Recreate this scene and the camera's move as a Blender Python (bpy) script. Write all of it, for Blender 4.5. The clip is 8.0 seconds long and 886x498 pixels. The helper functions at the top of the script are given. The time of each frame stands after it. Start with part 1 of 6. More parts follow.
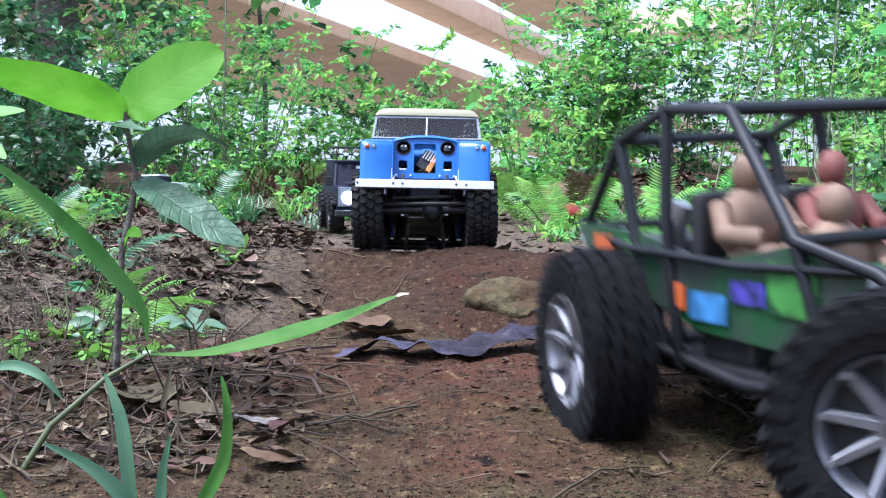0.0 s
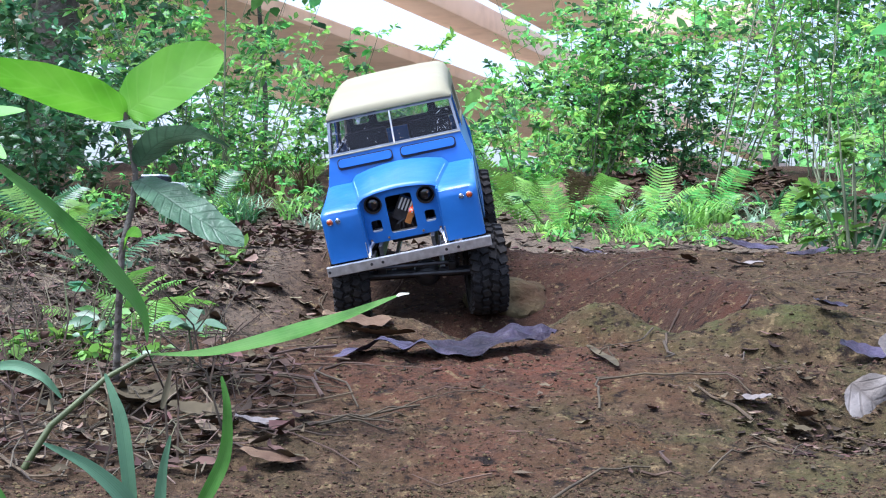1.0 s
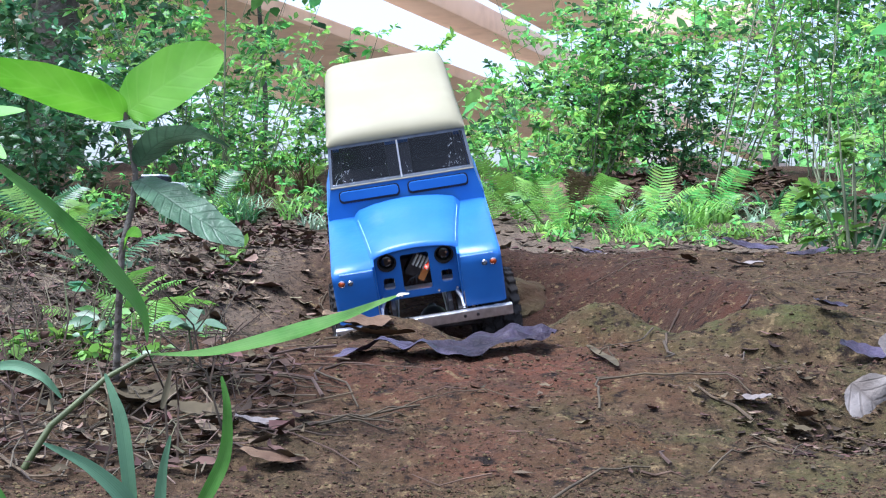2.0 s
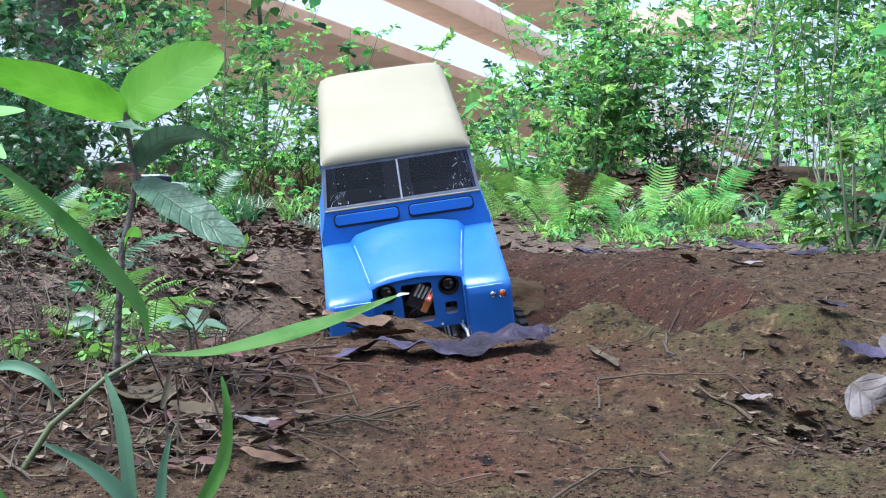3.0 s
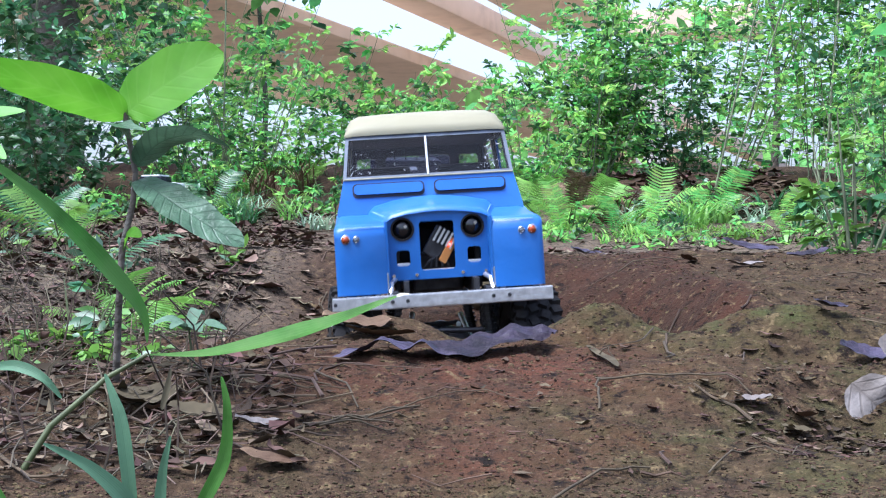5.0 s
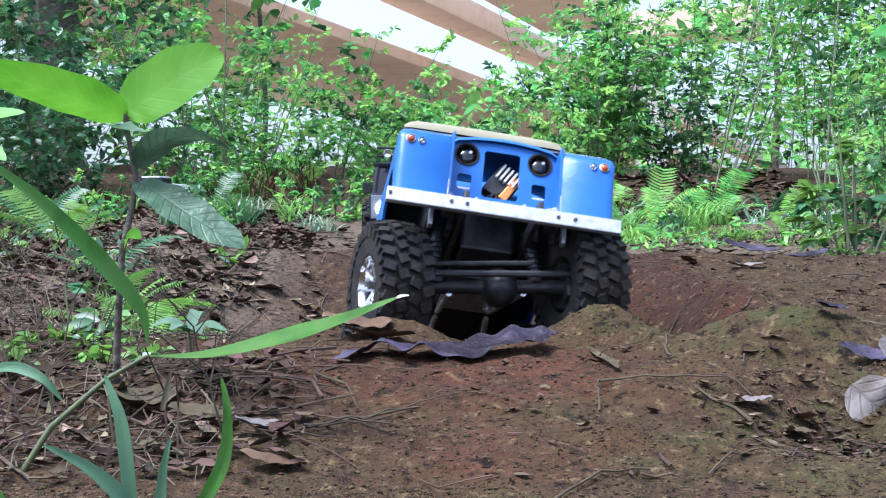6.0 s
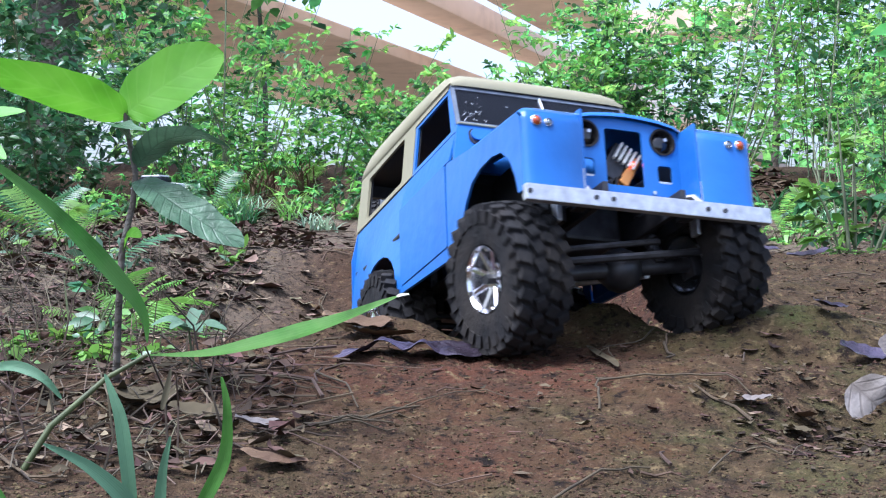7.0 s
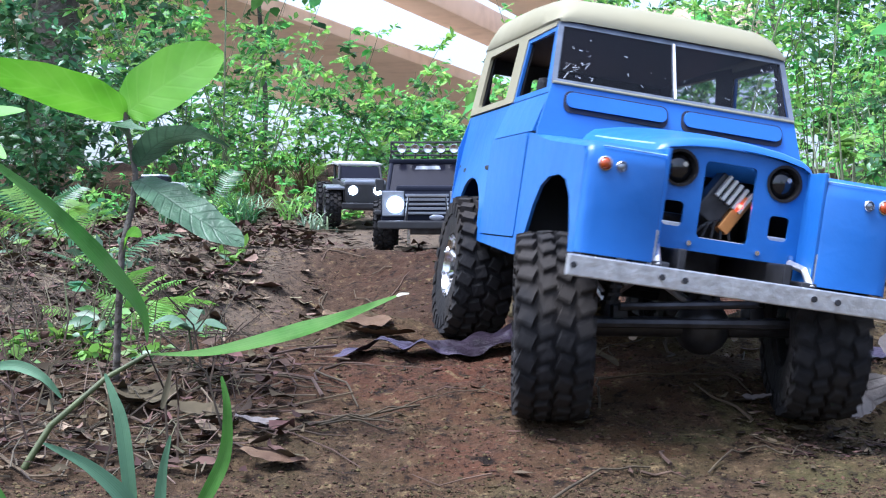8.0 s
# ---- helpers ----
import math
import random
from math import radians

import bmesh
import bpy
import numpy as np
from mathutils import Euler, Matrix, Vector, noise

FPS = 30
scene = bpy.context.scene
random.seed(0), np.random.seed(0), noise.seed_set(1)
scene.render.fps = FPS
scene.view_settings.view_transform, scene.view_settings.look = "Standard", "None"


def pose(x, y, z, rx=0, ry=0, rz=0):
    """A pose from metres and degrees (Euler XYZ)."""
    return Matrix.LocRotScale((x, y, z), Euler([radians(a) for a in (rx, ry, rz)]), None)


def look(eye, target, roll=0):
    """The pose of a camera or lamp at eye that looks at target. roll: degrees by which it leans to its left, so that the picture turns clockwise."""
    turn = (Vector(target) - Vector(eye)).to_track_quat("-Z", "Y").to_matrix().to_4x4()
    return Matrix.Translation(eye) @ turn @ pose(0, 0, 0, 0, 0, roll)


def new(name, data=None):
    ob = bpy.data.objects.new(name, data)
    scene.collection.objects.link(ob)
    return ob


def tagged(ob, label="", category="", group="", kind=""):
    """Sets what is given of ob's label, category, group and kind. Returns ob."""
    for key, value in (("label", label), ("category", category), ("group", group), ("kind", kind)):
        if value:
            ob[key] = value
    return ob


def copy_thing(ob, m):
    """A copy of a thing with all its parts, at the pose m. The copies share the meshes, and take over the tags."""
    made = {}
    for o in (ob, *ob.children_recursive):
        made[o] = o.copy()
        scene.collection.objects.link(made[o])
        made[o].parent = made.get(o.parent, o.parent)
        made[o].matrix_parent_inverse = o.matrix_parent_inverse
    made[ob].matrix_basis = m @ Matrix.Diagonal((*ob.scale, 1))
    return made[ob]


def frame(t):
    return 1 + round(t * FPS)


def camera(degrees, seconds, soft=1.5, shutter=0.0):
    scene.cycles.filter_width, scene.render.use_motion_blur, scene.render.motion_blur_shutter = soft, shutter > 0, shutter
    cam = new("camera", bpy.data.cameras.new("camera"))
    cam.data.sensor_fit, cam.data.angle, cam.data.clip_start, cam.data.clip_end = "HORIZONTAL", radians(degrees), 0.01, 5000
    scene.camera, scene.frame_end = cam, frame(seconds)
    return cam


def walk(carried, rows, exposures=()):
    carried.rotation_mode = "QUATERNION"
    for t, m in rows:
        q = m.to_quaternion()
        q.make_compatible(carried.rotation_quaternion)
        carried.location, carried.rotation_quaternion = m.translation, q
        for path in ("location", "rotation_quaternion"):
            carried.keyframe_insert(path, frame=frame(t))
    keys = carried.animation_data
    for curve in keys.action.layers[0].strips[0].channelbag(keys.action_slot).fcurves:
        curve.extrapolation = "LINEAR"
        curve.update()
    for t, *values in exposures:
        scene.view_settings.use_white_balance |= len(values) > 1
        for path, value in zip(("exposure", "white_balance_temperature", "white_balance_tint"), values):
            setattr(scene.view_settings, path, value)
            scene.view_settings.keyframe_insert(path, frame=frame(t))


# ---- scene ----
# ---------------------------------------------------------------- camera
FOV = 36.95
CAM_Z = 0.15
cam = camera(FOV, 8.0, soft=1.15, shutter=0.4)
# it stands on the soil and is nudged a hair upwards for a moment
walk(cam, [(t, pose(0, 0, CAM_Z, 90 + nod, 0, 0)) for t, nod in ((0, 0), (4.7, 0), (5.8, 0.073), (6.6, 0.073), (7.0, 0.025), (7.3, 0), (8, 0))], exposures=((0, 1.44), (1.6, 1.44), (3.0, 1.33), (6.5, 1.33), (7.5, 1.40), (8.0, 1.44)))

# ---------------------------------------------------------------- light
world = bpy.data.worlds.new("world")
scene.world = world
world.use_nodes = True
wn, wl = world.node_tree.nodes, world.node_tree.links
sky = wn.new("ShaderNodeTexSky")
sky.sky_type, sky.sun_disc = "NISHITA", False
sky.sun_elevation, sky.sun_rotation = radians(67), radians(243)
sky.air_density, sky.dust_density = 1.0, 4.0
soft_sky = wn.new("ShaderNodeHueSaturation")
soft_sky.inputs["Saturation"].default_value = 0.6
wl.new(sky.outputs[0], soft_sky.inputs["Color"])
wl.new(soft_sky.outputs[0], wn["Background"].inputs["Color"])
wn["Background"].inputs["Strength"].default_value = 0.15
sun = new("sun", bpy.data.lights.new("sun", "SUN"))
sun.data.energy, sun.data.angle, sun.data.color = 2.35, radians(30), (1.0, 0.97, 0.9)
sun.matrix_world = look((-3.0, -1.5, 8.0), (0, 0, 0))
scene.view_settings.use_white_balance = True
scene.view_settings.white_balance_temperature, scene.view_settings.white_balance_tint = 5360, 15

# ---------------------------------------------------------------- materials
def material(name, colour, rough=0.6, metal=0.0, vary=0.25, scale=40.0, bump=0.0, bump_scale=200.0,
             second=None, second_scale=8.0, island=0.0, clear=0.0, through_light=0.0, coat=0.0, per_object=0.0, spec=0.5):
    """A surface with colour variation at two scales, fine relief and, for leaves, light shining through."""
    m = bpy.data.materials.new(name)
    m.use_nodes = True
    n, l = m.node_tree.nodes, m.node_tree.links
    b = n["Principled BSDF"]
    b.inputs["Roughness"].default_value, b.inputs["Metallic"].default_value = rough, metal
    b.inputs["Coat Weight"].default_value = coat
    b.inputs["Specular IOR Level"].default_value = spec
    b.inputs["Transmission Weight"].default_value = clear
    co = n.new("ShaderNodeTexCoord")
    def noise_node(s, detail=6.0):
        t = n.new("ShaderNodeTexNoise")
        t.inputs["Scale"].default_value, t.inputs["Detail"].default_value = s, detail
        l.new(co.outputs["Object"], t.inputs["Vector"])
        return t
    def blend(fac, a, c, how="MIX", clampfac=True):
        x = n.new("ShaderNodeMix")
        x.data_type, x.blend_type = "RGBA", how
        for sock, v in ((x.inputs[0], fac), (x.inputs[6], a), (x.inputs[7], c)):
            if isinstance(v, (int, float)):
                sock.default_value = v
            elif isinstance(v, tuple):
                sock.default_value = (*v, 1)
            else:
                l.new(v, sock)
        return x.outputs[2]
    def ramp(sock, lo, hi):
        r = n.new("ShaderNodeMapRange")
        r.inputs[1].default_value, r.inputs[2].default_value = lo, hi
        l.new(sock, r.inputs[0])
        return r.outputs[0]
    fine = noise_node(scale)
    dark = tuple(c * (1 - vary) for c in colour)
    light = tuple(min(1, c * (1 + vary)) for c in colour)
    out = blend(ramp(fine.outputs[0], 0.3, 0.7), dark, light)
    if second:
        big = noise_node(second_scale, 5.0)
        out = blend(ramp(big.outputs[0], 0.42, 0.62), out, second)
    if island or per_object:
        if island:
            g = n.new("ShaderNodeNewGeometry")
            src, amount = g.outputs["Random Per Island"], island
        else:
            g = n.new("ShaderNodeObjectInfo")
            src, amount = g.outputs["Random"], per_object
        h = n.new("ShaderNodeHueSaturation")
        l.new(out, h.inputs["Color"])
        v = n.new("ShaderNodeMapRange")
        v.inputs[3].default_value, v.inputs[4].default_value = 1 - amount, 1 + amount
        l.new(src, v.inputs[0])
        l.new(v.outputs[0], h.inputs["Value"])
        w = n.new("ShaderNodeMapRange")
        w.inputs[3].default_value, w.inputs[4].default_value = 0.5 + 0.07 * amount, 0.5 - 0.07 * amount
        k = n.new("ShaderNodeMath")
        k.operation = "FRACT"
        k2 = n.new("ShaderNodeMath")
        k2.operation, k2.inputs[1].default_value = "MULTIPLY", 17.3
        l.new(src, k2.inputs[0]); l.new(k2.outputs[0], k.inputs[0]); l.new(k.outputs[0], w.inputs[0])
        l.new(w.outputs[0], h.inputs["Hue"])
        out = h.outputs[0]
    l.new(out, b.inputs["Base Color"])
    if bump:
        bt = noise_node(bump_scale, 8.0)
        bp = n.new("ShaderNodeBump")
        bp.inputs["Strength"].default_value, bp.inputs["Distance"].default_value = bump, 1.0 / bump_scale
        l.new(bt.outputs[0], bp.inputs["Height"])
        l.new(bp.outputs[0], b.inputs["Normal"])
    if through_light:
        t = n.new("ShaderNodeBsdfTranslucent")
        l.new(out, t.inputs["Color"])
        x = n.new("ShaderNodeMixShader")
        x.inputs[0].default_value = through_light
        l.new(b.outputs[0], x.inputs[1]); l.new(t.outputs[0], x.inputs[2])
        l.new(x.outputs[0], n["Material Output"].inputs["Surface"])
    return m


def glow(name, colour, strength):
    m = material(name, colour, 0.3)
    b = m.node_tree.nodes["Principled BSDF"]
    b.inputs["Emission Color"].default_value, b.inputs["Emission Strength"].default_value = (*colour, 1), strength
    return m


def soil_material():
    """Damp tropical soil: brown, rust red in the worn track, mossy green where nobody drives."""
    m = material("soil", (0.054, 0.0330, 0.0200), 0.95, vary=0.5, scale=90, bump=1.0, bump_scale=280)
    n, l = m.node_tree.nodes, m.node_tree.links
    b = n["Principled BSDF"]
    base = b.inputs["Base Color"].links[0].from_socket
    co = n.new("ShaderNodeTexCoord")
    def layer(prev, colour, s, lo, hi, mask=None):
        t = n.new("ShaderNodeTexNoise")
        t.inputs["Scale"].default_value, t.inputs["Detail"].default_value, t.inputs["Roughness"].default_value = s, 9, 0.65
        l.new(co.outputs["Object"], t.inputs["Vector"])
        r = n.new("ShaderNodeMapRange")
        r.inputs[1].default_value, r.inputs[2].default_value = lo, hi
        l.new(t.outputs[0], r.inputs[0])
        f = r.outputs[0]
        if mask:
            a = n.new("ShaderNodeAttribute")
            a.attribute_name = mask
            k = n.new("ShaderNodeMath")
            k.operation = "MULTIPLY"
            l.new(f, k.inputs[0]); l.new(a.outputs["Fac"], k.inputs[1])
            f = k.outputs[0]
        x = n.new("ShaderNodeMix")
        x.data_type = "RGBA"
        x.inputs[7].default_value = (*colour, 1)
        l.new(f, x.inputs[0]); l.new(prev, x.inputs[6])
        return x.outputs[2]
    c = layer(base, (0.036, 0.0190, 0.0120), 5.0, 0.15, 0.42, "red_earth")
    c = layer(c, (0.050, 0.0220, 0.0130), 14.0, 0.45, 0.7, "red_earth")
    c = layer(c, (0.115, 0.042, 0.023), 14.0, 0.36, 0.62, "bright_red")
    c = layer(c, (0.056, 0.047, 0.018), 9.0, 0.36, 0.58, "moss")
    c = layer(c, (0.048, 0.058, 0.018), 24.0, 0.47, 0.66, "moss")
    c = layer(c, (0.062, 0.020, 0.011), 7.0, 0.54, 0.66, "moss")
    # pale tan soil, and the far ground added as a light reflector
    c = layer(c, (0.30, 0.255, 0.195), 1.5, 0.0, 0.25, "pale_soil_bounce")
    c = layer(c, (0.125, 0.090, 0.045), 90.0, 0.58, 0.66)
    c = layer(c, (0.012, 0.008, 0.006), 60.0, 0.55, 0.65)
    c = layer(c, (0.013, 0.009, 0.006), 170.0, 0.55, 0.66)
    c = layer(c, (0.11, 0.080, 0.050), 260.0, 0.60, 0.70)
    l.new(c, b.inputs["Base Color"])
    b.inputs["Specular IOR Level"].default_value = 0.12
    return m


SOIL = soil_material()
BLUE = material("blue_paint", (0.026, 0.127, 0.420), 0.30, vary=0.08, scale=30, second=(0.036, 0.150, 0.47), second_scale=9, bump=0.05, bump_scale=60, spec=0.4)
CREAM = material("cream_paint", (0.270, 0.250, 0.165), 0.55, vary=0.05, scale=40, second=(0.255, 0.235, 0.15), second_scale=12, spec=0.25)
WHITE_FIN = material("white_plastic", (0.62, 0.62, 0.58), 0.4)
WHITE_CHIP = material("white_chip", (0.42, 0.44, 0.48), 0.5)
WORN_LIT_BLUE = material("worn_lit_blue_edge", (0.26, 0.42, 0.72), 0.35, vary=0.4, scale=60)
WORN = material("worn_grey_paint", (0.115, 0.135, 0.17), 0.45, vary=0.35, scale=70)
ALU = material("brushed_aluminium", (0.62, 0.62, 0.63), 0.38, 0.85, vary=0.2, scale=120, bump=0.1)
STEEL = material("bright_steel", (0.75, 0.75, 0.77), 0.2, 1.0, vary=0.15)
GLOSS_BLACK = material("gloss_black", (0.010, 0.010, 0.012), 0.10, vary=0.2, coat=0.4)
BLACK = material("black_plastic", (0.018, 0.018, 0.02), 0.5, vary=0.3)
DARK = material("dark_metal", (0.05, 0.05, 0.055), 0.42, 0.6, vary=0.4, scale=80)
RUBBER = material("rubber", (0.013, 0.0125, 0.0135), 0.8, vary=0.4, scale=60, bump=0.3, second=(0.026, 0.022, 0.019), second_scale=25, spec=0.25)
SLOT_DARK = material("dark_slot", (0.012, 0.014, 0.03), 0.7)
ORANGE = material("orange_lens", (0.42, 0.065, 0.012), 0.15, coat=0.5)
CLEAR_LENS = material("clear_lens", (0.24, 0.27, 0.32), 0.12, 0.6)
GLASS = material("window_glass", (0.50, 0.50, 0.58), 0.03, clear=1.0, vary=0.02)
GLASS.node_tree.nodes["Principled BSDF"].inputs["IOR"].default_value = 1.25
RED_LED = glow("red_led", (1.0, 0.05, 0.03), 6)
COPPER = material("orange_motor", (0.65, 0.28, 0.08), 0.35, 0.5)

# ---------------------------------------------------------------- building helpers
def thing(name, label, category, group="", kind=""):
    return tagged(new(name), label, category, group, kind)


def part(name, bm, mat, parent=None, label="", smooth=False):
    me = bpy.data.meshes.new(name)
    bmesh.ops.recalc_face_normals(bm, faces=bm.faces[:])
    bm.to_mesh(me)
    bm.free()
    me.materials.append(mat)
    if smooth:
        me.shade_smooth()
        me.set_sharp_from_angle(angle=radians(smooth if smooth > 1 else 40))
    ob = new(name, me)
    if parent:
        ob.parent = parent
    return tagged(ob, label)


def sheet(name, verts, faces, mat, parent=None, label="", smooth=True):
    """A mesh from computed arrays of corners and faces."""
    me = bpy.data.meshes.new(name)
    me.from_pydata([tuple(v) for v in verts], [], [tuple(f) for f in faces])
    me.materials.append(mat)
    if smooth:
        me.shade_smooth()
    ob = new(name, me)
    if parent:
        ob.parent = parent
    return tagged(ob, label)


def box(bm, x, y, z, sx, sy, sz, bevel=0.0, turn=None):
    """A block about (x, y, z), full sizes sx, sy, sz, its edges bevelled."""
    g = bmesh.ops.create_cube(bm, size=1.0)
    vs = g["verts"]
    bmesh.ops.scale(bm, vec=(sx, sy, sz), verts=vs)
    if bevel:
        es = list({e for v in vs for e in v.link_edges})
        r = bmesh.ops.bevel(bm, geom=es, offset=bevel, segments=2, affect="EDGES", profile=0.6)
        vs = list({v for f in r["faces"] for v in f.verts} | {v for v in vs if v.is_valid})
    if turn:
        bmesh.ops.rotate(bm, cent=(0, 0, 0), matrix=Euler([radians(a) for a in turn]).to_matrix(), verts=vs)
    bmesh.ops.translate(bm, vec=(x, y, z), verts=vs)
    return vs


def rod(bm, a, b, r, r2=None, seg=10):
    """A round bar from a to b."""
    a, b = Vector(a), Vector(b)
    d = b - a
    q = d.to_track_quat("Z", "Y").to_matrix().to_4x4()
    bmesh.ops.create_cone(bm, cap_ends=True, segments=seg, radius1=r, radius2=r if r2 is None else r2, depth=d.length,
                          matrix=Matrix.Translation((a + b) / 2) @ q)


def ball(bm, x, y, z, r, sx=1, sy=1, sz=1, seg=12):
    bmesh.ops.create_uvsphere(bm, u_segments=seg, v_segments=max(6, seg // 2), radius=r, matrix=Matrix.Translation((x, y, z)) @ Matrix.Diagonal((sx, sy, sz, 1)))


def lathe(bm, profile, seg=32, axis="x"):
    """Turns a profile of (along, radius) about an axis."""
    rings = []
    for u, r in profile:
        ring = []
        for i in range(seg):
            a = 2 * math.pi * i / seg
            c, s = r * math.cos(a), r * math.sin(a)
            ring.append(bm.verts.new((u, c, s) if axis == "x" else (c, u, s) if axis == "y" else (c, s, u)))
        rings.append(ring)
    for p, q in zip(rings, rings[1:]):
        for i in range(seg):
            j = (i + 1) % seg
            bm.faces.new((p[i], p[j], q[j], q[i]))
    return rings


def plate(outer, holes, thick, place):
    """A flat plate with holes in (u, v), of that thickness, put into space by place(u, v, w)."""
    bm = bmesh.new()
    edges = []
    for loop in (outer, *holes):
        vs = [bm.verts.new((u, v, 0)) for u, v in loop]
        edges += [bm.edges.new((p, q)) for p, q in zip(vs, vs[1:] + vs[:1])]
    bmesh.ops.triangle_fill(bm, use_beauty=True, use_dissolve=False, edges=edges)
    rim = [e for e in bm.edges if len(e.link_faces) == 1]
    copy = bmesh.ops.duplicate(bm, geom=bm.verts[:] + bm.edges[:] + bm.faces[:])
    vmap = copy["vert_map"]
    for v in {x for x in copy["geom"] if isinstance(x, bmesh.types.BMVert)}:
        v.co.z = thick
    for e in rim:
        a, b = e.verts
        bm.faces.new((a, b, vmap[b], vmap[a]))
    for v in bm.verts:
        v.co = place(*v.co)
    return bm


def ring(cx, cy, rx, ry=None, n=20):
    ry = rx if ry is None else ry
    return [(cx + rx * math.cos(2 * math.pi * i / n), cy + ry * math.sin(2 * math.pi * i / n)) for i in range(n)]


def rounded(u0, v0, u1, v1, r=0.004, n=4):
    """A rectangle with round corners."""
    pts = []
    for cx, cy, a0 in ((u1 - r, v1 - r, 0), (u0 + r, v1 - r, 90), (u0 + r, v0 + r, 180), (u1 - r, v0 + r, 270)):
        for i in range(n + 1):
            a = radians(a0 + 90 * i / n)
            pts.append((cx + r * math.cos(a), cy + r * math.sin(a)))
    return pts


def tube(bm, points, r, seg=8, taper=1.0):
    """A round bar along a line of points."""
    pts = [Vector(p) for p in points]
    rings = []
    for i, p in enumerate(pts):
        d = (pts[min(i + 1, len(pts) - 1)] - pts[max(i - 1, 0)]).normalized()
        side = d.orthogonal().normalized() if i == 0 else (side - d * side.dot(d)).normalized()
        up = d.cross(side)
        k = r * (1 + (taper - 1) * i / max(1, len(pts) - 1))
        rings.append([bm.verts.new(p + k * (math.cos(2 * math.pi * j / seg) * side + math.sin(2 * math.pi * j / seg) * up)) for j in range(seg)])
    for p, q in zip(rings, rings[1:]):
        for j in range(seg):
            bm.faces.new((p[j], p[(j + 1) % seg], q[(j + 1) % seg], q[j]))
    bm.faces.new(rings[0])
    bm.faces.new(rings[-1])

# ---------------------------------------------------------------- ground
def smooth(e0, e1, x):
    t = min(1.0, max(0.0, (x - e0) / (e1 - e0)))
    return t * t * (3 - 2 * t)


def curve(table, y):
    """Smooth height along a table of (distance, height)."""
    if y <= table[0][0]:
        return table[0][1]
    for (a, p), (b, q) in zip(table, table[1:]):
        if y <= b:
            return p + (q - p) * smooth(a, b, y)
    return table[-1][1]


TRACK = ((0.3, -0.14), (0.70, -0.128), (0.82, -0.108), (0.95, -0.085), (1.06, -0.072), (1.16, -0.085), (1.30, -0.15), (1.46, -0.195),
         (1.60, -0.16), (1.75, -0.085), (1.90, -0.03), (2.02, -0.004), (2.15, -0.015), (2.35, -0.035), (2.6, -0.012), (2.85, 0.006), (3.3, 0.035), (4.2, 0.10), (5.2, 0.28), (7, 0.42), (14, 0.5), (30, 0.8))
BANK = ((0.3, -0.14), (0.70, -0.125), (0.95, -0.095), (1.2, -0.07), (1.6, -0.035), (2.0, -0.005), (2.6, 0.02), (3.3, 0.045), (4.2, 0.11), (5.2, 0.30), (7, 0.43), (14, 0.5), (30, 0.8))


def ground(x, y):
    """Height of the soil."""
    # the pit lies between the banks and bends to one side
    left = smooth(-0.42, -0.17, x + 0.06 * (y - 1.5))
    edge = 0.330 - 0.20 * max(0.0, y - 1.42) + 0.012 * noise.noise((y * 9, 4.0, 0.0))
    right = 1 - smooth(edge - 0.17, edge + 0.01, x) * (1 - smooth(2.05, 2.35, y)) * smooth(1.02, 1.2, y)
    k = left * right
    z = curve(BANK, y) * (1 - k) + curve(TRACK, y) * k
    for cx, cy, sx, sy, h in HUMPS:
        z += h * math.exp(-((x - cx) / sx) ** 2 - ((y - cy) / sy) ** 2)
    d = math.hypot(x, y)
    n = noise.noise((x * 3.1, y * 3.1, 0.3)) * 0.010 + noise.noise((x * 9, y * 9, 1.7)) * 0.004 + noise.noise((x * 27, y * 27, 3.1)) * 0.0026
    if d < 5:
        n += noise.noise((x * 75, y * 75, 5.1)) * 0.0024 + noise.noise((x * 150, y * 150, 8.1)) * 0.0014
    return CAM_Z + z + n * (1 + 0.3 * d)


HUMPS = ((0.255, 0.82, 0.05, 0.05, -0.012), (0.300, 0.875, 0.058, 0.06, -0.026), (0.17, 0.80, 0.15, 0.06, -0.009), (0.130, 1.10, 0.044, 0.032, 0.030), (0.278, 1.06, 0.062, 0.034, 0.024), (-0.040, 1.10, 0.042, 0.026, 0.022), (0.07, 1.95, 0.09, 0.09, 0.014), (0.26, 0.985, 0.075, 0.030, -0.014), (0.13, 1.04, 0.04, 0.02, -0.007), (0.195, 1.12, 0.025, 0.05, -0.016), (0.30, 1.42, 0.05, 0.05, 0.022), (0.24, 1.24, 0.06, 0.05, -0.020), (0.13, 1.84, 0.07, 0.06, 0.012), (-0.14, 1.86, 0.09, 0.10, -0.032))


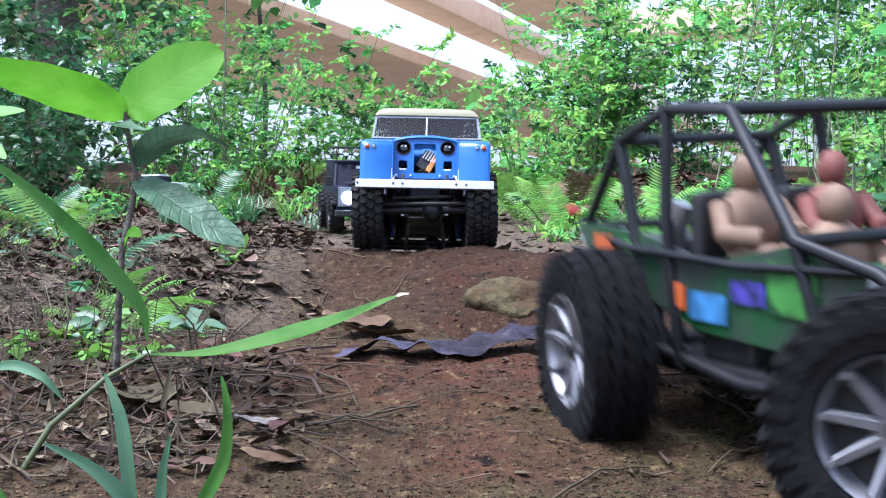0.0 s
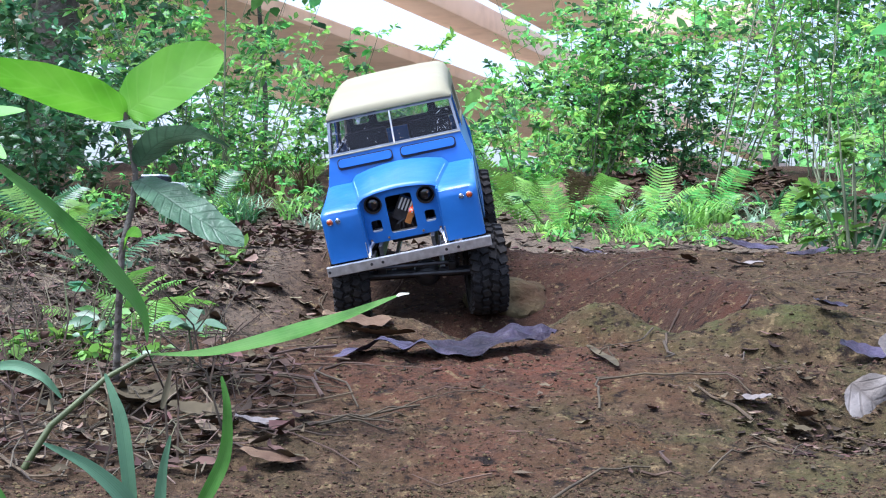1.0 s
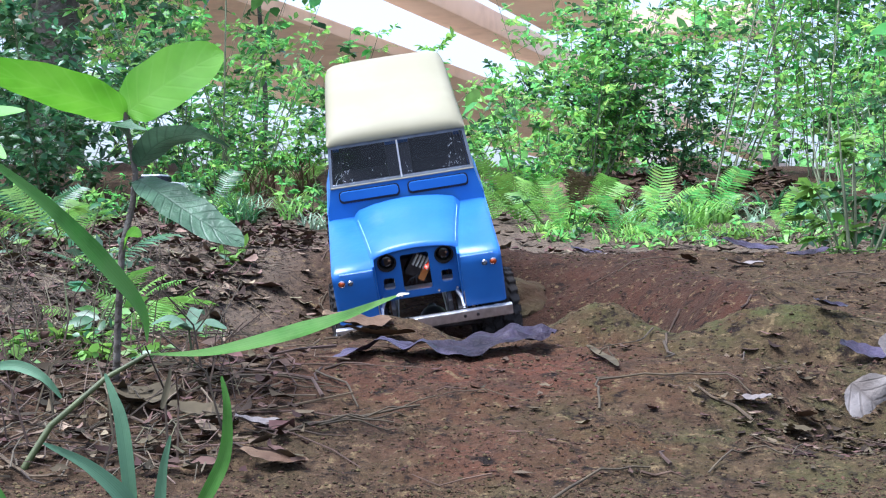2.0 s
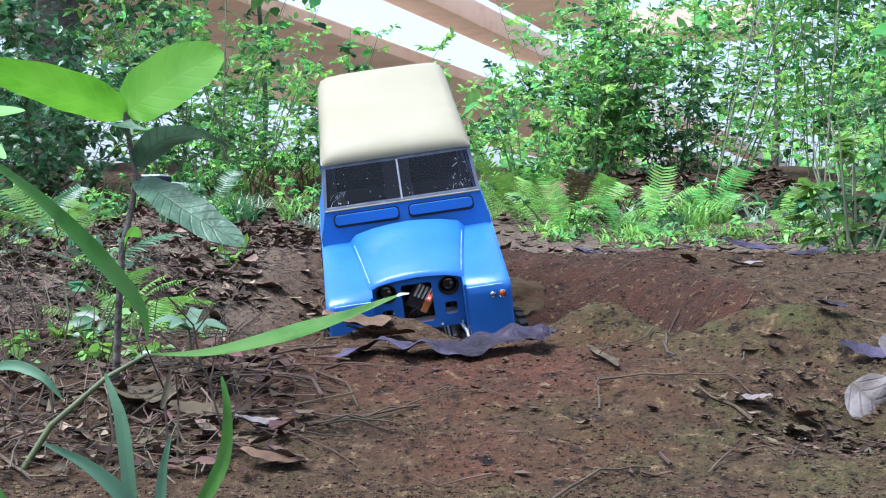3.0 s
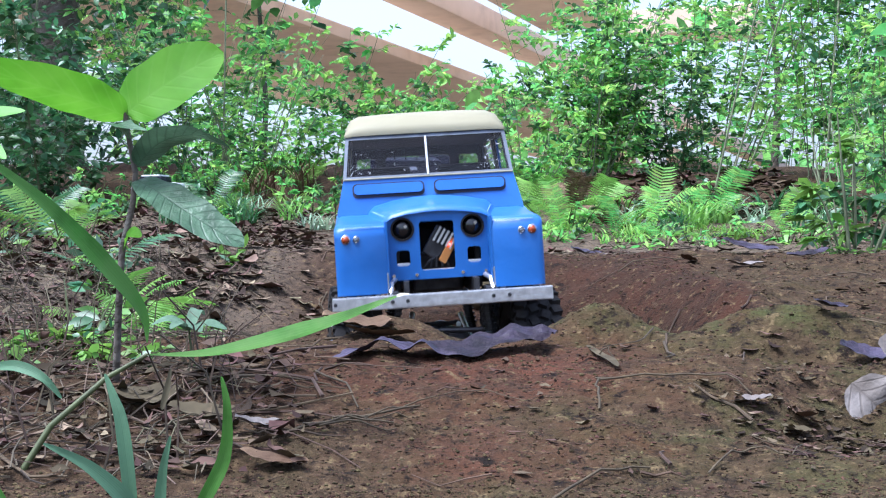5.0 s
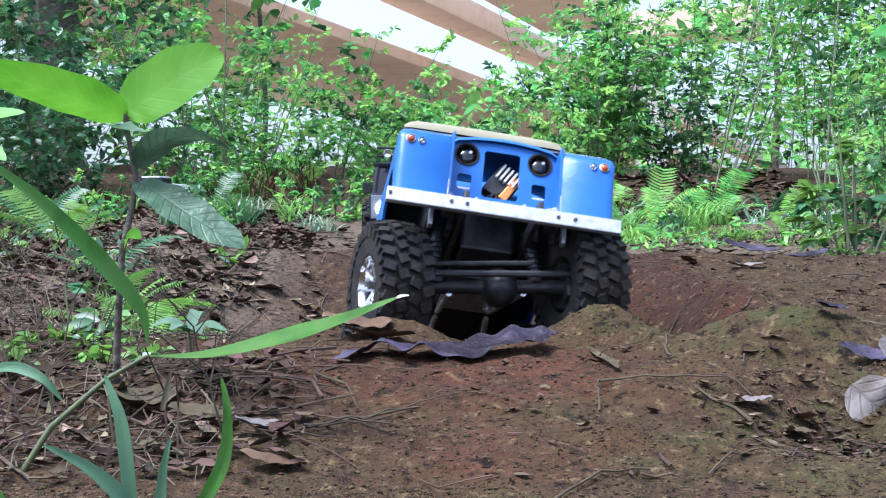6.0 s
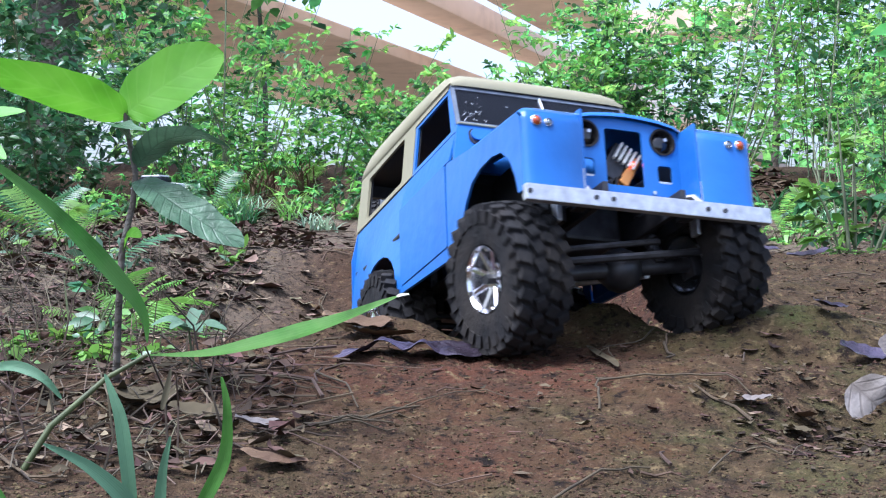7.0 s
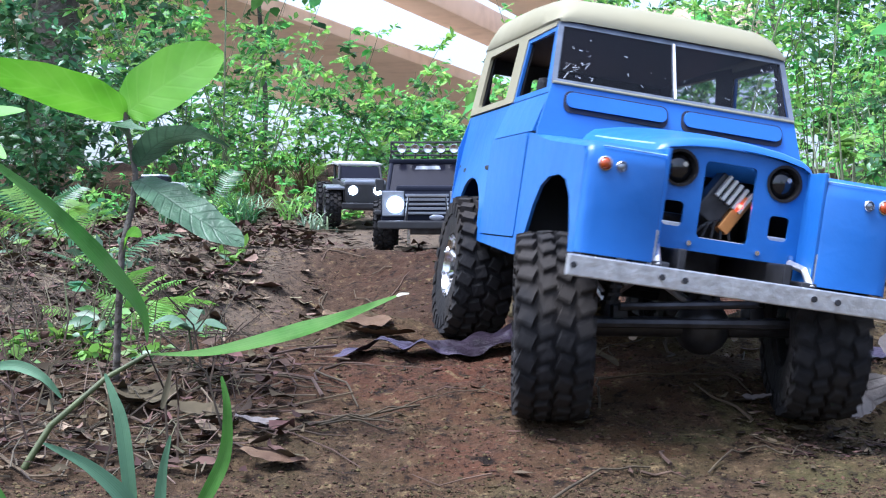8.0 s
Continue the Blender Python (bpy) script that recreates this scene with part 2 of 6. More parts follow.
def build_ground():
    xs = np.concatenate([-np.geomspace(60, 0.9, 46), np.arange(-0.88, 0.881, 0.005), np.geomspace(0.9, 60, 46)])
    ys = np.concatenate([np.linspace(-40, 0.3, 14), np.arange(0.32, 0.66, 0.02), np.arange(0.665, 1.5, 0.0045), np.arange(1.505, 2.5, 0.009), np.geomspace(2.52, 80, 110)])
    nx, ny = len(xs), len(ys)
    verts = [(x, y, ground(x, y)) for y in ys for x in xs]
    faces = [(j * nx + i, j * nx + i + 1, (j + 1) * nx + i + 1, (j + 1) * nx + i) for j in range(ny - 1) for i in range(nx - 1)]
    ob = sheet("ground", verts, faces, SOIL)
    for layer_name in ("red_earth", "moss", "bright_red", "pale_soil_bounce"):
        ob.data.attributes.new(layer_name, "FLOAT", "POINT")
    red, moss, dry = (ob.data.attributes[k] for k in ("red_earth", "moss", "bright_red"))
    # brighter red in three patches; the pit keeps the darker red
    dry.data.foreach_set("value", [0.7 * math.exp(-((x - 0.04) / 0.13) ** 2 - ((y - 0.96) / 0.10) ** 2) + 0.45 * math.exp(-((x - 0.03) / 0.06) ** 2 - ((y - 0.76) / 0.05) ** 2) + 0.4 * math.exp(-((x + 0.28) / 0.10) ** 2 - ((y - 1.15) / 0.12) ** 2) for x, y, z in verts])
    r = [0.08 + 0.85 * math.exp(-((x - 0.04) / 0.13) ** 2 - ((y - 0.96) / 0.09) ** 2) + 0.45 * math.exp(-((x - 0.03) / 0.06) ** 2 - ((y - 0.76) / 0.05) ** 2) + 0.4 * math.exp(-((x + 0.28) / 0.10) ** 2 - ((y - 1.15) / 0.12) ** 2) + 1.0 * smooth(-0.15, 0.10, x) * (1 - smooth(0.30, 0.345, x)) * smooth(1.12, 1.20, y) * (1 - smooth(2.0, 2.2, y)) + 0.22 * smooth(-0.35, -0.1, x) * (1 - smooth(0.3, 0.5, x)) * smooth(1.6, 1.9, y) * (1 - smooth(2.1, 2.5, y)) for x, y, z in verts]
    g = [max(0.0, 1 - r[i] * 1.6) * (1 - 0.65 * smooth(1.1, 1.4, y)) * 0.50 * (0.25 + smooth(-0.15, 0.20, x)) * (1 - smooth(2.2, 3.2, y)) * (1 - 0.8 * smooth(0.5, 1.6, abs(x))) * (0.25 + 0.75 * smooth(-0.8, 0.5, y)) + 0.35 * math.exp(-((x - 0.27) / 0.07) ** 2 - ((y - 1.05) / 0.05) ** 2) + 0.2 * math.exp(-((x - 0.14) / 0.05) ** 2 - ((y - 1.09) / 0.04) ** 2) for i, (x, y, z) in enumerate(verts)]
    # unseen ground beyond 10 m made pale to bounce light under the viaduct
    ob.data.attributes["pale_soil_bounce"].data.foreach_set("value", [max(smooth(10, 14, y), 0.25 * smooth(1.0, 1.5, y) * (1 - smooth(-0.3, -0.14, x)) * smooth(-1.6, -0.9, x) * (1 - smooth(2.5, 3.5, y)), 0.24 * smooth(2.1, 2.5, y) * (1 - smooth(4.0, 4.8, y)) * (1 - smooth(0.8, 1.5, abs(x)))) for x, y, z in verts])
    red.data.foreach_set("value", r)
    moss.data.foreach_set("value", g)
    return tagged(ob, "damp brown soil track with rust red ruts and moss", "ground", kind="structure")


build_ground()
# ---------------------------------------------------------------- blue off-road truck model
def tyre_mesh(bm, radius, width, rim, lugs=26):
    """A knobbly tyre about the x axis, with rows of tread blocks."""
    w, r = width / 2, radius * 0.93
    prof = [(-w * 0.72, rim * 0.97), (-w * 0.92, rim * 1.08), (-w, (rim + r) / 2), (-w * 0.93, r * 0.95), (-w * 0.72, r), (0, r * 1.005),
            (w * 0.72, r), (w * 0.93, r * 0.95), (w, (rim + r) / 2), (w * 0.92, rim * 1.08), (w * 0.72, rim * 0.97)]
    lathe(bm, prof, 44)
    for row, (off, size, shift) in enumerate(((-0.74, 0.50, 0.0), (-0.24, 0.42, 0.5), (0.24, 0.42, 0.0), (0.74, 0.50, 0.5))):
        for i in range(lugs):
            a = 2 * math.pi * (i + shift) / lugs
            h = radius - r * 0.97
            vs = box(bm, 0, 0, 0, w * size, 2 * math.pi * radius / lugs * 0.66, h)
            for v in vs:
                if v.co.z > 0:
                    v.co.x *= 0.86
                    v.co.y *= 0.84
            bmesh.ops.rotate(bm, cent=(0, 0, 0), matrix=Euler((0, radians(16 * off), radians(22 if row % 2 else -22))).to_matrix(), verts=vs)
            bmesh.ops.translate(bm, vec=(w * off, 0, r * 0.97 + h / 2 - (0.0014 if abs(off) > 0.5 else 0)), verts=vs)
            bmesh.ops.rotate(bm, cent=(0, 0, 0), matrix=Matrix.Rotation(a, 3, "X"), verts=vs)
    # shoulder lugs that run down the side wall
    for s in (-1, 1):
        for i in range(lugs):
            a = 2 * math.pi * (i + 0.25) / lugs
            vs = box(bm, s * w * 0.97, 0, r * 0.86, w * 0.14, 2 * math.pi * radius / lugs * 0.5, r * 0.17)
            bmesh.ops.rotate(bm, cent=(0, 0, 0), matrix=Matrix.Rotation(a, 3, "X"), verts=vs)


def make_wheel(parent, name, side, radius=0.059, width=0.046, rim=0.0250, rim_mat=None, spokes=8, lugs=26, rubber=None):
    """A wheel about the x axis: tyre, rim, hub. side: -1 or 1, where its face looks."""
    hub = new(name)
    hub.parent = parent
    bm = bmesh.new()
    tyre_mesh(bm, radius, width, rim, lugs)
    part("tyre", bm, rubber or RUBBER, hub, "knobbly black rubber tyre", smooth=35)
    bm = bmesh.new()
    f = side * width * 0.5
    lathe(bm, [(-f * 0.8, rim * 0.98), (f * 0.55, rim * 0.93), (f * 0.86, rim * 0.98), (f * 0.92, rim * 1.02), (f * 0.80, rim * 1.02), (f * 0.5, rim * 0.90), (-f * 0.8, rim * 0.9)], 36)
    for i in range(spokes):
        a = 2 * math.pi * i / spokes
        c, s = math.cos(a), math.sin(a)
        rod(bm, (f * 0.50, c * rim * 0.28, s * rim * 0.28), (f * 0.72, c * rim * 0.92, s * rim * 0.92), rim * 0.12, rim * 0.09, 6)
        rod(bm, (f * 0.84, c * rim * 0.94, s * rim * 0.94), (f * 0.98, c * rim * 0.94, s * rim * 0.94), rim * 0.055, None, 6)
    lathe(bm, [(-f * 0.2, 0.001), (-f * 0.2, rim * 0.36), (f * 0.6, rim * 0.34), (f * 0.62, 0.001)], 16)
    part("rim", bm, rim_mat or STEEL, hub, "bright chromed beadlock rim", smooth=40)
    bm = bmesh.new()
    lathe(bm, [(f * 0.35, rim * 0.001), (f * 0.35, rim * 0.90)], 24)
    rod(bm, (f * 0.5, 0, 0), (f * 0.85, 0, 0), rim * 0.16, None, 6)
    part("hub", bm, BLACK, hub)
    return hub


def arch(cy, half, z0, top, n=10):
    """A wheel arch in (y, z), from back to front."""
    out = []
    for i in range(n + 1):
        a = math.pi * i / n
        out.append((cy + half * math.cos(a), z0 + (top - z0) * math.sin(a) ** 0.75))
    return out


def build_truck():
    t = thing("model_truck", "sky blue radio-controlled off-road truck with cream hardtop", "toy truck")
    body = new("body")
    body.parent = t
    for s in (-1, 1):
        def side_wall(y, z, w, s=s):
            x = 0.098 - w - max(0.0, z - 0.078) * 0.30
            return s * x, y, z
        # wing, door, rear quarter
        wing = [(0.0150, 0.001), (0.0148, 0.052), (0.0160, 0.0585), (0.0210, 0.0632), (0.05, 0.0655), (0.10, 0.0695), (0.1640, 0.0785), (0.1655, 0.0785), (0.1690, -0.006), (0.155, -0.006)]
        wing += [(0.142, 0.004), (0.126, 0.028), (0.112, 0.041), (0.094, 0.0465), (0.07, 0.0475), (0.052, 0.044), (0.038, 0.033), (0.029, 0.016), (0.0245, 0.001)]
        part("wing", plate(wing, (), 0.0022, side_wall), BLUE, body, smooth=30)
        door = rounded(0.168, 0.006, 0.2845, 0.0785, 0.003)
        part("door_panel", plate(door, (), 0.0024, lambda y, z, w, f=side_wall: f(y, z, w - 0.0006)), BLUE, body, smooth=30)
        upper = [(0.1655, 0.0795), (0.2845, 0.0795), (0.2845, 0.1075), (0.1625, 0.1075), (0.1600, 0.0795)]
        part("door_shoulder", plate(upper, (), 0.0022, side_wall), BLUE, body, smooth=30)
        sill = [(0.1690, -0.006), (0.2990, 0.000), (0.2990, 0.005), (0.1680, 0.005)]
        part("sill", plate(sill, (), 0.003, side_wall), BLUE, body)
        rear = [(0.2860, 0.001), (0.2860, 0.1070), (0.4395, 0.1070), (0.4400, 0.016), (0.4000, 0.014)]
        rear += arch(0.3480, 0.047, 0.008, 0.0505)
        part("rear_quarter", plate(rear, (), 0.0022, side_wall), BLUE, body, smooth=30)
        # dark liners in the arches, so that no light falls through
        bm = bmesh.new()
        box(bm, s * 0.060, 0.105, 0.030, 0.004, 0.11, 0.06)
        part("wheel_liner", bm, BLACK, body)
        bm = bmesh.new()
        box(bm, s * 0.078, 0.348, 0.058, 0.036, 0.11, 0.004, 0.001)
        part("wheel_liner", bm, BLACK, body)
        # wing front and top
        def wing_top(y):
            return 0.0668 + (y - 0.0165) * 0.079
        bm = bmesh.new()
        rows_ = []
        xi = lambda y: 0.0495 + 0.10 * max(0, y - 0.034)
        for y, z in ((0.0100, 0.0015), (0.0098, 0.030), (0.0098, 0.055), (0.0115, 0.062), (0.0165, 0.0668), (0.035, wing_top(0.035)), (0.08, wing_top(0.08)), (0.12, wing_top(0.12)), (0.152, wing_top(0.152))):
            xa = xi(y) if y > 0.02 else 0.0495
            lean = smooth(0.050, 0.0668, z)
            line = ((xa, 0.0022 if y < 0.02 else 0.0), (xa + 0.002, 0.0), (0.0895, 0.0), (0.0938, 0.0006), (0.0965, 0.0022), (0.0978, 0.0050))
            rows_.append([bm.verts.new((s * x, y + d * (1 - lean if y < 0.02 and k else 1 if y < 0.02 else 0), z - (d * 0.8 * lean if k else 0))) for k, (x, d) in enumerate(line)])
        for p, q in zip(rows_, rows_[1:]):
            for k in range(5):
                bm.faces.new((p[k], p[k + 1], q[k + 1], q[k]))
        part("wing_front", bm, BLUE, body, smooth=50)
        bm = bmesh.new()
        box(bm, s * 0.0492, 0.024, 0.036, 0.0024, 0.026, 0.066, 0.0006)
        part("wing_inner", bm, BLUE, body)
        # lamps
        bm = bmesh.new()
        ball(bm, s * 0.0875, 0.0094, 0.0540, 0.0035, 1, 0.8, 1, 14)
        lens = part("indicator", bm, ORANGE, body, "round orange indicator lens", smooth=60)
        for x, z, r, under in ((0.0875, 0.0540, 0.0043, lens), (0.0775, 0.0535, 0.0034, None)):
            bm = bmesh.new()
            lathe(bm, [(0.0102, r), (0.0086, r), (0.0082, r * 0.86), (0.0092, r * 0.8)], 16, "y")
            bmesh.ops.translate(bm, vec=(s * x, 0, z), verts=bm.verts[:])
            part("bezel", bm, STEEL, under or body, "chrome lamp rim", smooth=50)
        bm = bmesh.new()
        ball(bm, s * 0.0775, 0.0096, 0.0535, 0.0026, 1, 0.7, 1, 14)
        part("side_lamp", bm, CLEAR_LENS, body, "round clear side lamp", smooth=60)
        # headlight: a dark cup with a glossy black dome and a bright screw
        bm = bmesh.new()
        vs = lathe(bm, [(0.0352, 0.0110), (0.0335, 0.0114), (0.0335, 0.0098), (0.046, 0.0088), (0.046, 0.0002)], 24, "y")
        bmesh.ops.translate(bm, vec=(s * 0.0335, 0, 0.0605), verts=bm.verts[:])
        cup = part("headlight", bm, RUBBER, body, "black headlight with a glossy dark dome", smooth=40)
        bm = bmesh.new()
        ball(bm, s * 0.0335, 0.0405, 0.0605, 0.0093, 1, 0.62, 1, 20)
        part("lens", bm, GLOSS_BLACK, cup, "glossy dark dome", smooth=70)
        bm = bmesh.new()
        for dx, dz in ((0.0030, 0.0025),):
            rod(bm, (s * 0.0335 + dx, 0.0342, 0.0605 + dz), (s * 0.0335 + dx, 0.046, 0.0605 + dz), 0.0016, None, 8)
        part("screw", bm, STEEL, cup)
        # door upper frame and hardtop side
        def cabin(y, z, w, s=s):
            return s * (0.0895 - w - (z - 0.1075) * 0.105), y + max(0.0, z - 0.1075) * 0.0, z
        front_frame = [(0.1600, 0.1080), (0.2800, 0.1080), (0.2800, 0.1590), (0.1830, 0.1590)]
        hole = [(0.1725, 0.1120), (0.2660, 0.1120), (0.2640, 0.1540), (0.1880, 0.1540)]
        part("door_frame", plate(front_frame, (hole,), 0.0022, cabin), BLUE, body, smooth=30)
        part("door_lining", plate(front_frame, (hole,), 0.0010, lambda y, z, w, f=cabin: f(y, z, w + 0.0030)), BLACK, body)
        part("hardtop_lining", plate([(0.2700, 0.1085), (0.4350, 0.1085), (0.4350, 0.1670), (0.2700, 0.1625)], (rounded(0.300, 0.1135, 0.410, 0.1590, 0.004),), 0.0010, lambda y, z, w, f=cabin: f(y, z, w + 0.0030)), BLACK, body)
        top_side = [(0.2700, 0.1085), (0.4400, 0.1085), (0.4375, 0.1680), (0.1860, 0.1625), (0.1860, 0.1575), (0.2700, 0.1575)]
        part("hardtop_side", plate(top_side, (rounded(0.300, 0.1135, 0.410, 0.1590, 0.004),), 0.0026, lambda y, z, w, f=cabin: f(y, z, w - 0.0008)), CREAM, body, smooth=30)
    # bonnet: crowned, narrower in front, its flanks falling to the wings
    bm = bmesh.new()
    rows_ = []
    for y, half, edge, crown in ((0.0305, 0.0475, 0.0690, 0.0765), (0.0320, 0.0480, 0.0715, 0.0800), (0.036, 0.0485, 0.0730, 0.0815), (0.060, 0.0515, 0.0745, 0.0850), (0.095, 0.0560, 0.0770, 0.0890), (0.130, 0.0610, 0.0800, 0.0925), (0.147, 0.0630, 0.0815, 0.0940)):
        line = [(half + 0.004, edge - 0.006), (half, edge), (half - 0.005, edge + (crown - edge) * 0.36), (half * 0.62, edge + (crown - edge) * 0.72), (half * 0.3, crown - (crown - edge) * 0.08), (0, crown)]
        pts = [(-x, z) for x, z in line] + [(x, z) for x, z in line[-2::-1]]
        rows_.append([bm.verts.new((x, y, z)) for x, z in pts])
    for p, q in zip(rows_, rows_[1:]):
        for a, b, c, d in zip(p, p[1:], q[1:], q):
            bm.faces.new((a, b, c, d))
    part("bonnet", bm, BLUE, body, "crowned blue bonnet", smooth=50)
    # bulkhead with its two vents
    def scuttle(x, z, w):
        return x, 0.147 + (z - 0.070) * 0.25 + w, z
    part("bulkhead", plate([(-0.0975, 0.066), (0.0975, 0.066), (0.0965, 0.081), (0.0890, 0.1135), (-0.0890, 0.1135), (-0.0965, 0.081)], (), 0.003, scuttle), BLUE, body)
    for s in (-1, 1):
        bm = plate(rounded(min(s * 0.0065, s * 0.0785), 0.0985, max(s * 0.0065, s * 0.0785), 0.1090, 0.0045, 5), (), 0.003, lambda x, z, w: scuttle(x, z, -0.0034 + w))
        vent = part("vent_flap", bm, BLUE, body, smooth=40)
        # dark plate behind each flap stands in for its open, shaded slot
        bm = plate(rounded(min(s * 0.0050, s * 0.0800), 0.0948, max(s * 0.0050, s * 0.0800), 0.1100, 0.0050, 5), (), 0.003, lambda x, z, w: scuttle(x, z, -0.0010 + w))
        part("vent_seal", bm, SLOT_DARK, vent, "dark plate in place of the shaded vent slot")
    # grille panel with its openings
    top_edge = [(x, 0.0745 + 0.0055 * (1 - (x / 0.048) ** 2)) for x in np.linspace(0.048, -0.048, 13)]
    outer = [(-0.048, 0.012), (0.048, 0.012)] + [(float(x), float(z) - 0.004) for x, z in top_edge]
    holes = (rounded(-0.0175, 0.0205, 0.0155, 0.0672, 0.003), ring(-0.0335, 0.0605, 0.0108), ring(0.0335, 0.0605, 0.0108), rounded(-0.0405, 0.0255, -0.0275, 0.0405, 0.003), rounded(0.0275, 0.0255, 0.0405, 0.0405, 0.003))
    part("grille_panel", plate(outer, holes, 0.002, lambda x, z, w: (x, 0.0348 + w, z)), BLUE, body)
    bm = bmesh.new()
    box(bm, -0.001, 0.042, 0.0185, 0.036, 0.012, 0.005, 0.0008)
    for s in (-1, 1):
        box(bm, s * 0.034, 0.042, 0.0250, 0.013, 0.012, 0.006, 0.0008)
    part("inner_bracket", bm, ALU, body, "bare aluminium bracket")
    for x in (-0.044, -0.022, 0.022, 0.044):
        bm = bmesh.new()
        rod(bm, (x, 0.0352, 0.0165), (x, 0.0325, 0.0165), 0.0016, None, 8)
        part("bolt", bm, STEEL, body)
    # what shows behind the grille: a finned speed controller, motor wires, a lamp
    bm = bmesh.new()
    box(bm, 0.000, 0.056, 0.046, 0.017, 0.014, 0.030, 0.001, (0, 32, 0))
    ctrl = part("speed_controller", bm, DARK, body, "dark speed controller with white fins")
    bm = bmesh.new()
    for k in range(5):
        box(bm, -0.004 + k * 0.0038 + 0.004, 0.0462, 0.0545 - k * 0.0022, 0.0020, 0.004, 0.015, 0, (0, 32, 0))
    part("fin", bm, WHITE_FIN, ctrl, "white cooling fins")
    bm = bmesh.new()
    box(bm, 0.010, 0.052, 0.038, 0.008, 0.012, 0.026, 0.001, (0, 32, 0))
    part("motor_can", bm, COPPER, ctrl, "orange anodised part")
    bm = bmesh.new()
    ball(bm, 0.0115, 0.0445, 0.0435, 0.0014)
    part("status_lamp", bm, RED_LED, ctrl, "glowing red lamp")
    bm = bmesh.new()
    for k in range(5):
        tube(bm, [(-0.014 + k * 0.006, 0.050, 0.022), (-0.010 + k * 0.004, 0.048, 0.028 + 0.002 * k), (0.002 + k * 0.002, 0.052, 0.036), (0.012, 0.06, 0.030 + k * 0.003)], 0.0011, 6)
    part("cable", bm, BLACK, ctrl)
    # windscreen: frame, two panes, bar
    def screen(x, z, w):
        return x, 0.1575 + (z - 0.1135) * 0.50 + w, z
    frame_out = [(-0.0893, 0.1135), (0.0893, 0.1135), (0.0845, 0.1605), (-0.0845, 0.1605)]
    panes = ([(-0.0855, 0.1175), (-0.0012, 0.1175), (-0.0012, 0.1570), (-0.0812, 0.1570)], [(0.0012, 0.1175), (0.0855, 0.1175), (0.0812, 0.1570), (0.0012, 0.1570)])
    part("windscreen_frame", plate(frame_out, panes, 0.0025, screen), WORN, body, "worn grey windscreen frame")
    for p in panes:
        g = part("windscreen", plate(p, (), 0.0006, lambda x, z, w: screen(x, z, w + 0.0008)), GLASS, body)
        g.visible_shadow = False
    bm = bmesh.new()
    rod(bm, screen(0, 0.1165, -0.0006), screen(0, 0.1575, -0.0006), 0.0010, None, 8)
    part("windscreen_bar", bm, ALU, body)
    bm = bmesh.new()
    rod(bm, screen(-0.0885, 0.1145, -0.0008), screen(0.0885, 0.1145, -0.0008), 0.0010, None, 8)
    part("windscreen_hinge", bm, CREAM, body)
    # chips and scratches on the old screen
    rnd = random.Random(5)
    vs, fs = [], []
    for k in range(70):
        edge = rnd.random() < 0.7
        x = rnd.choice((-1, 1)) * (rnd.uniform(0.060, 0.080) if edge else rnd.uniform(0.005, 0.075))
        z = rnd.uniform(0.119, 0.132) if rnd.random() < 0.5 else rnd.uniform(0.119, 0.154)
        a, l, w = rnd.uniform(0, 3.14), rnd.uniform(0.0004, 0.0036 if edge and rnd.random() < 0.3 else 0.0013), rnd.uniform(0.00012, 0.0004)
        c, s_ = math.cos(a), math.sin(a)
        i0 = len(vs)
        for du, dv in ((-l, -w), (l, -w * 0.4), (l, w * 0.6), (-l, w)):
            vs.append(screen(x + du * c - dv * s_, z + du * s_ + dv * c, -0.0002))
        fs.append((i0, i0 + 1, i0 + 2, i0 + 3))
    tagged(sheet("scratch_marks", vs, fs, WHITE_CHIP, body, "whitish chips and scratches on the screen"), kind="stuff")
    # pale lines along the edges: worn paint, with the edge highlight coloured in
    for s in (-1, 1):
        for line, r in (([(s * 0.0505, 0.0117, 0.0642), (s * 0.075, 0.0117, 0.0642), (s * 0.0890, 0.0117, 0.0642)], 0.0005), ([(s * 0.0492, 0.040, 0.0728), (s * 0.0540, 0.080, 0.0758), (s * 0.0610, 0.130, 0.0800)], 0.0006)):
            bm = bmesh.new()
            tube(bm, line, r, 6)
            part("worn_edge", bm, WORN_LIT_BLUE, body, "pale line of worn paint and painted highlight", smooth=60)
    # cream roof, domed, with a rain gutter
    bm = bmesh.new()
    rows_ = []
    for y, half, low, high in ((0.1790, 0.0838, 0.1590, 0.1612), (0.1790, 0.0842, 0.1608, 0.1660), (0.184, 0.0846, 0.1610, 0.1725), (0.193, 0.0848, 0.1612, 0.1785), (0.208, 0.0848, 0.1618, 0.1835), (0.235, 0.0846, 0.1625, 0.1880), (0.29, 0.0844, 0.1635, 0.1925), (0.36, 0.0842, 0.1650, 0.1955), (0.41, 0.0840, 0.1660, 0.1962), (0.428, 0.0838, 0.1665, 0.1945), (0.437, 0.0836, 0.1668, 0.1890), (0.4405, 0.0832, 0.1668, 0.1800), (0.4405, 0.0828, 0.1660, 0.1680)):
        line = [(half, low), (half + 0.0012, low + 0.0012), (half - 0.0015, low + (high - low) * 0.45), (half - 0.006, low + (high - low) * 0.78), (half - 0.015, low + (high - low) * 0.93), (half * 0.5, low + (high - low) * 0.985), (0, high)]
        pts = [(-x, z) for x, z in line] + [(x, z) for x, z in line[-2::-1]]
        rows_.append([bm.verts.new((x, y, z)) for x, z in pts])
    for p, q in zip(rows_, rows_[1:]):
        for a, b, c, d in zip(p, p[1:], q[1:], q):
            bm.faces.new((a, b, c, d))
    part("roof", bm, CREAM, body, "cream painted domed roof", smooth=60)
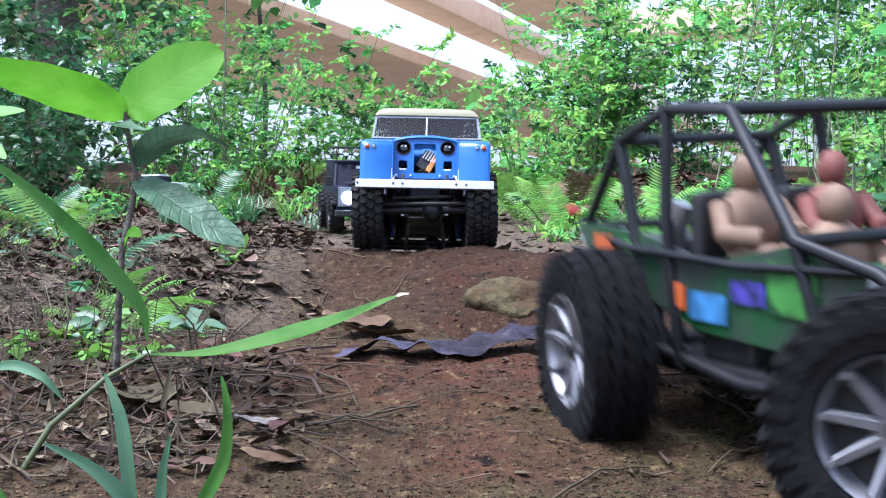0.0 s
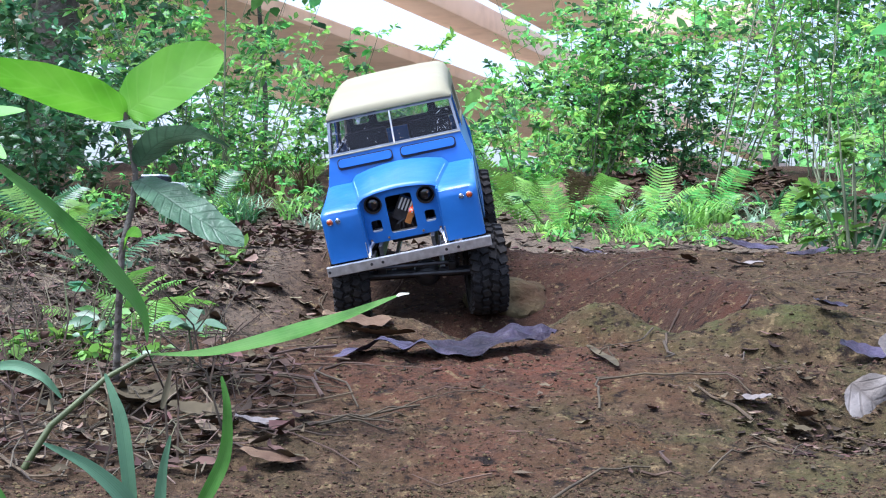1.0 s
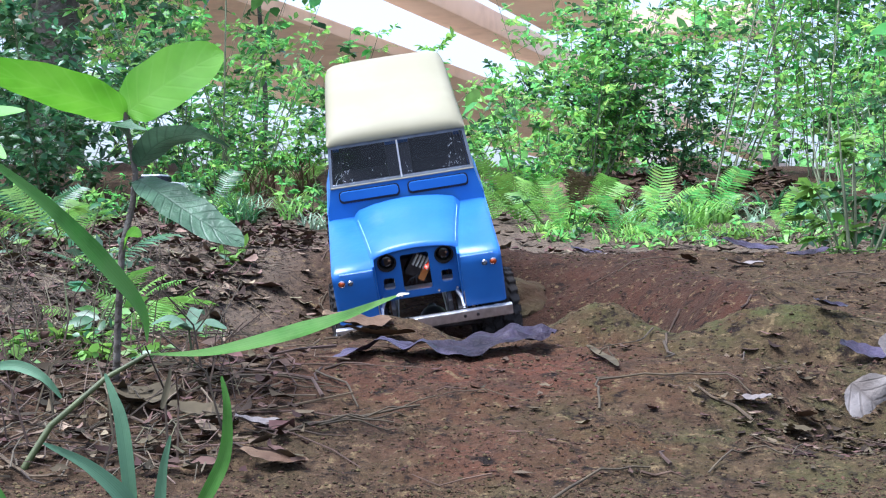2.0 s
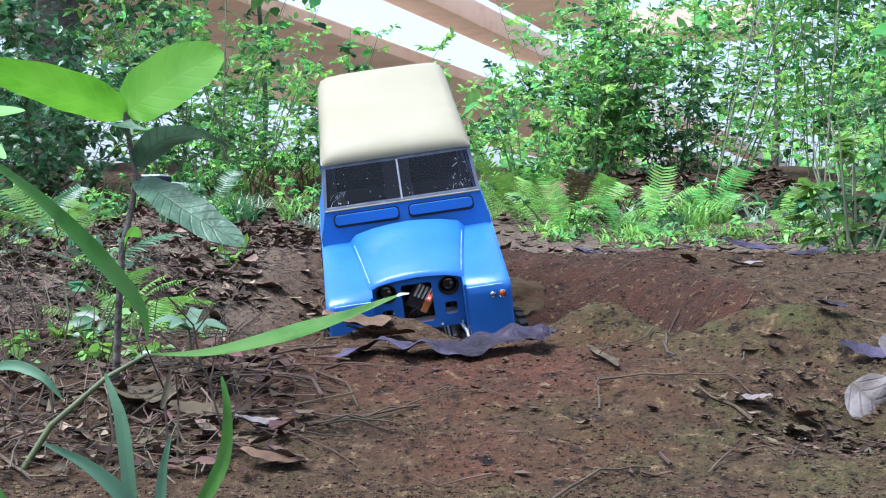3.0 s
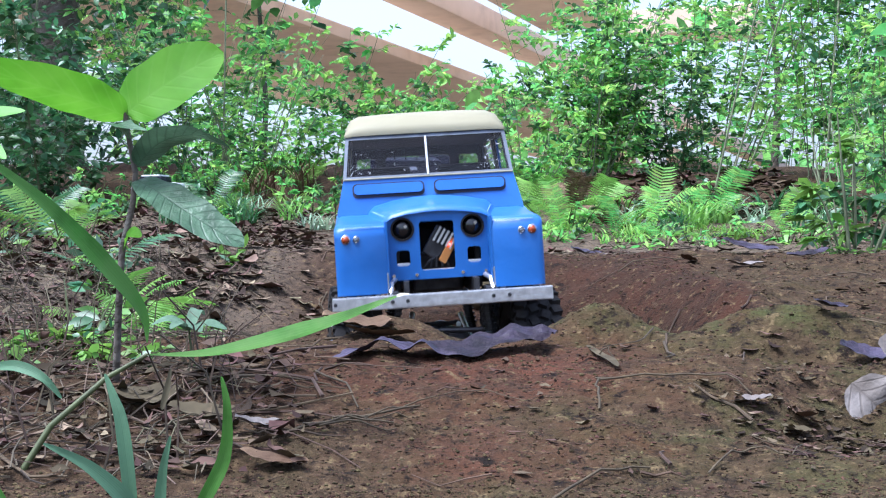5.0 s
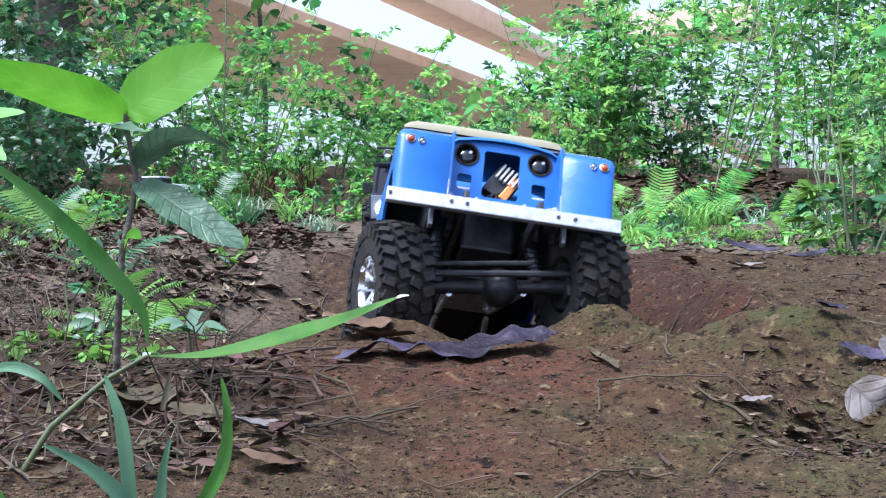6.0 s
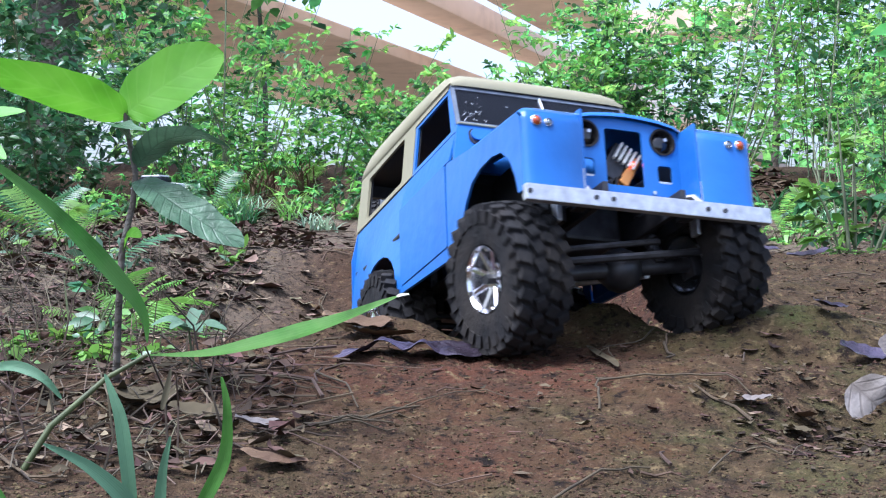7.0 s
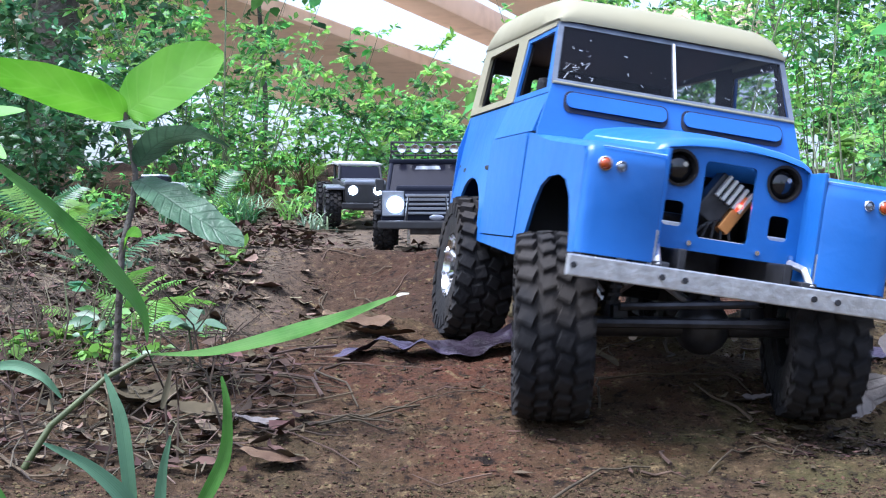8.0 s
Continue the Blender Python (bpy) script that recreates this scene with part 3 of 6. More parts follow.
    part("tailgate_upper", plate([(-0.0895, 0.1080), (0.0895, 0.1080), (0.0830, 0.1690), (-0.0830, 0.1690)], (rounded(-0.040, 0.119, 0.040, 0.1500, 0.004), rounded(-0.076, 0.122, -0.052, 0.149, 0.004), rounded(0.052, 0.122, 0.076, 0.149, 0.004)), 0.0025, lambda x, z, w: (x, 0.4365 + w, z)), CREAM, body)
    part("tailgate_lining", plate([(-0.0850, 0.1080), (0.0850, 0.1080), (0.0800, 0.1660), (-0.0800, 0.1660)], (rounded(-0.040, 0.119, 0.040, 0.1500, 0.004), rounded(-0.076, 0.122, -0.052, 0.149, 0.004), rounded(0.052, 0.122, 0.076, 0.149, 0.004)), 0.0010, lambda x, z, w: (x, 0.4345 + w, z)), BLACK, body)
    bm = bmesh.new()
    box(bm, 0, 0.31, 0.1645, 0.158, 0.245, 0.0015, 0, (-1.3, 0, 0))
    part("roof_lining", bm, BLACK, body)
    part("tailgate", plate([(-0.0965, 0.015), (0.0965, 0.015), (0.0965, 0.078), (0.0895, 0.1072), (-0.0895, 0.1072), (-0.0965, 0.078)], (), 0.0025, lambda x, z, w: (x, 0.4372 + w, z)), BLUE, body)
    # dark inside
    bm = bmesh.new()
    box(bm, 0, 0.295, 0.062, 0.188, 0.28, 0.004, 0.001)
    box(bm, 0, 0.158, 0.040, 0.186, 0.004, 0.080, 0.001)
    for s in (-1, 1):
        box(bm, s * 0.045, 0.235, 0.082, 0.06, 0.045, 0.035, 0.004)
        box(bm, s * 0.045, 0.262, 0.105, 0.06, 0.010, 0.05, 0.004)
    part("interior", bm, BLACK, body, "plain black interior tray")
    bm = bmesh.new()
    box(bm, 0, 0.292, 0.0155, 0.114, 0.284, 0.003, 0.001)
    part("underbody", bm, BLACK, body)
    # chassis
    ch = new("chassis")
    ch.parent = t
    bm = bmesh.new()
    box(bm, 0, 0.0035, -0.0062, 0.206, 0.0065, 0.0125, 0.0008)
    part("bumper", bm, ALU, ch, "bare aluminium front bumper")
    for x in (-0.100, -0.047, -0.033, 0.047, 0.062):
        bm = bmesh.new()
        rod(bm, (x, 0.0005, -0.006), (x, -0.0008, -0.006), 0.0019, None, 8)
        part("bumper_bolt", bm, DARK, ch)
    bm = bmesh.new()
    for s in (-1, 1):
        rail = bmesh.new()
        box(rail, s * 0.033, 0.225, 0.004, 0.005, 0.43, 0.016, 0.001)
        part("frame_rail", rail, DARK, ch)
        for x, y, z, a, b, c in ((0.046, 0.022, -0.001, 0.010, 0.030, 0.008), (0.040, 0.077, 0.022, 0.006, 0.018, 0.045), (0.040, 0.345, 0.022, 0.006, 0.018, 0.045)):
            tower = bmesh.new()
            box(tower, s * x, y, z, a, b, c, 0.001)
            part("shock_tower", tower, DARK, ch)
        hook = bmesh.new()
        tube(hook, [(s * 0.048, 0.008, 0.0), (s * 0.047, 0.018, 0.010), (s * 0.043, 0.032, 0.013)], 0.0024, 8)
        part("bumper_stay", hook, ALU, ch)
    box(bm, 0, 0.19, 0.0, 0.06, 0.08, 0.02, 0.003)
    box(bm, 0, 0.12, 0.016, 0.05, 0.05, 0.04, 0.003)
    part("gearbox", bm, DARK, ch)
    bm = bmesh.new()
    box(bm, 0, 0.428, 0.002, 0.12, 0.006, 0.010, 0.001)
    part("rear_bumper", bm, DARK, ch)
    for x, y, z, a, b, c in ((-0.050, 0.014, 0.010, 0.0035, 0.006, 0.022), (0.050, 0.014, 0.010, 0.0035, 0.006, 0.022), (-0.060, 0.040, 0.002, 0.004, 0.010, 0.03), (0.060, 0.040, 0.002, 0.004, 0.010, 0.03), (0, 0.20, -0.012, 0.055, 0.05, 0.004)):
        bm = bmesh.new()
        box(bm, x, y, z, a, b, c, 0.0006)
        part("mount", bm, ALU, ch)
    axles = []
    for name, y in (("front_axle", 0.077), ("rear_axle", 0.343)):
        ax = new(name)
        ax.parent = t
        ax.matrix_basis = Matrix.Translation((0, y, -0.042))
        bm = bmesh.new()
        rod(bm, (-0.082, 0, 0), (0.082, 0, 0), 0.0065, None, 12)
        ball(bm, 0.012, 0.002, 0, 0.018, 1, 1, 1, 16)
        rod(bm, (0.012, 0.0 if y > 0.2 else 0.0, 0), (0.012, -0.02 if y > 0.2 else 0.03, 0.004), 0.011, 0.006, 12)
        for s in (-1, 1):
            box(bm, s * 0.078, 0, 0, 0.012, 0.020, 0.024, 0.003)
            box(bm, s * 0.045, 0.0, 0.008, 0.010, 0.016, 0.012, 0.002)
        part("axle_tube", bm, DARK, ax, smooth=40)
        bm = bmesh.new()
        rod(bm, (-0.076, -0.022, 0.004), (0.076, -0.022, 0.004), 0.0032, None, 8)
        part("steering_rod", bm, DARK, ax)
        bm = bmesh.new()
        rod(bm, (-0.050, -0.020, 0.014), (0.040, -0.018, 0.016), 0.0026, None, 8)
        part("steering_rod", bm, DARK, ax)
        for s in (-1, 1):
            bm = bmesh.new()
            ball(bm, s * 0.077, -0.022, 0.004, 0.0045, seg=8)
            rod(bm, (s * 0.077, -0.022, 0.004), (s * 0.077, -0.022, 0.013), 0.0018, None, 6)
            part("rod_end", bm, ALU, ax)
        for s in (-1, 1):
            bm = bmesh.new()
            rod(bm, (s * 0.050, 0.004, 0.006), (s * 0.041, 0.004, 0.055), 0.0050, None, 10)
            for k in range(7):
                z = 0.014 + k * 0.005
                rod(bm, (s * (0.0487 - k * 0.0009), 0.004, z), (s * (0.0487 - k * 0.0009), 0.004, z + 0.002), 0.0068, None, 10)
            part("shock_absorber", bm, DARK, ax)
        d = 0.12 if y < 0.2 else -0.12
        for s in (-1, 1):
            bm = bmesh.new()
            rod(bm, (s * 0.034, 0, -0.006), (s * 0.026, d, 0.022), 0.003, None, 8)
            part("link", bm, ALU, ax)
        axles.append((ax, y))
    wheels = []
    for y, steer in ((0.077, True), (0.343, False)):
        for s in (-1, 1):
            wheels.append((make_wheel(t, "wheel", s), s, y, steer))
    return t, axles, wheels


TRUCK, AXLES, WHEELS = build_truck()
# seconds, place and turn of the truck's bumper, taken from the drive over the mound
DRIVE = ((0.0, -0.0271, 1.9733, 0.1027, -13.0, 1.1, 0.4), (0.1, -0.0265, 1.961, 0.108, -13.3, -0.2, 1.0), (0.2, -0.0290, 1.9469, 0.1094, -12.8, -2.6, 1.6), (0.3, -0.0371, 1.9084, 0.1006, -9.6, -6.2, 0.9),
         (0.4, -0.0387, 1.8805, 0.0910, -6.7, -6.4, 0.4), (0.5, -0.0395, 1.8151, 0.0709, -3.3, -5.8, -0.7), (0.6, -0.0417, 1.7392, 0.0377, 2.7, -7.5, -1.4), (0.8, -0.0428, 1.660, 0.006, 9.5, -10.6, -2.8),
         (1.0, -0.0428, 1.6280, -0.0038, 12.4, -11.4, -3.3), (1.3, -0.041, 1.6275, -0.010, 14.2, -10.4, -2.8), (1.5, -0.0395, 1.6250, -0.0169, 15.7, -9.4, -2.0), (1.7, -0.0272, 1.5857, -0.0440, 20.3, -9.3, 0.0),
         (2.1, -0.021, 1.515, -0.088, 24.2, -8.7, 1.9), (2.5, -0.018, 1.470, -0.110, 25.6, -8.3, 2.8), (2.8, -0.0171, 1.4380, -0.1144, 25.3, -8.2, 3.1), (3.0, -0.0168, 1.4051, -0.1115, 23.5, -8.4, 2.7), (3.5, -0.0093, 1.3343, -0.1226, 22.9, -9.2, 3.6),
         (4.0, -0.0245, 1.3116, -0.1110, 18.5, -9.6, 1.4), (4.3, -0.0240, 1.3030, -0.1060, 17.0, -9.5, 1.0), (4.5, -0.0230, 1.2958, -0.1002, 15.9, -9.4, 0.8), (4.7, -0.0145, 1.2604, -0.0790, 10.1, -7.2, 1.8),
         (5.0, 0.000, 1.232, -0.040, 1.0, -3.5, 3.0), (5.4, 0.016, 1.200, 0.005, -11.0, -0.5, 4.2), (5.8, 0.0304, 1.1698, 0.0298, -19.5, 2.0, 4.8), (6.0, 0.0542, 1.1446, 0.0411, -23.6, 8.3, 5.4), (6.2, 0.0641, 1.1214, 0.0560, -26.8, 5.8, 5.4), (6.5, 0.0686, 1.0489, 0.0543, -26.7, -7.4, 15.6),
         (6.7, 0.0946, 1.0314, 0.0538, -24.2, -0.9, 14.4), (7.0, 0.1555, 0.9828, 0.0400, -17.8, 4.6, 20.5), (7.2, 0.1748, 0.9647, 0.0444, -16.3, 2.3, 23.1), (7.4, 0.1821, 0.9254, 0.0386, -12.8, -0.1, 23.2), (7.5, 0.1812, 0.8990, 0.0350, -12.1, 2.5, 20.6), (7.6, 0.1795, 0.8714, 0.0185, -7.0, 4.3, 17.7),
         (7.8, 0.1902, 0.8197, -0.0110, 1.2, 11.8, 15.5), (8.0, 0.1721, 0.7671, -0.0169, 2.0, 8.1, 10.2))
STEER = ((0, 0), (0.5, 3), (1.0, 6), (1.7, 4), (2.8, 5), (4.5, 2), (5.8, 10), (6.2, 14), (6.5, 16), (6.7, 12), (7.0, 6), (7.2, 2), (7.4, -8), (7.6, -14), (7.8, -14), (8.0, -12))


def key_truck():
    """The body follows the drive; each wheel turns with the way and rises and falls with the soil within its springs."""
    radius, nominal = 0.059, -0.042
    poses = [(r[0], pose(r[1], r[2], r[3] + CAM_Z, *r[4:])) for r in DRIVE]
    walk(TRUCK, poses)
    drops = {}
    for t, m in poses:
        inv = m.inverted()
        for i, (w, s, y, steer) in enumerate(WHEELS):
            best = -0.085
            for k in range(40):
                z = -0.085 + 0.063 * k / 39
                c = m @ Vector((s * 0.087, y, z))
                low = min(c.z - math.sqrt(max(0, radius ** 2 - d * d)) - ground(c.x, c.y + d) for d in (-0.04, -0.025, -0.01, 0.0, 0.01, 0.025, 0.04))
                best = z
                if low > 0:
                    break
            drops[t, i] = best
    spin, last = [0.0] * 4, None
    rows = [[] for _ in WHEELS]
    axle_rows = [[], []]
    for t, m in poses:
        for i, (w, s, y, steer) in enumerate(WHEELS):
            here = m @ Vector((s * 0.087, y, drops[t, i]))
            if last:
                spin[i] += math.degrees((here - last[i]).length / radius)
            st = float(np.interp(t, [a for a, _ in STEER], [b for _, b in STEER])) if steer else 0.0
            roll = math.degrees(math.atan2(drops[t, i | 1] - drops[t, i & ~1], 0.174))
            rows[i].append((t, pose(s * 0.0865, y, drops[t, i], 0, -roll, st) @ pose(0, 0, 0, spin[i], 0, 0)))
        for a in (0, 1):
            zl, zr = drops[t, 2 * a], drops[t, 2 * a + 1]
            axle_rows[a].append((t, pose(0, AXLES[a][1], (zl + zr) / 2, 0, -math.degrees(math.atan2(zr - zl, 0.174)), 0)))
        last = [m @ Vector((s * 0.087, y, drops[t, i])) for i, (w, s, y, steer) in enumerate(WHEELS)]
    for i, (w, *_rest) in enumerate(WHEELS):
        walk(w, rows[i])
    for a in (0, 1):
        walk(AXLES[a][0], axle_rows[a])
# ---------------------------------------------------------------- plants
# deep and pale leaf colours also carry the shrubs' shade and sunlight
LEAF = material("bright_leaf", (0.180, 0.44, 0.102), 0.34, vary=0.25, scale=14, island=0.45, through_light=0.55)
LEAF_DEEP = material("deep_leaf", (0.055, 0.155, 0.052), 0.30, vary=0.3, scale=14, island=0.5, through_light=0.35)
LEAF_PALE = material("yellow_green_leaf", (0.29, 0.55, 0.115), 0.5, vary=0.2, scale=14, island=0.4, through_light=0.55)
FERN_GREEN = material("fern_green", (0.16, 0.33, 0.055), 0.5, vary=0.3, scale=8, per_object=0.25, through_light=0.4)
GRASS_GREY = material("pale_grey_green_blade", (0.26, 0.36, 0.23), 0.4, vary=0.25, scale=20, island=0.5, through_light=0.3)
LEAF_SILVER = material("grey_green_leaf", (0.12, 0.20, 0.125), 0.55, vary=0.2, scale=90, bump=0.2, through_light=0.22, spec=0.2)


def veined(m, colour, pairs=0, lines=0, strength=0.6):
    """Draws the midrib and side veins, or the fine parallel lines of a blade, with a slight relief."""
    n, l = m.node_tree.nodes, m.node_tree.links
    b = n["Principled BSDF"]
    base = b.inputs["Base Color"].links[0].from_socket
    def attribute(name):
        a = n.new("ShaderNodeAttribute")
        a.attribute_name = name
        return a.outputs["Fac"]
    def calc(how, a, c, d=None):
        k = n.new("ShaderNodeMath")
        k.operation = how
        for sock, v in zip(k.inputs, (a, c, d)):
            if v is None:
                continue
            if isinstance(v, (int, float)):
                sock.default_value = v
            else:
                l.new(v, sock)
        return k.outputs[0]
    along, across = attribute("along"), attribute("across")
    rib = calc("SUBTRACT", 1.0, calc("MULTIPLY", across, 11.0))
    rib = calc("MAXIMUM", rib, 0.0)
    if pairs:
        wave = calc("PINGPONG", calc("SUBTRACT", calc("MULTIPLY", along, float(pairs)), calc("MULTIPLY", across, 1.5)), 0.5)
        side = calc("MAXIMUM", calc("SUBTRACT", 1.0, calc("MULTIPLY", wave, 7.0)), 0.0)
    else:
        wave = calc("PINGPONG", calc("MULTIPLY", across, float(lines)), 0.5)
        side = calc("MULTIPLY", calc("MAXIMUM", calc("SUBTRACT", 1.0, calc("MULTIPLY", wave, 4.0)), 0.0), 0.6)
    f = calc("MINIMUM", calc("MULTIPLY", calc("MAXIMUM", rib, side), strength), 1.0)
    x = n.new("ShaderNodeMix")
    x.data_type = "RGBA"
    x.inputs[7].default_value = (*colour, 1)
    l.new(f, x.inputs[0])
    l.new(base, x.inputs[6])
    l.new(x.outputs[2], b.inputs["Base Color"])
    for t in n:
        if t.bl_idname == "ShaderNodeBsdfTranslucent":
            l.new(x.outputs[2], t.inputs["Color"])
    bp = n.new("ShaderNodeBump")
    bp.invert = True
    bp.inputs["Strength"].default_value, bp.inputs["Distance"].default_value = 0.5, 0.001
    l.new(f, bp.inputs["Height"])
    if b.inputs["Normal"].links:
        l.new(b.inputs["Normal"].links[0].from_socket, bp.inputs["Normal"])
    l.new(bp.outputs[0], b.inputs["Normal"])
    return m


SEEDLING_DARK = veined(material("dull_green_leaf", (0.085, 0.160, 0.090), 0.42, vary=0.3, scale=90, second=(0.045, 0.10, 0.05), second_scale=30, bump=0.25, through_light=0.2, spec=0.4), (0.035, 0.075, 0.038), pairs=13, strength=0.6)
BLADE = material("grass_blade", (0.050, 0.155, 0.024), 0.6, vary=0.35, scale=60, second=(0.085, 0.195, 0.045), second_scale=35, bump=0.15, bump_scale=300, through_light=0.35, per_object=0.15, spec=0.15)
veined(BLADE, (0.13, 0.28, 0.06), lines=4, strength=0.22)
BLADE_BLUE = material("bluish_blade", (0.10, 0.20, 0.11), 0.5, vary=0.2, scale=60, through_light=0.3, per_object=0.15, spec=0.25)
YOUNG = material("young_leaf", (0.115, 0.33, 0.018), 0.55, vary=0.12, scale=50, second=(0.15, 0.38, 0.028), second_scale=30, through_light=0.55, spec=0.2)
veined(BLADE_BLUE, (0.06, 0.14, 0.07), lines=4, strength=0.25)
veined(YOUNG, (0.20, 0.42, 0.06), pairs=8, strength=0.22)
SHRUB_STEM = material("shrub_stem", (0.15, 0.17, 0.095), 0.8, vary=0.4, scale=40)
STEM = material("green_stem", (0.062, 0.078, 0.022), 0.6, vary=0.35, scale=60)
BARK = material("bark", (0.085, 0.065, 0.048), 0.9, vary=0.5, scale=30, bump=0.8, bump_scale=60, second=(0.13, 0.12, 0.10), second_scale=9)
DEAD = material("dead_leaf", (0.066, 0.044, 0.031), 0.8, vary=0.35, scale=60, island=0.7, spec=0.15)
DEAD_GREY = material("grey_dead_leaf", (0.19, 0.165, 0.155), 0.75, vary=0.25, scale=50, second=(0.12, 0.10, 0.085), second_scale=14, bump=0.4, bump_scale=90, spec=0.15)
PURPLE_LEAF = material("purple_dead_leaf", (0.022, 0.016, 0.024), 0.42, vary=0.5, scale=60, second=(0.064, 0.053, 0.086), second_scale=22, bump=0.5, bump_scale=80, spec=0.15)
TAN_LEAF = material("tan_dead_leaf", (0.17, 0.115, 0.07), 0.8, vary=0.35, scale=40, second=(0.09, 0.055, 0.035), second_scale=18, bump=0.4, bump_scale=90, spec=0.15)
TWIG = material("dry_twig", (0.070, 0.044, 0.027), 0.85, vary=0.4, scale=70, island=0.4)
PALE_TIP = material("withered_tip", (0.36, 0.35, 0.28), 0.7, vary=0.2)
STRAW = material("straw", (0.090, 0.067, 0.042), 0.8, vary=0.3, scale=40, island=0.6)
CRUMB = material("soil_crumb", (0.056, 0.038, 0.022), 0.95, vary=0.4, scale=120, island=0.75, spec=0.12)
ROCK = material("mossy_rock", (0.080, 0.064, 0.034), 0.95, vary=0.5, scale=70, second=(0.060, 0.036, 0.020), second_scale=16, spec=0.1, bump=0.8, bump_scale=120)

PALE_LITTER = material("bleached_litter", (0.145, 0.110, 0.076), 0.85, vary=0.35, scale=60, island=0.6, spec=0.1)
PALE_VEINED = veined(material("pale_veined_leaf", (0.20, 0.18, 0.165), 0.75, vary=0.25, scale=60, second=(0.13, 0.11, 0.095), second_scale=25, bump=0.3, bump_scale=200, spec=0.15), (0.09, 0.075, 0.065), pairs=8, strength=0.7)
PALE_DRY = material("pale_dry_leaf", (0.21, 0.175, 0.145), 0.8, vary=0.25, scale=60, second=(0.14, 0.105, 0.08), second_scale=20, bump=0.5, bump_scale=110, spec=0.15)

LEAF_SHAPE = ((0.0, 0.0, 0.0), (0.22, 0.20, 0.035), (0.22, 0.0, 0.0), (0.22, -0.20, 0.035), (0.58, 0.25, 0.02), (0.58, 0.0, -0.02), (0.58, -0.25, 0.02), (1.0, 0.0, -0.12))
LEAF_FACES = ((0, 2, 1), (0, 3, 2), (1, 2, 5, 4), (2, 3, 6, 5), (4, 5, 7), (5, 6, 7))


def leaves_mesh(name, places, mat, parent, label="", slim=1.0):
    """Many leaves in one mesh. places: rows of base, way, length, roll."""
    shape = np.array(LEAF_SHAPE) * (1, slim, 1)
    verts, faces = [], []
    for base, way, length, roll in places:
        w = Vector(way).normalized()
        side = w.cross(Vector((0, 0, 1)))
        side = side.normalized() if side.length > 1e-3 else Vector((1, 0, 0))
        up = side.cross(w)
        c, s = math.cos(roll), math.sin(roll)
        sd, u = side * c + up * s, up * c - side * s
        m = np.array((w, sd, u)) * length
        k = len(verts)
        verts.extend((shape @ m + np.array(base)).tolist())
        faces.extend(tuple(i + k for i in f) for f in LEAF_FACES)
    ob = sheet(name, verts, faces, mat, parent, label)
    return tagged(ob, kind="stuff")


def bush(name, label, category, x, y, height, spread, stems, leaves, leaf, mats, seed, slim=1.0, low=0.05, group="", stem_mat=None, lean=0.0, thick=0.0032):
    """A shrub or young tree: bent stems with side twigs, and leaves set along them."""
    rnd = random.Random(seed)
    root = thing(name, label, category, group)
    z0 = ground(x, y) - 0.02
    root.matrix_basis = Matrix.Translation((x, y, z0))
    bm = bmesh.new()
    places = [[] for _ in mats]
    per = max(1, leaves // stems)
    for _ in range(stems):
        a = rnd.uniform(0, 2 * math.pi)
        r = spread * math.sqrt(rnd.random())
        top = Vector((math.cos(a) * r + lean * height, math.sin(a) * r, height * rnd.uniform(0.55, 1.05)))
        foot = Vector((math.cos(a) * r * 0.25, math.sin(a) * r * 0.25, 0))
        mid = (foot + top) / 2 + Vector((rnd.uniform(-1, 1), rnd.uniform(-1, 1), rnd.uniform(0, 1))) * height * 0.08
        pts = [foot.lerp(mid, t / 3).lerp(mid.lerp(top, t / 3), t / 3) for t in range(4)]
        line = lambda t: foot.lerp(mid, t).lerp(mid.lerp(top, t), t)
        tube(bm, pts, thick * rnd.uniform(0.6, 1.2), 5, 0.3)
        twigs = max(2, per // 9)
        for k in range(twigs):
            t = rnd.uniform(low, 1.0)
            p = line(t)
            b = rnd.uniform(0, 2 * math.pi)
            reach = (0.10 + 0.22 * (1 - t)) * height * rnd.uniform(0.4, 1.1)
            q = p + Vector((math.cos(b) * reach, math.sin(b) * reach, reach * rnd.uniform(-0.2, 0.6)))
            rod(bm, p, q, thick * 0.25, thick * 0.12, 4)
            n = per // twigs
            which = rnd.randrange(len(mats))
            for j in range(n):
                u = (j + rnd.random()) / n
                s = p.lerp(q, u)
                way = (q - p).normalized() * 0.7 + Vector((rnd.uniform(-1, 1), rnd.uniform(-1, 1), rnd.uniform(-0.75, 0.45)))
                places[which].append((s, way, leaf * rnd.uniform(0.55, 1.25), rnd.uniform(-0.9, 0.9)))
    part("stem", bm, stem_mat or SHRUB_STEM, root)
    for i, m in enumerate(mats):
        if places[i]:
            leaves_mesh("foliage", places[i], m, root, slim=slim)
    return root


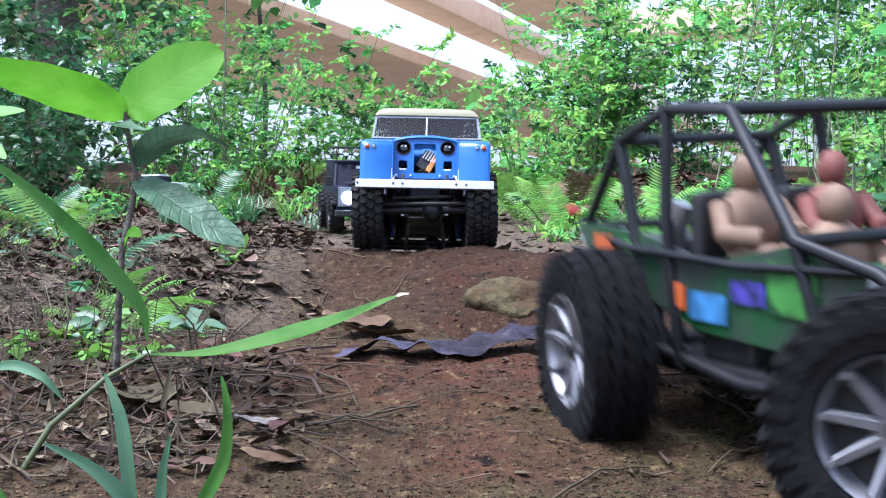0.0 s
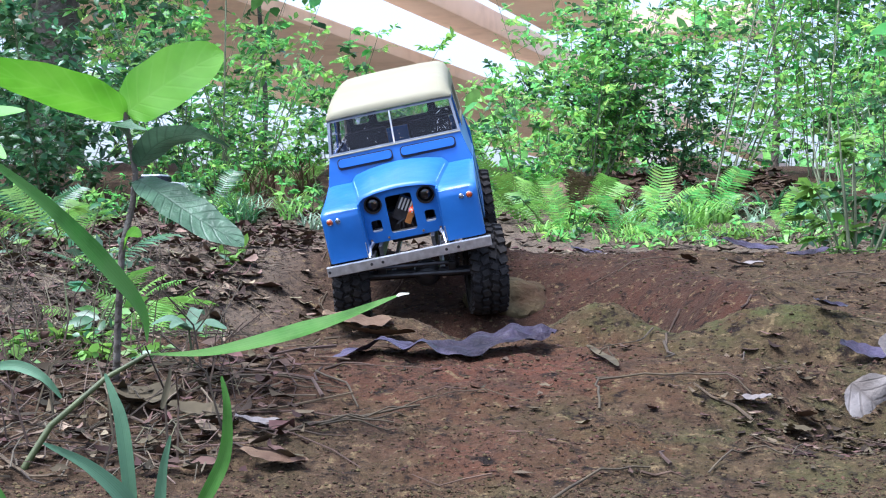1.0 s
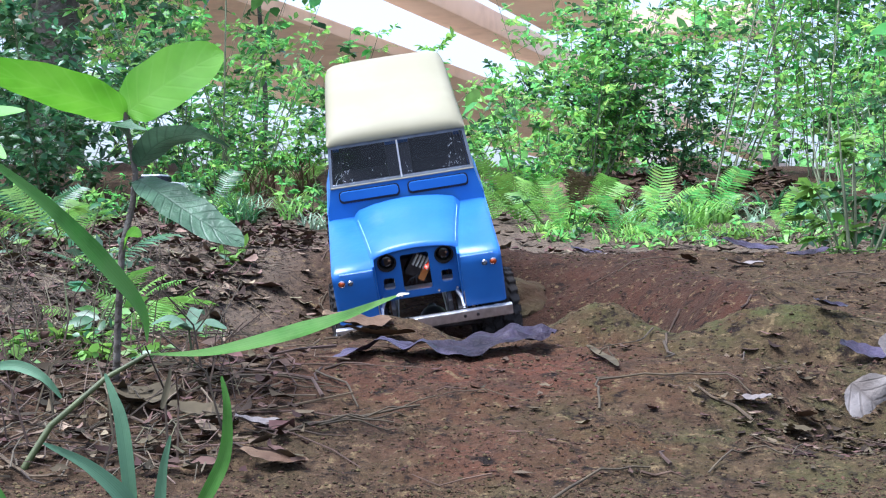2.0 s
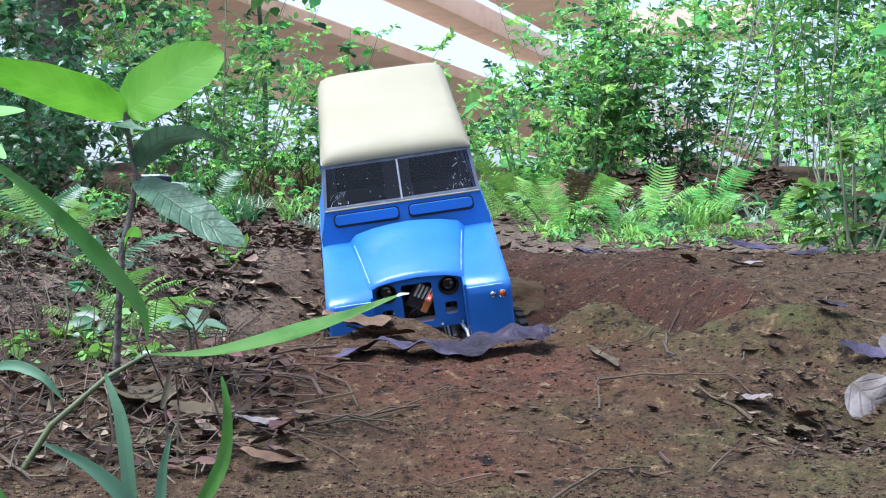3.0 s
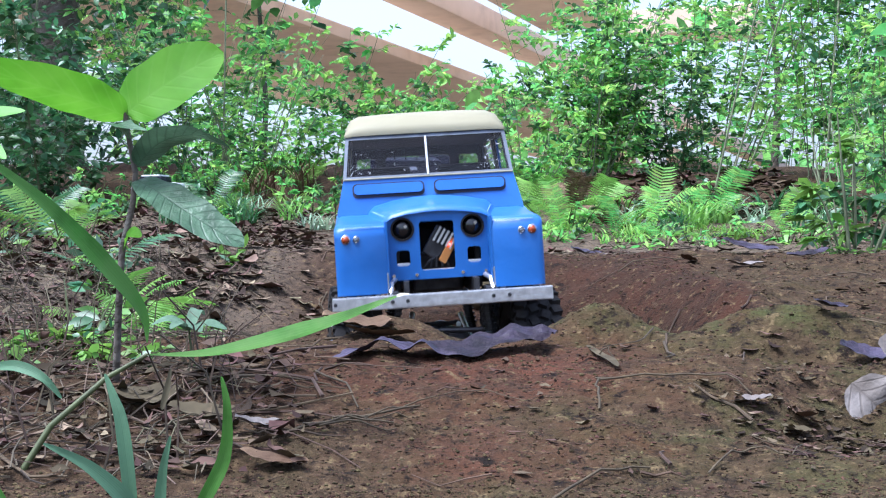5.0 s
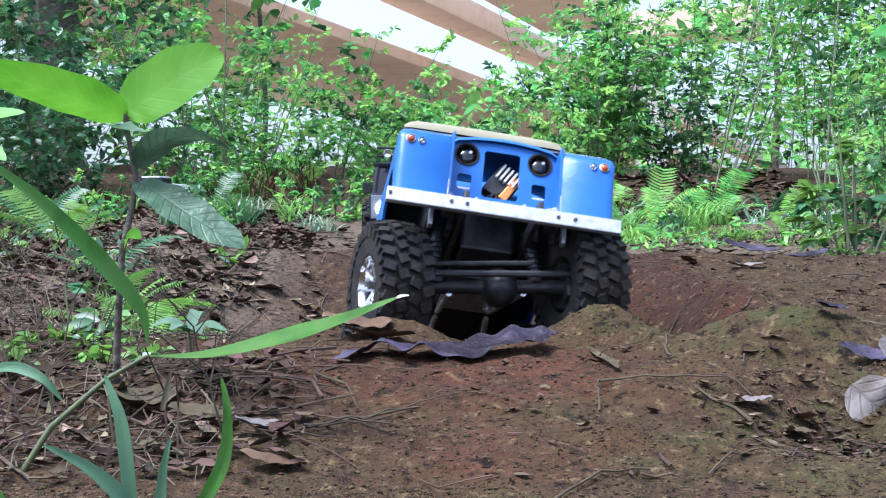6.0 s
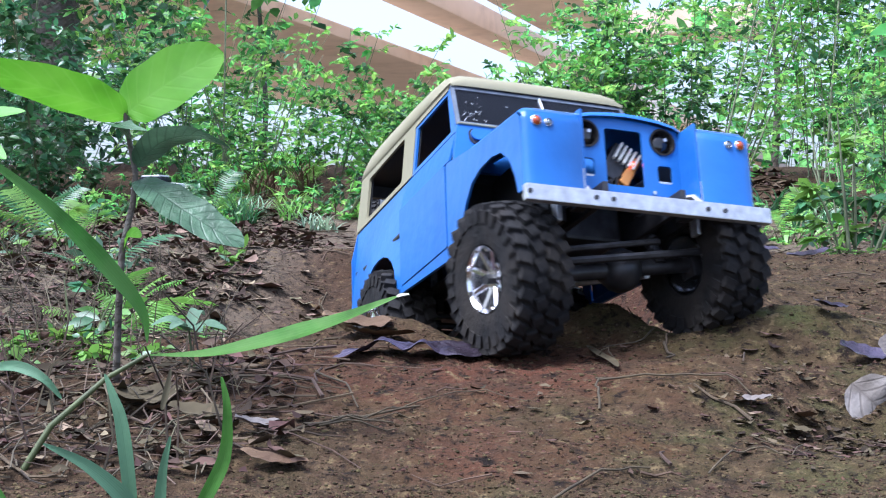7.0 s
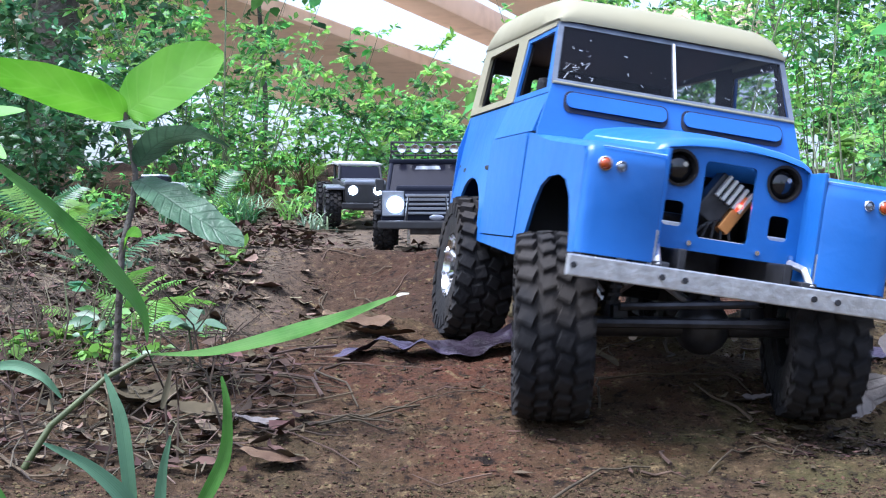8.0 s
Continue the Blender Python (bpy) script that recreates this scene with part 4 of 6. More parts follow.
def frond_mesh(length, seed, pairs=21):
    """One fern frond along +y, arching, with toothed pinnae."""
    rnd = random.Random(seed)
    verts, faces = [], []
    def at(t):
        return np.array((0.0, length * t * (1 - 0.12 * t), length * (0.55 * t - 0.50 * t * t)))
    for i in range(13):
        t = i / 12
        w = length * 0.006 * (1.1 - t)
        for dx in (-w, w):
            verts.append(at(t) + (dx, 0, 0))
    for i in range(12):
        faces.append((2 * i, 2 * i + 1, 2 * i + 3, 2 * i + 2))
    for i in range(pairs):
        t = 0.10 + 0.88 * i / pairs
        p = at(t)
        reach = length * 0.18 * rnd.uniform(0.85, 1.1) * math.sin(math.pi * min(1, (0.16 + 0.84 * (1 - t)) ** 0.8)) ** 0.8 + 0.004
        for s in (-1, 1):
            k = len(verts)
            w = length * 0.0175
            droop = -reach * rnd.uniform(0.1, 0.35)
            f = 0.28 * reach
            verts += [p + (0, -w * 0.6, 0), p + (0, w * 0.6, 0), p + (s * reach * 0.55, f * 0.5 - w * 0.7, droop * 0.25), p + (s * reach * 0.55, f * 0.5 + w * 0.7, droop * 0.25), p + (s * reach, f, droop)]
            faces += [(k, k + 2, k + 3, k + 1), (k + 2, k + 4, k + 3)]
    return verts, faces


FROND_DATA = []
for seed_ in range(4):
    me_ = bpy.data.meshes.new("frond")
    v_, f_ = frond_mesh(1.0, seed_)
    me_.from_pydata([tuple(v) for v in v_], [], f_)
    FROND_DATA.append(me_)


def fern(x, y, size, count, mat, label, seed, tilt=45):
    rnd = random.Random(seed)
    root = thing("fern", label, "fern", "ferns by the track")
    root.matrix_basis = Matrix.Translation((x, y, ground(x, y) - 0.01))
    for k in range(count):
        ob = new("frond", fern_data(rnd.randrange(4), mat))
        ob.parent = root
        s = size * rnd.uniform(0.7, 1.15)
        ob.matrix_basis = pose(0, 0, 0, rnd.uniform(0.5, 1.4) * tilt - 4, rnd.uniform(-20, 20), 360 * (k + rnd.random() * 0.7) / count) @ Matrix.Scale(s, 4)
    return root


FERN_CACHE = {}


def fern_data(i, mat):
    if (i, mat.name) not in FERN_CACHE:
        me = FROND_DATA[i].copy()
        me.materials.append(mat)
        me.shade_smooth()
        FERN_CACHE[i, mat.name] = me
    return FERN_CACHE[i, mat.name]


def ribbon(name, points, width, mat, parent, shape=0.45, fold=0.25, up=(0, -0.7, 0.7), n=22, ribs=0.0, label="", pointed=True, neck=0.6):
    """A leaf or blade along a bent line, widest at the share `shape` of its length, folded along the midrib."""
    pts = [Vector(p) for p in points]
    def line(t):
        s = t * (len(pts) - 1)
        i = min(int(s), len(pts) - 2)
        a, b, c, d = pts[max(i - 1, 0)], pts[i], pts[i + 1], pts[min(i + 2, len(pts) - 1)]
        u = s - i
        return 0.5 * ((2 * b) + (c - a) * u + (2 * a - 5 * b + 4 * c - d) * u * u + (3 * b - a - 3 * c + d) * u ** 3)
    verts, faces = [], []
    upv = Vector(up).normalized()
    cols = (-1, -0.55, 0, 0.55, 1)
    for i in range(n + 1):
        t = i / n
        p = line(t)
        d = (line(min(1, t + 0.02)) - line(max(0, t - 0.02))).normalized()
        side = d.cross(upv).normalized()
        nor = side.cross(d)
        e = (t / shape) ** neck if t < shape else ((1 - t) / (1 - shape)) ** (0.8 if pointed else 0.7)
        w = width / 2 * (e if pointed and t > shape else math.sin(min(1, e) * math.pi / 2)) + 0.0004
        for c in cols:
            wave = ribs * width * 0.045 * math.cos(i * 1.05 - abs(c) * 2.2) * abs(c)
            verts.append(p + side * (c * w) + nor * (abs(c) * w * fold + wave))
    for i in range(n):
        for k in range(4):
            a = i * 5 + k
            faces.append((a, a + 1, a + 6, a + 5))
    ob = sheet(name, verts, faces, mat, parent, label)
    ob.data.attributes.new("along", "FLOAT", "POINT").data.foreach_set("value", [i / n for i in range(n + 1) for c in cols])
    ob.data.attributes.new("across", "FLOAT", "POINT").data.foreach_set("value", [abs(c) for i in range(n + 1) for c in cols])
    return ob


def stalk(name, points, r, mat, parent, taper=0.6):
    bm = bmesh.new()
    tube(bm, points, r, 8, taper)
    return part(name, bm, mat, parent, smooth=60)


def near_plants():
    """The seedling and the grass that stand close before the lens."""
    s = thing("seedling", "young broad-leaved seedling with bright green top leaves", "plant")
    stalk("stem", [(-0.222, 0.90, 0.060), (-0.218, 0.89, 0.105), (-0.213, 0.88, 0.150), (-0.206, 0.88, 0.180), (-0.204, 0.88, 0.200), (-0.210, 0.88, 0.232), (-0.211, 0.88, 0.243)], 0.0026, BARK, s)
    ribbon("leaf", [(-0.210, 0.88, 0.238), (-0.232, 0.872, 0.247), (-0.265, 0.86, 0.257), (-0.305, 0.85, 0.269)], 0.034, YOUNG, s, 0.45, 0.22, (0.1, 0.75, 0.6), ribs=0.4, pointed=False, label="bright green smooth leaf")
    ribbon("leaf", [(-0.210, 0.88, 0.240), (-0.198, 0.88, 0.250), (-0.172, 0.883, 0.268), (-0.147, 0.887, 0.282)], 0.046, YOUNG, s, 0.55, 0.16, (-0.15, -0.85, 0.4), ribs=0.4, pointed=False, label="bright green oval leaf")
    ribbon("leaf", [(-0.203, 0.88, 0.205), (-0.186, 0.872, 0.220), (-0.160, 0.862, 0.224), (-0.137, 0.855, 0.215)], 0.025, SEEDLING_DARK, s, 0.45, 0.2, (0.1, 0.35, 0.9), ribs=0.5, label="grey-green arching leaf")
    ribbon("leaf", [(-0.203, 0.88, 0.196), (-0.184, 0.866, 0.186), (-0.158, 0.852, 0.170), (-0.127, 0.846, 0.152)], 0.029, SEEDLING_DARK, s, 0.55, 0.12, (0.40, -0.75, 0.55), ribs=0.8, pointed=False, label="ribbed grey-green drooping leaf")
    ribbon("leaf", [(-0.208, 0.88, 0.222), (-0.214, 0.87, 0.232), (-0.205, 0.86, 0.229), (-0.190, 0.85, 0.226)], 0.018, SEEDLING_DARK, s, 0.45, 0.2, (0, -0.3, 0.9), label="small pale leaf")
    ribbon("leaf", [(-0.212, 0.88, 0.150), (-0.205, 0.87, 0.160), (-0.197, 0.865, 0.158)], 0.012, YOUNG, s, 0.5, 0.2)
    g = thing("broad_grass", "tall grass with long bright green blades", "grass")
    stalk("stem", [(-0.245, 0.74, 0.010), (-0.222, 0.75, 0.050), (-0.196, 0.77, 0.075), (-0.174, 0.78, 0.088)], 0.0022, STEM, g)
    ribbon("blade", [(-0.176, 0.78, 0.088), (-0.140, 0.785, 0.088), (-0.100, 0.785, 0.096), (-0.064, 0.785, 0.107), (-0.026, 0.785, 0.1225)], 0.0155, BLADE, g, 0.62, 0.30, (-0.25, -0.5, 0.8), label="long bright green blade", neck=1.3, n=40)
    ribbon("blade", [(-0.174, 0.78, 0.095), (-0.176, 0.77, 0.115), (-0.194, 0.755, 0.142), (-0.222, 0.735, 0.176), (-0.252, 0.71, 0.204)], 0.0125, BLADE, g, 0.55, 0.30, (0.7, -0.6, 0.35), label="long bright green blade", neck=1.1, n=40)
    ribbon("blade_tip", [(-0.0275, 0.785, 0.1220), (-0.0245, 0.785, 0.1232), (-0.020, 0.785, 0.1236)], 0.0017, PALE_TIP, g, 0.4, 0.2, label="withered pale tip")
    for pts, w, m in (([(-0.172, 0.73, 0.012), (-0.178, 0.735, 0.052), (-0.184, 0.74, 0.068), (-0.190, 0.745, 0.080)], 0.0115, BLADE_BLUE),
                      ([(-0.170, 0.72, 0.010), (-0.190, 0.715, 0.032), (-0.214, 0.71, 0.046)], 0.014, BLADE_BLUE),
                      ([(-0.155, 0.725, 0.008), (-0.153, 0.725, 0.030), (-0.149, 0.725, 0.048)], 0.009, BLADE_BLUE),
                      ([(-0.132, 0.72, 0.008), (-0.120, 0.725, 0.035), (-0.118, 0.725, 0.062), (-0.122, 0.73, 0.080)], 0.0115, BLADE),
                      ([(-0.252, 0.74, 0.084), (-0.236, 0.735, 0.085), (-0.220, 0.73, 0.079), (-0.210, 0.73, 0.068)], 0.009, BLADE_BLUE),
                      ([(-0.158, 0.745, 0.060), (-0.155, 0.745, 0.072), (-0.153, 0.745, 0.083)], 0.0045, STRAW),
                      ([(-0.25, 0.70, 0.030), (-0.235, 0.70, 0.020), (-0.225, 0.70, 0.000)], 0.009, BLADE)):
        near = [(x * 0.86, y * 0.86, CAM_Z + (z - CAM_Z) * 0.86) for x, y, z in pts]
        if pts[0][2] < 0.02:
            near.insert(0, (near[0][0], near[0][1], ground(near[0][0], near[0][1]) - 0.004))
        ribbon("blade", near, w * 0.52, m, g, 0.45, 0.35, (0.2, -0.9, 0.35), n=26)
    # broad leaves that hang into the view at one side, and a pale blade at the other
    b = thing("leafy_branch", "thin branch with broad mid-green leaves", "branch")
    stalk("stem", [(0.75, 2.05, 0.10), (0.72, 2.03, 0.30), (0.69, 2.0, 0.45), (0.665, 2.0, 0.56)], 0.006, BARK, b)
    for pts, w in (([(0.70, 2.0, 0.47), (0.67, 1.98, 0.478), (0.635, 1.97, 0.468)], 0.035), ([(0.71, 2.0, 0.435), (0.675, 1.98, 0.44), (0.64, 1.97, 0.438)], 0.030), ([(0.69, 2.0, 0.51), (0.675, 1.97, 0.525), (0.645, 1.96, 0.54)], 0.035), ([(0.72, 2.0, 0.30), (0.69, 1.98, 0.33), (0.66, 1.97, 0.325)], 0.03)):
        ribbon("leaf", pts, w, LEAF, b, 0.5, 0.2, (0, -0.6, 0.8), ribs=0.5)
    p = thing("herb", "pale green herb leaning over the soil", "plant")
    for pts, w in (([(-0.33, 0.93, 0.238), (-0.315, 0.925, 0.244), (-0.290, 0.92, 0.246)], 0.013), ([(-0.33, 0.93, 0.215), (-0.315, 0.92, 0.220), (-0.300, 0.91, 0.212)], 0.012), ([(-0.335, 0.93, 0.06), (-0.333, 0.93, 0.16), (-0.330, 0.93, 0.24)], 0.003)):
        ribbon("leaf", pts, w, LEAF_PALE, p, 0.6, 0.2)
    q = thing("small_herb", "low pale herb with rounded leaves on a thin stem", "plant")
    hx, hy, hz = -0.182, 0.95, 0.092
    stalk("stem", [(hx + 0.006, hy, ground(hx + 0.006, hy) - 0.004), (hx + 0.002, hy, 0.075), (hx, hy, hz)], 0.0012, STEM, q)
    for dx, dy, dz, w in ((-0.026, -0.004, 0.004, 0.011), (0.028, -0.006, 0.001, 0.012), (0.012, -0.020, 0.000, 0.011), (-0.010, -0.016, 0.002, 0.010), (0.008, 0.016, 0.010, 0.010)):
        ribbon("leaf", [(hx, hy, hz), (hx + dx * 0.5, hy + dy * 0.5, hz + dz + 0.004), (hx + dx, hy + dy, hz + dz)], w, LEAF_SILVER, q, 0.55, 0.15, (0, -0.35, 1))


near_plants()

# shrubs along the far side of the track, in three depths
WOODS = "shrubs behind the track"
BUSHES = (
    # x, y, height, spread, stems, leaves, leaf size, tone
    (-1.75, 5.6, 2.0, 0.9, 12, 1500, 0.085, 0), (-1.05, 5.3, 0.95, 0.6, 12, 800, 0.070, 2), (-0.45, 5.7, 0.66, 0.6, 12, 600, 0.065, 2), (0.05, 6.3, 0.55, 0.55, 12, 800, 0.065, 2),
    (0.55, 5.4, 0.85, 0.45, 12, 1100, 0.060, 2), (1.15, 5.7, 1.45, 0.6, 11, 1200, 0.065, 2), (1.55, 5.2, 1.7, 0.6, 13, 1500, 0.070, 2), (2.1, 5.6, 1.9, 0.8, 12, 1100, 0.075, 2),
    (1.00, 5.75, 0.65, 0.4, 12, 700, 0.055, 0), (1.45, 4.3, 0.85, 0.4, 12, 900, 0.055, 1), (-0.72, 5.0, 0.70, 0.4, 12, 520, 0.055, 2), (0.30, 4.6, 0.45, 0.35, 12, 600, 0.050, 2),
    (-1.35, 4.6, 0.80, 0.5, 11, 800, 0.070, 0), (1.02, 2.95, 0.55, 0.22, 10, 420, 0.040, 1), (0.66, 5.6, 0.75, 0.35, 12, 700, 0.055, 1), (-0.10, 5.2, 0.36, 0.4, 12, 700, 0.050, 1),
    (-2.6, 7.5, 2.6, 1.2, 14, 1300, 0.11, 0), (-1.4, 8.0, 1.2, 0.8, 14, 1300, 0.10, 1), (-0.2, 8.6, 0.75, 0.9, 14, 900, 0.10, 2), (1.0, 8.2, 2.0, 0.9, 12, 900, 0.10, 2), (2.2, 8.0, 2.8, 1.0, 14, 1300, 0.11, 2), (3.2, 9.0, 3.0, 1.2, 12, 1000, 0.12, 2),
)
# tone 0 paints shade into the leaves, tone 2 sunlight with some dark gaps
TONES = (((LEAF_DEEP, LEAF_DEEP), "leafy shrub with shade put into its dark green leaf colour"), ((LEAF, LEAF_PALE, LEAF_DEEP), "mid-green leafy shrub with many thin stems"), ((LEAF_PALE, LEAF, LEAF_PALE, LEAF, LEAF_DEEP), "yellow-green leafy shrub with sunlight put into its leaf colour"))
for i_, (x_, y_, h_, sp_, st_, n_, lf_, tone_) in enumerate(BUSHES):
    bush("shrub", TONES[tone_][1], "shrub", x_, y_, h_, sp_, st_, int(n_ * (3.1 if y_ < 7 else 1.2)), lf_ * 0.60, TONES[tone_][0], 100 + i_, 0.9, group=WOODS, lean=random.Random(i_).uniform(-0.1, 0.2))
# low herbs at the edge of the track
bush("shrub", "low dark green shrub with broad drooping leaves", "shrub", 0.665, 2.14, 0.25, 0.13, 13, 340, 0.036, (FERN_GREEN, LEAF_DEEP, FERN_GREEN), 432, 0.7, group=WOODS, thick=0.003)
for i_ in range(14):
    r_ = random.Random(620 + i_)
    x_ = 0.26 + 0.055 * i_ + r_.uniform(-0.03, 0.03)
    bush("herb", "tiny pale green herb on leaf litter", "plant", x_, r_.uniform(2.75, 3.4), r_.uniform(0.035, 0.085), 0.07, 6, 60, 0.026, ((LEAF_PALE, LEAF), (LEAF_SILVER, LEAF))[i_ % 2], 640 + i_, 0.7, group="herbs by the track", stem_mat=STEM, thick=0.002)
for i_ in range(9):
    r_ = random.Random(560 + i_)
    bush("herb", "low bright green herb on leaf litter", "plant", -1.0 + 0.085 * i_, r_.uniform(3.9, 5.0), r_.uniform(0.10, 0.20), 0.15, 10, 330, 0.026, (LEAF_PALE, LEAF, LEAF_DEEP), 760 + i_, 0.8, group="herbs by the track", stem_mat=STEM, thick=0.003)
for i_ in range(26):
    r_ = random.Random(500 + i_)
    x_ = r_.uniform(-1.25, 1.35)
    y_ = 3.35 + abs(x_ - 0.25) * 0.3 + r_.uniform(0, 0.9)
    if -0.42 < x_ < 0.18:
        y_ += 0.75
    bush("herb", "low bright green herb on leaf litter", "plant", x_, y_, r_.uniform(0.07, 0.16), 0.14, 9, 260, 0.024, (LEAF_PALE, LEAF, LEAF_DEEP), 700 + i_, 0.8, group="herbs by the track", stem_mat=STEM, thick=0.003)
for i_ in range(12):
    r_ = random.Random(800 + i_)
    x_, y_ = r_.uniform(-0.85, -0.30), r_.uniform(1.1, 2.6)
    x_ *= 0.5 + y_ * 0.36
    bush("herb", "small green herb among dead leaves", "plant", x_, y_, r_.uniform(0.05, 0.11), 0.05, 5, 36, 0.022, (FERN_GREEN, LEAF_DEEP), 900 + i_, 0.8, group="herbs by the track", stem_mat=STEM, thick=0.002)
for i_, (x_, y_, s_, c_, m_) in enumerate(((0.27, 3.55, 0.22, 7, FERN_GREEN), (0.44, 3.45, 0.15, 5, LEAF), (0.40, 3.75, 0.22, 7, FERN_GREEN), (0.22, 3.80, 0.26, 7, FERN_GREEN), (0.15, 3.9, 0.20, 6, FERN_GREEN), (-0.33, 1.32, 0.13, 4, FERN_GREEN), (-0.30, 1.36, 0.11, 4, FERN_GREEN), (0.90, 3.5, 0.14, 6, LEAF_PALE), (0.52, 3.2, 0.10, 7, LEAF), (-0.36, 1.52, 0.10, 4, FERN_GREEN), (-0.42, 1.62, 0.12, 4, LEAF_DEEP),
                                             (-0.75, 4.3, 0.20, 7, LEAF_DEEP), (-0.50, 4.7, 0.18, 7, FERN_GREEN), (-0.60, 2.1, 0.16, 7, FERN_GREEN), (-0.85, 2.8, 0.22, 7, LEAF_DEEP), (0.80, 4.0, 0.22, 6, LEAF))):
    fern(x_, y_, s_, c_, m_, "arching green fern on leaf litter", 40 + i_, 44 if y_ > 3 else 42)
fern(0.34, 3.55, 0.20, 4, TAN_LEAF, "withered brown fern among green ones", 88, 60)
fern(0.30, 3.35, 0.17, 4, LEAF_PALE, "arching yellow-green fern in the light", 89, 70)
fern(0.56, 3.6, 0.21, 3, LEAF_PALE, "upright yellow-green fern frond", 77, 80)


def grass_tuft(x, y, height, spread, blades, mat, label, seed, width=0.006):
    """Arching grass blades from one root."""
    rnd = random.Random(seed)
    verts, faces = [], []
    for _ in range(blades):
        a, r = rnd.uniform(0, 2 * math.pi), spread * math.sqrt(rnd.random())
        fx, fy = r * 0.4 * math.cos(a), r * 0.4 * math.sin(a)
        h, reach, b = height * rnd.uniform(0.35, 1.1), height * rnd.uniform(0.5, 1.5), rnd.uniform(0, 2 * math.pi)
        k = len(verts)
        w = width * rnd.uniform(0.6, 1.2)
        for i in range(6):
            t = i / 5
            px, py = fx + reach * t * t * math.cos(b), fy + reach * t * t * math.sin(b)
            pz = h * (t * 1.25 - 0.45 * t ** 3)
            e = w * (1 - t) ** 0.6 / 2 + 0.0002
            verts += [(px - e * math.sin(b), py + e * math.cos(b), pz), (px + e * math.sin(b), py - e * math.cos(b), pz)]
        faces += [(k + 2 * i, k + 2 * i + 1, k + 2 * i + 3, k + 2 * i + 2) for i in range(5)]
    ob = sheet("grass_tuft", verts, faces, mat)
    ob.matrix_basis = Matrix.Translation((x, y, ground(x, y) - 0.004))
    return tagged(ob, label, "grass", "grass tufts by the track")


for i_ in range(64):
    r_ = random.Random(2000 + i_)
    if i_ < 22:
        y_ = r_.uniform(3.0, 3.6)
        grass_tuft(r_.uniform(0.07, 0.24) * y_, y_, r_.uniform(0.02, 0.045), 0.13, 34, (LEAF_PALE, FERN_GREEN)[i_ % 2], "low bright yellow-green grass tuft on litter", i_, 0.005)
    elif i_ < 46:
        y_ = r_.uniform(3.4, 4.4)
        grass_tuft(r_.uniform(0.05, 0.30) * y_, y_, r_.uniform(0.05, 0.12), 0.10, 26, (GRASS_GREY, FERN_GREEN, LEAF_DEEP)[i_ % 3], "arching grey-green grass tuft among ferns", i_, 0.008)
    else:
        y_ = r_.uniform(3.4, 4.8)
        grass_tuft(r_.uniform(-0.22, -0.09) * y_, y_, r_.uniform(0.06, 0.13), 0.10, 34, (LEAF_DEEP, GRASS_GREY, FERN_GREEN)[i_ % 3], "bright green grass tuft on leaf litter", i_, 0.006)
for i_, (x_, y_) in enumerate(((-0.50, 4.7), (-0.62, 4.6), (0.50, 3.9))):
    grass_tuft(x_, y_, 0.14, 0.12, 60, TAN_LEAF, "withered brown grass tuft", 90 + i_, 0.006)


def tree(x, y, r, height, label, seed, leaves=1600, leaf=0.10, mats=(LEAF_DEEP, LEAF), crown=1.4, first=0.25):
    """A tapered trunk with limbs and a loose crown."""
    rnd = random.Random(seed)
    root = thing("tree", label, "tree", "trees behind the track")
    root.matrix_basis = Matrix.Translation((x, y, ground(x, y) - 0.05))
    bm = bmesh.new()
    tube(bm, [(0, 0, 0), (0.02, 0, height * 0.15), (rnd.uniform(-0.1, 0.1), 0.05, height * 0.5), (rnd.uniform(-0.2, 0.2), 0, height)], r, 14, 0.35)
    places = [[] for _ in mats]
    limbs = []
    for k in range(14):
        t = rnd.uniform(first, 1.0)
        p = Vector((0.02, 0, height * t))
        a = rnd.uniform(0, 2 * math.pi)
        q = p + Vector((math.cos(a), math.sin(a), rnd.uniform(-0.15, 0.5))) * crown * rnd.uniform(0.5, 1.0)
        limbs.append((p, q))
        tube(bm, [p, p.lerp(q, 0.5) + Vector((0, 0, 0.08)), q], r * 0.22, 6, 0.2)
    part("trunk", bm, BARK, root, "dark rough trunk", smooth=60)
    for _ in range(leaves):
        p, q = rnd.choice(limbs)
        s = p.lerp(q, rnd.uniform(0.25, 1.05)) + Vector((rnd.gauss(0, 1), rnd.gauss(0, 1), rnd.gauss(0, 1))) * crown * 0.16
        places[rnd.randrange(len(mats))].append((s, (rnd.uniform(-1, 1), rnd.uniform(-1, 1), rnd.uniform(-0.9, 0.3)), leaf * rnd.uniform(0.6, 1.3), rnd.uniform(-0.8, 0.8)))
    for i, m in enumerate(mats):
        leaves_mesh("crown", places[i], m, root)
    return root


# the first two crowns take only the dark leaf, painting in their shade
tree(-1.92, 6.5, 0.16, 4.5, "dark-trunked tree with its crown coloured deep green for shade", 1, 2600, 0.10, (LEAF_DEEP, LEAF_DEEP))
tree(-2.45, 6.2, 0.10, 4.0, "thin dark tree with deep shade put into its leaf colour", 2, 1600, 0.10, (LEAF_DEEP, LEAF_DEEP))
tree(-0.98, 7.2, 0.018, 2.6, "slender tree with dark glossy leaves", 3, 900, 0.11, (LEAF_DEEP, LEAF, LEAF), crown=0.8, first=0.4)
tree(1.75, 7.0, 0.022, 3.2, "slender tree with light green leaves", 4, 1500, 0.09, (LEAF, LEAF_PALE), 1.0)
tree(3.0, 6.5, 0.07, 3.4, "slender tree with light green leaves", 5, 1500, 0.09, (LEAF, LEAF_PALE), 1.2)
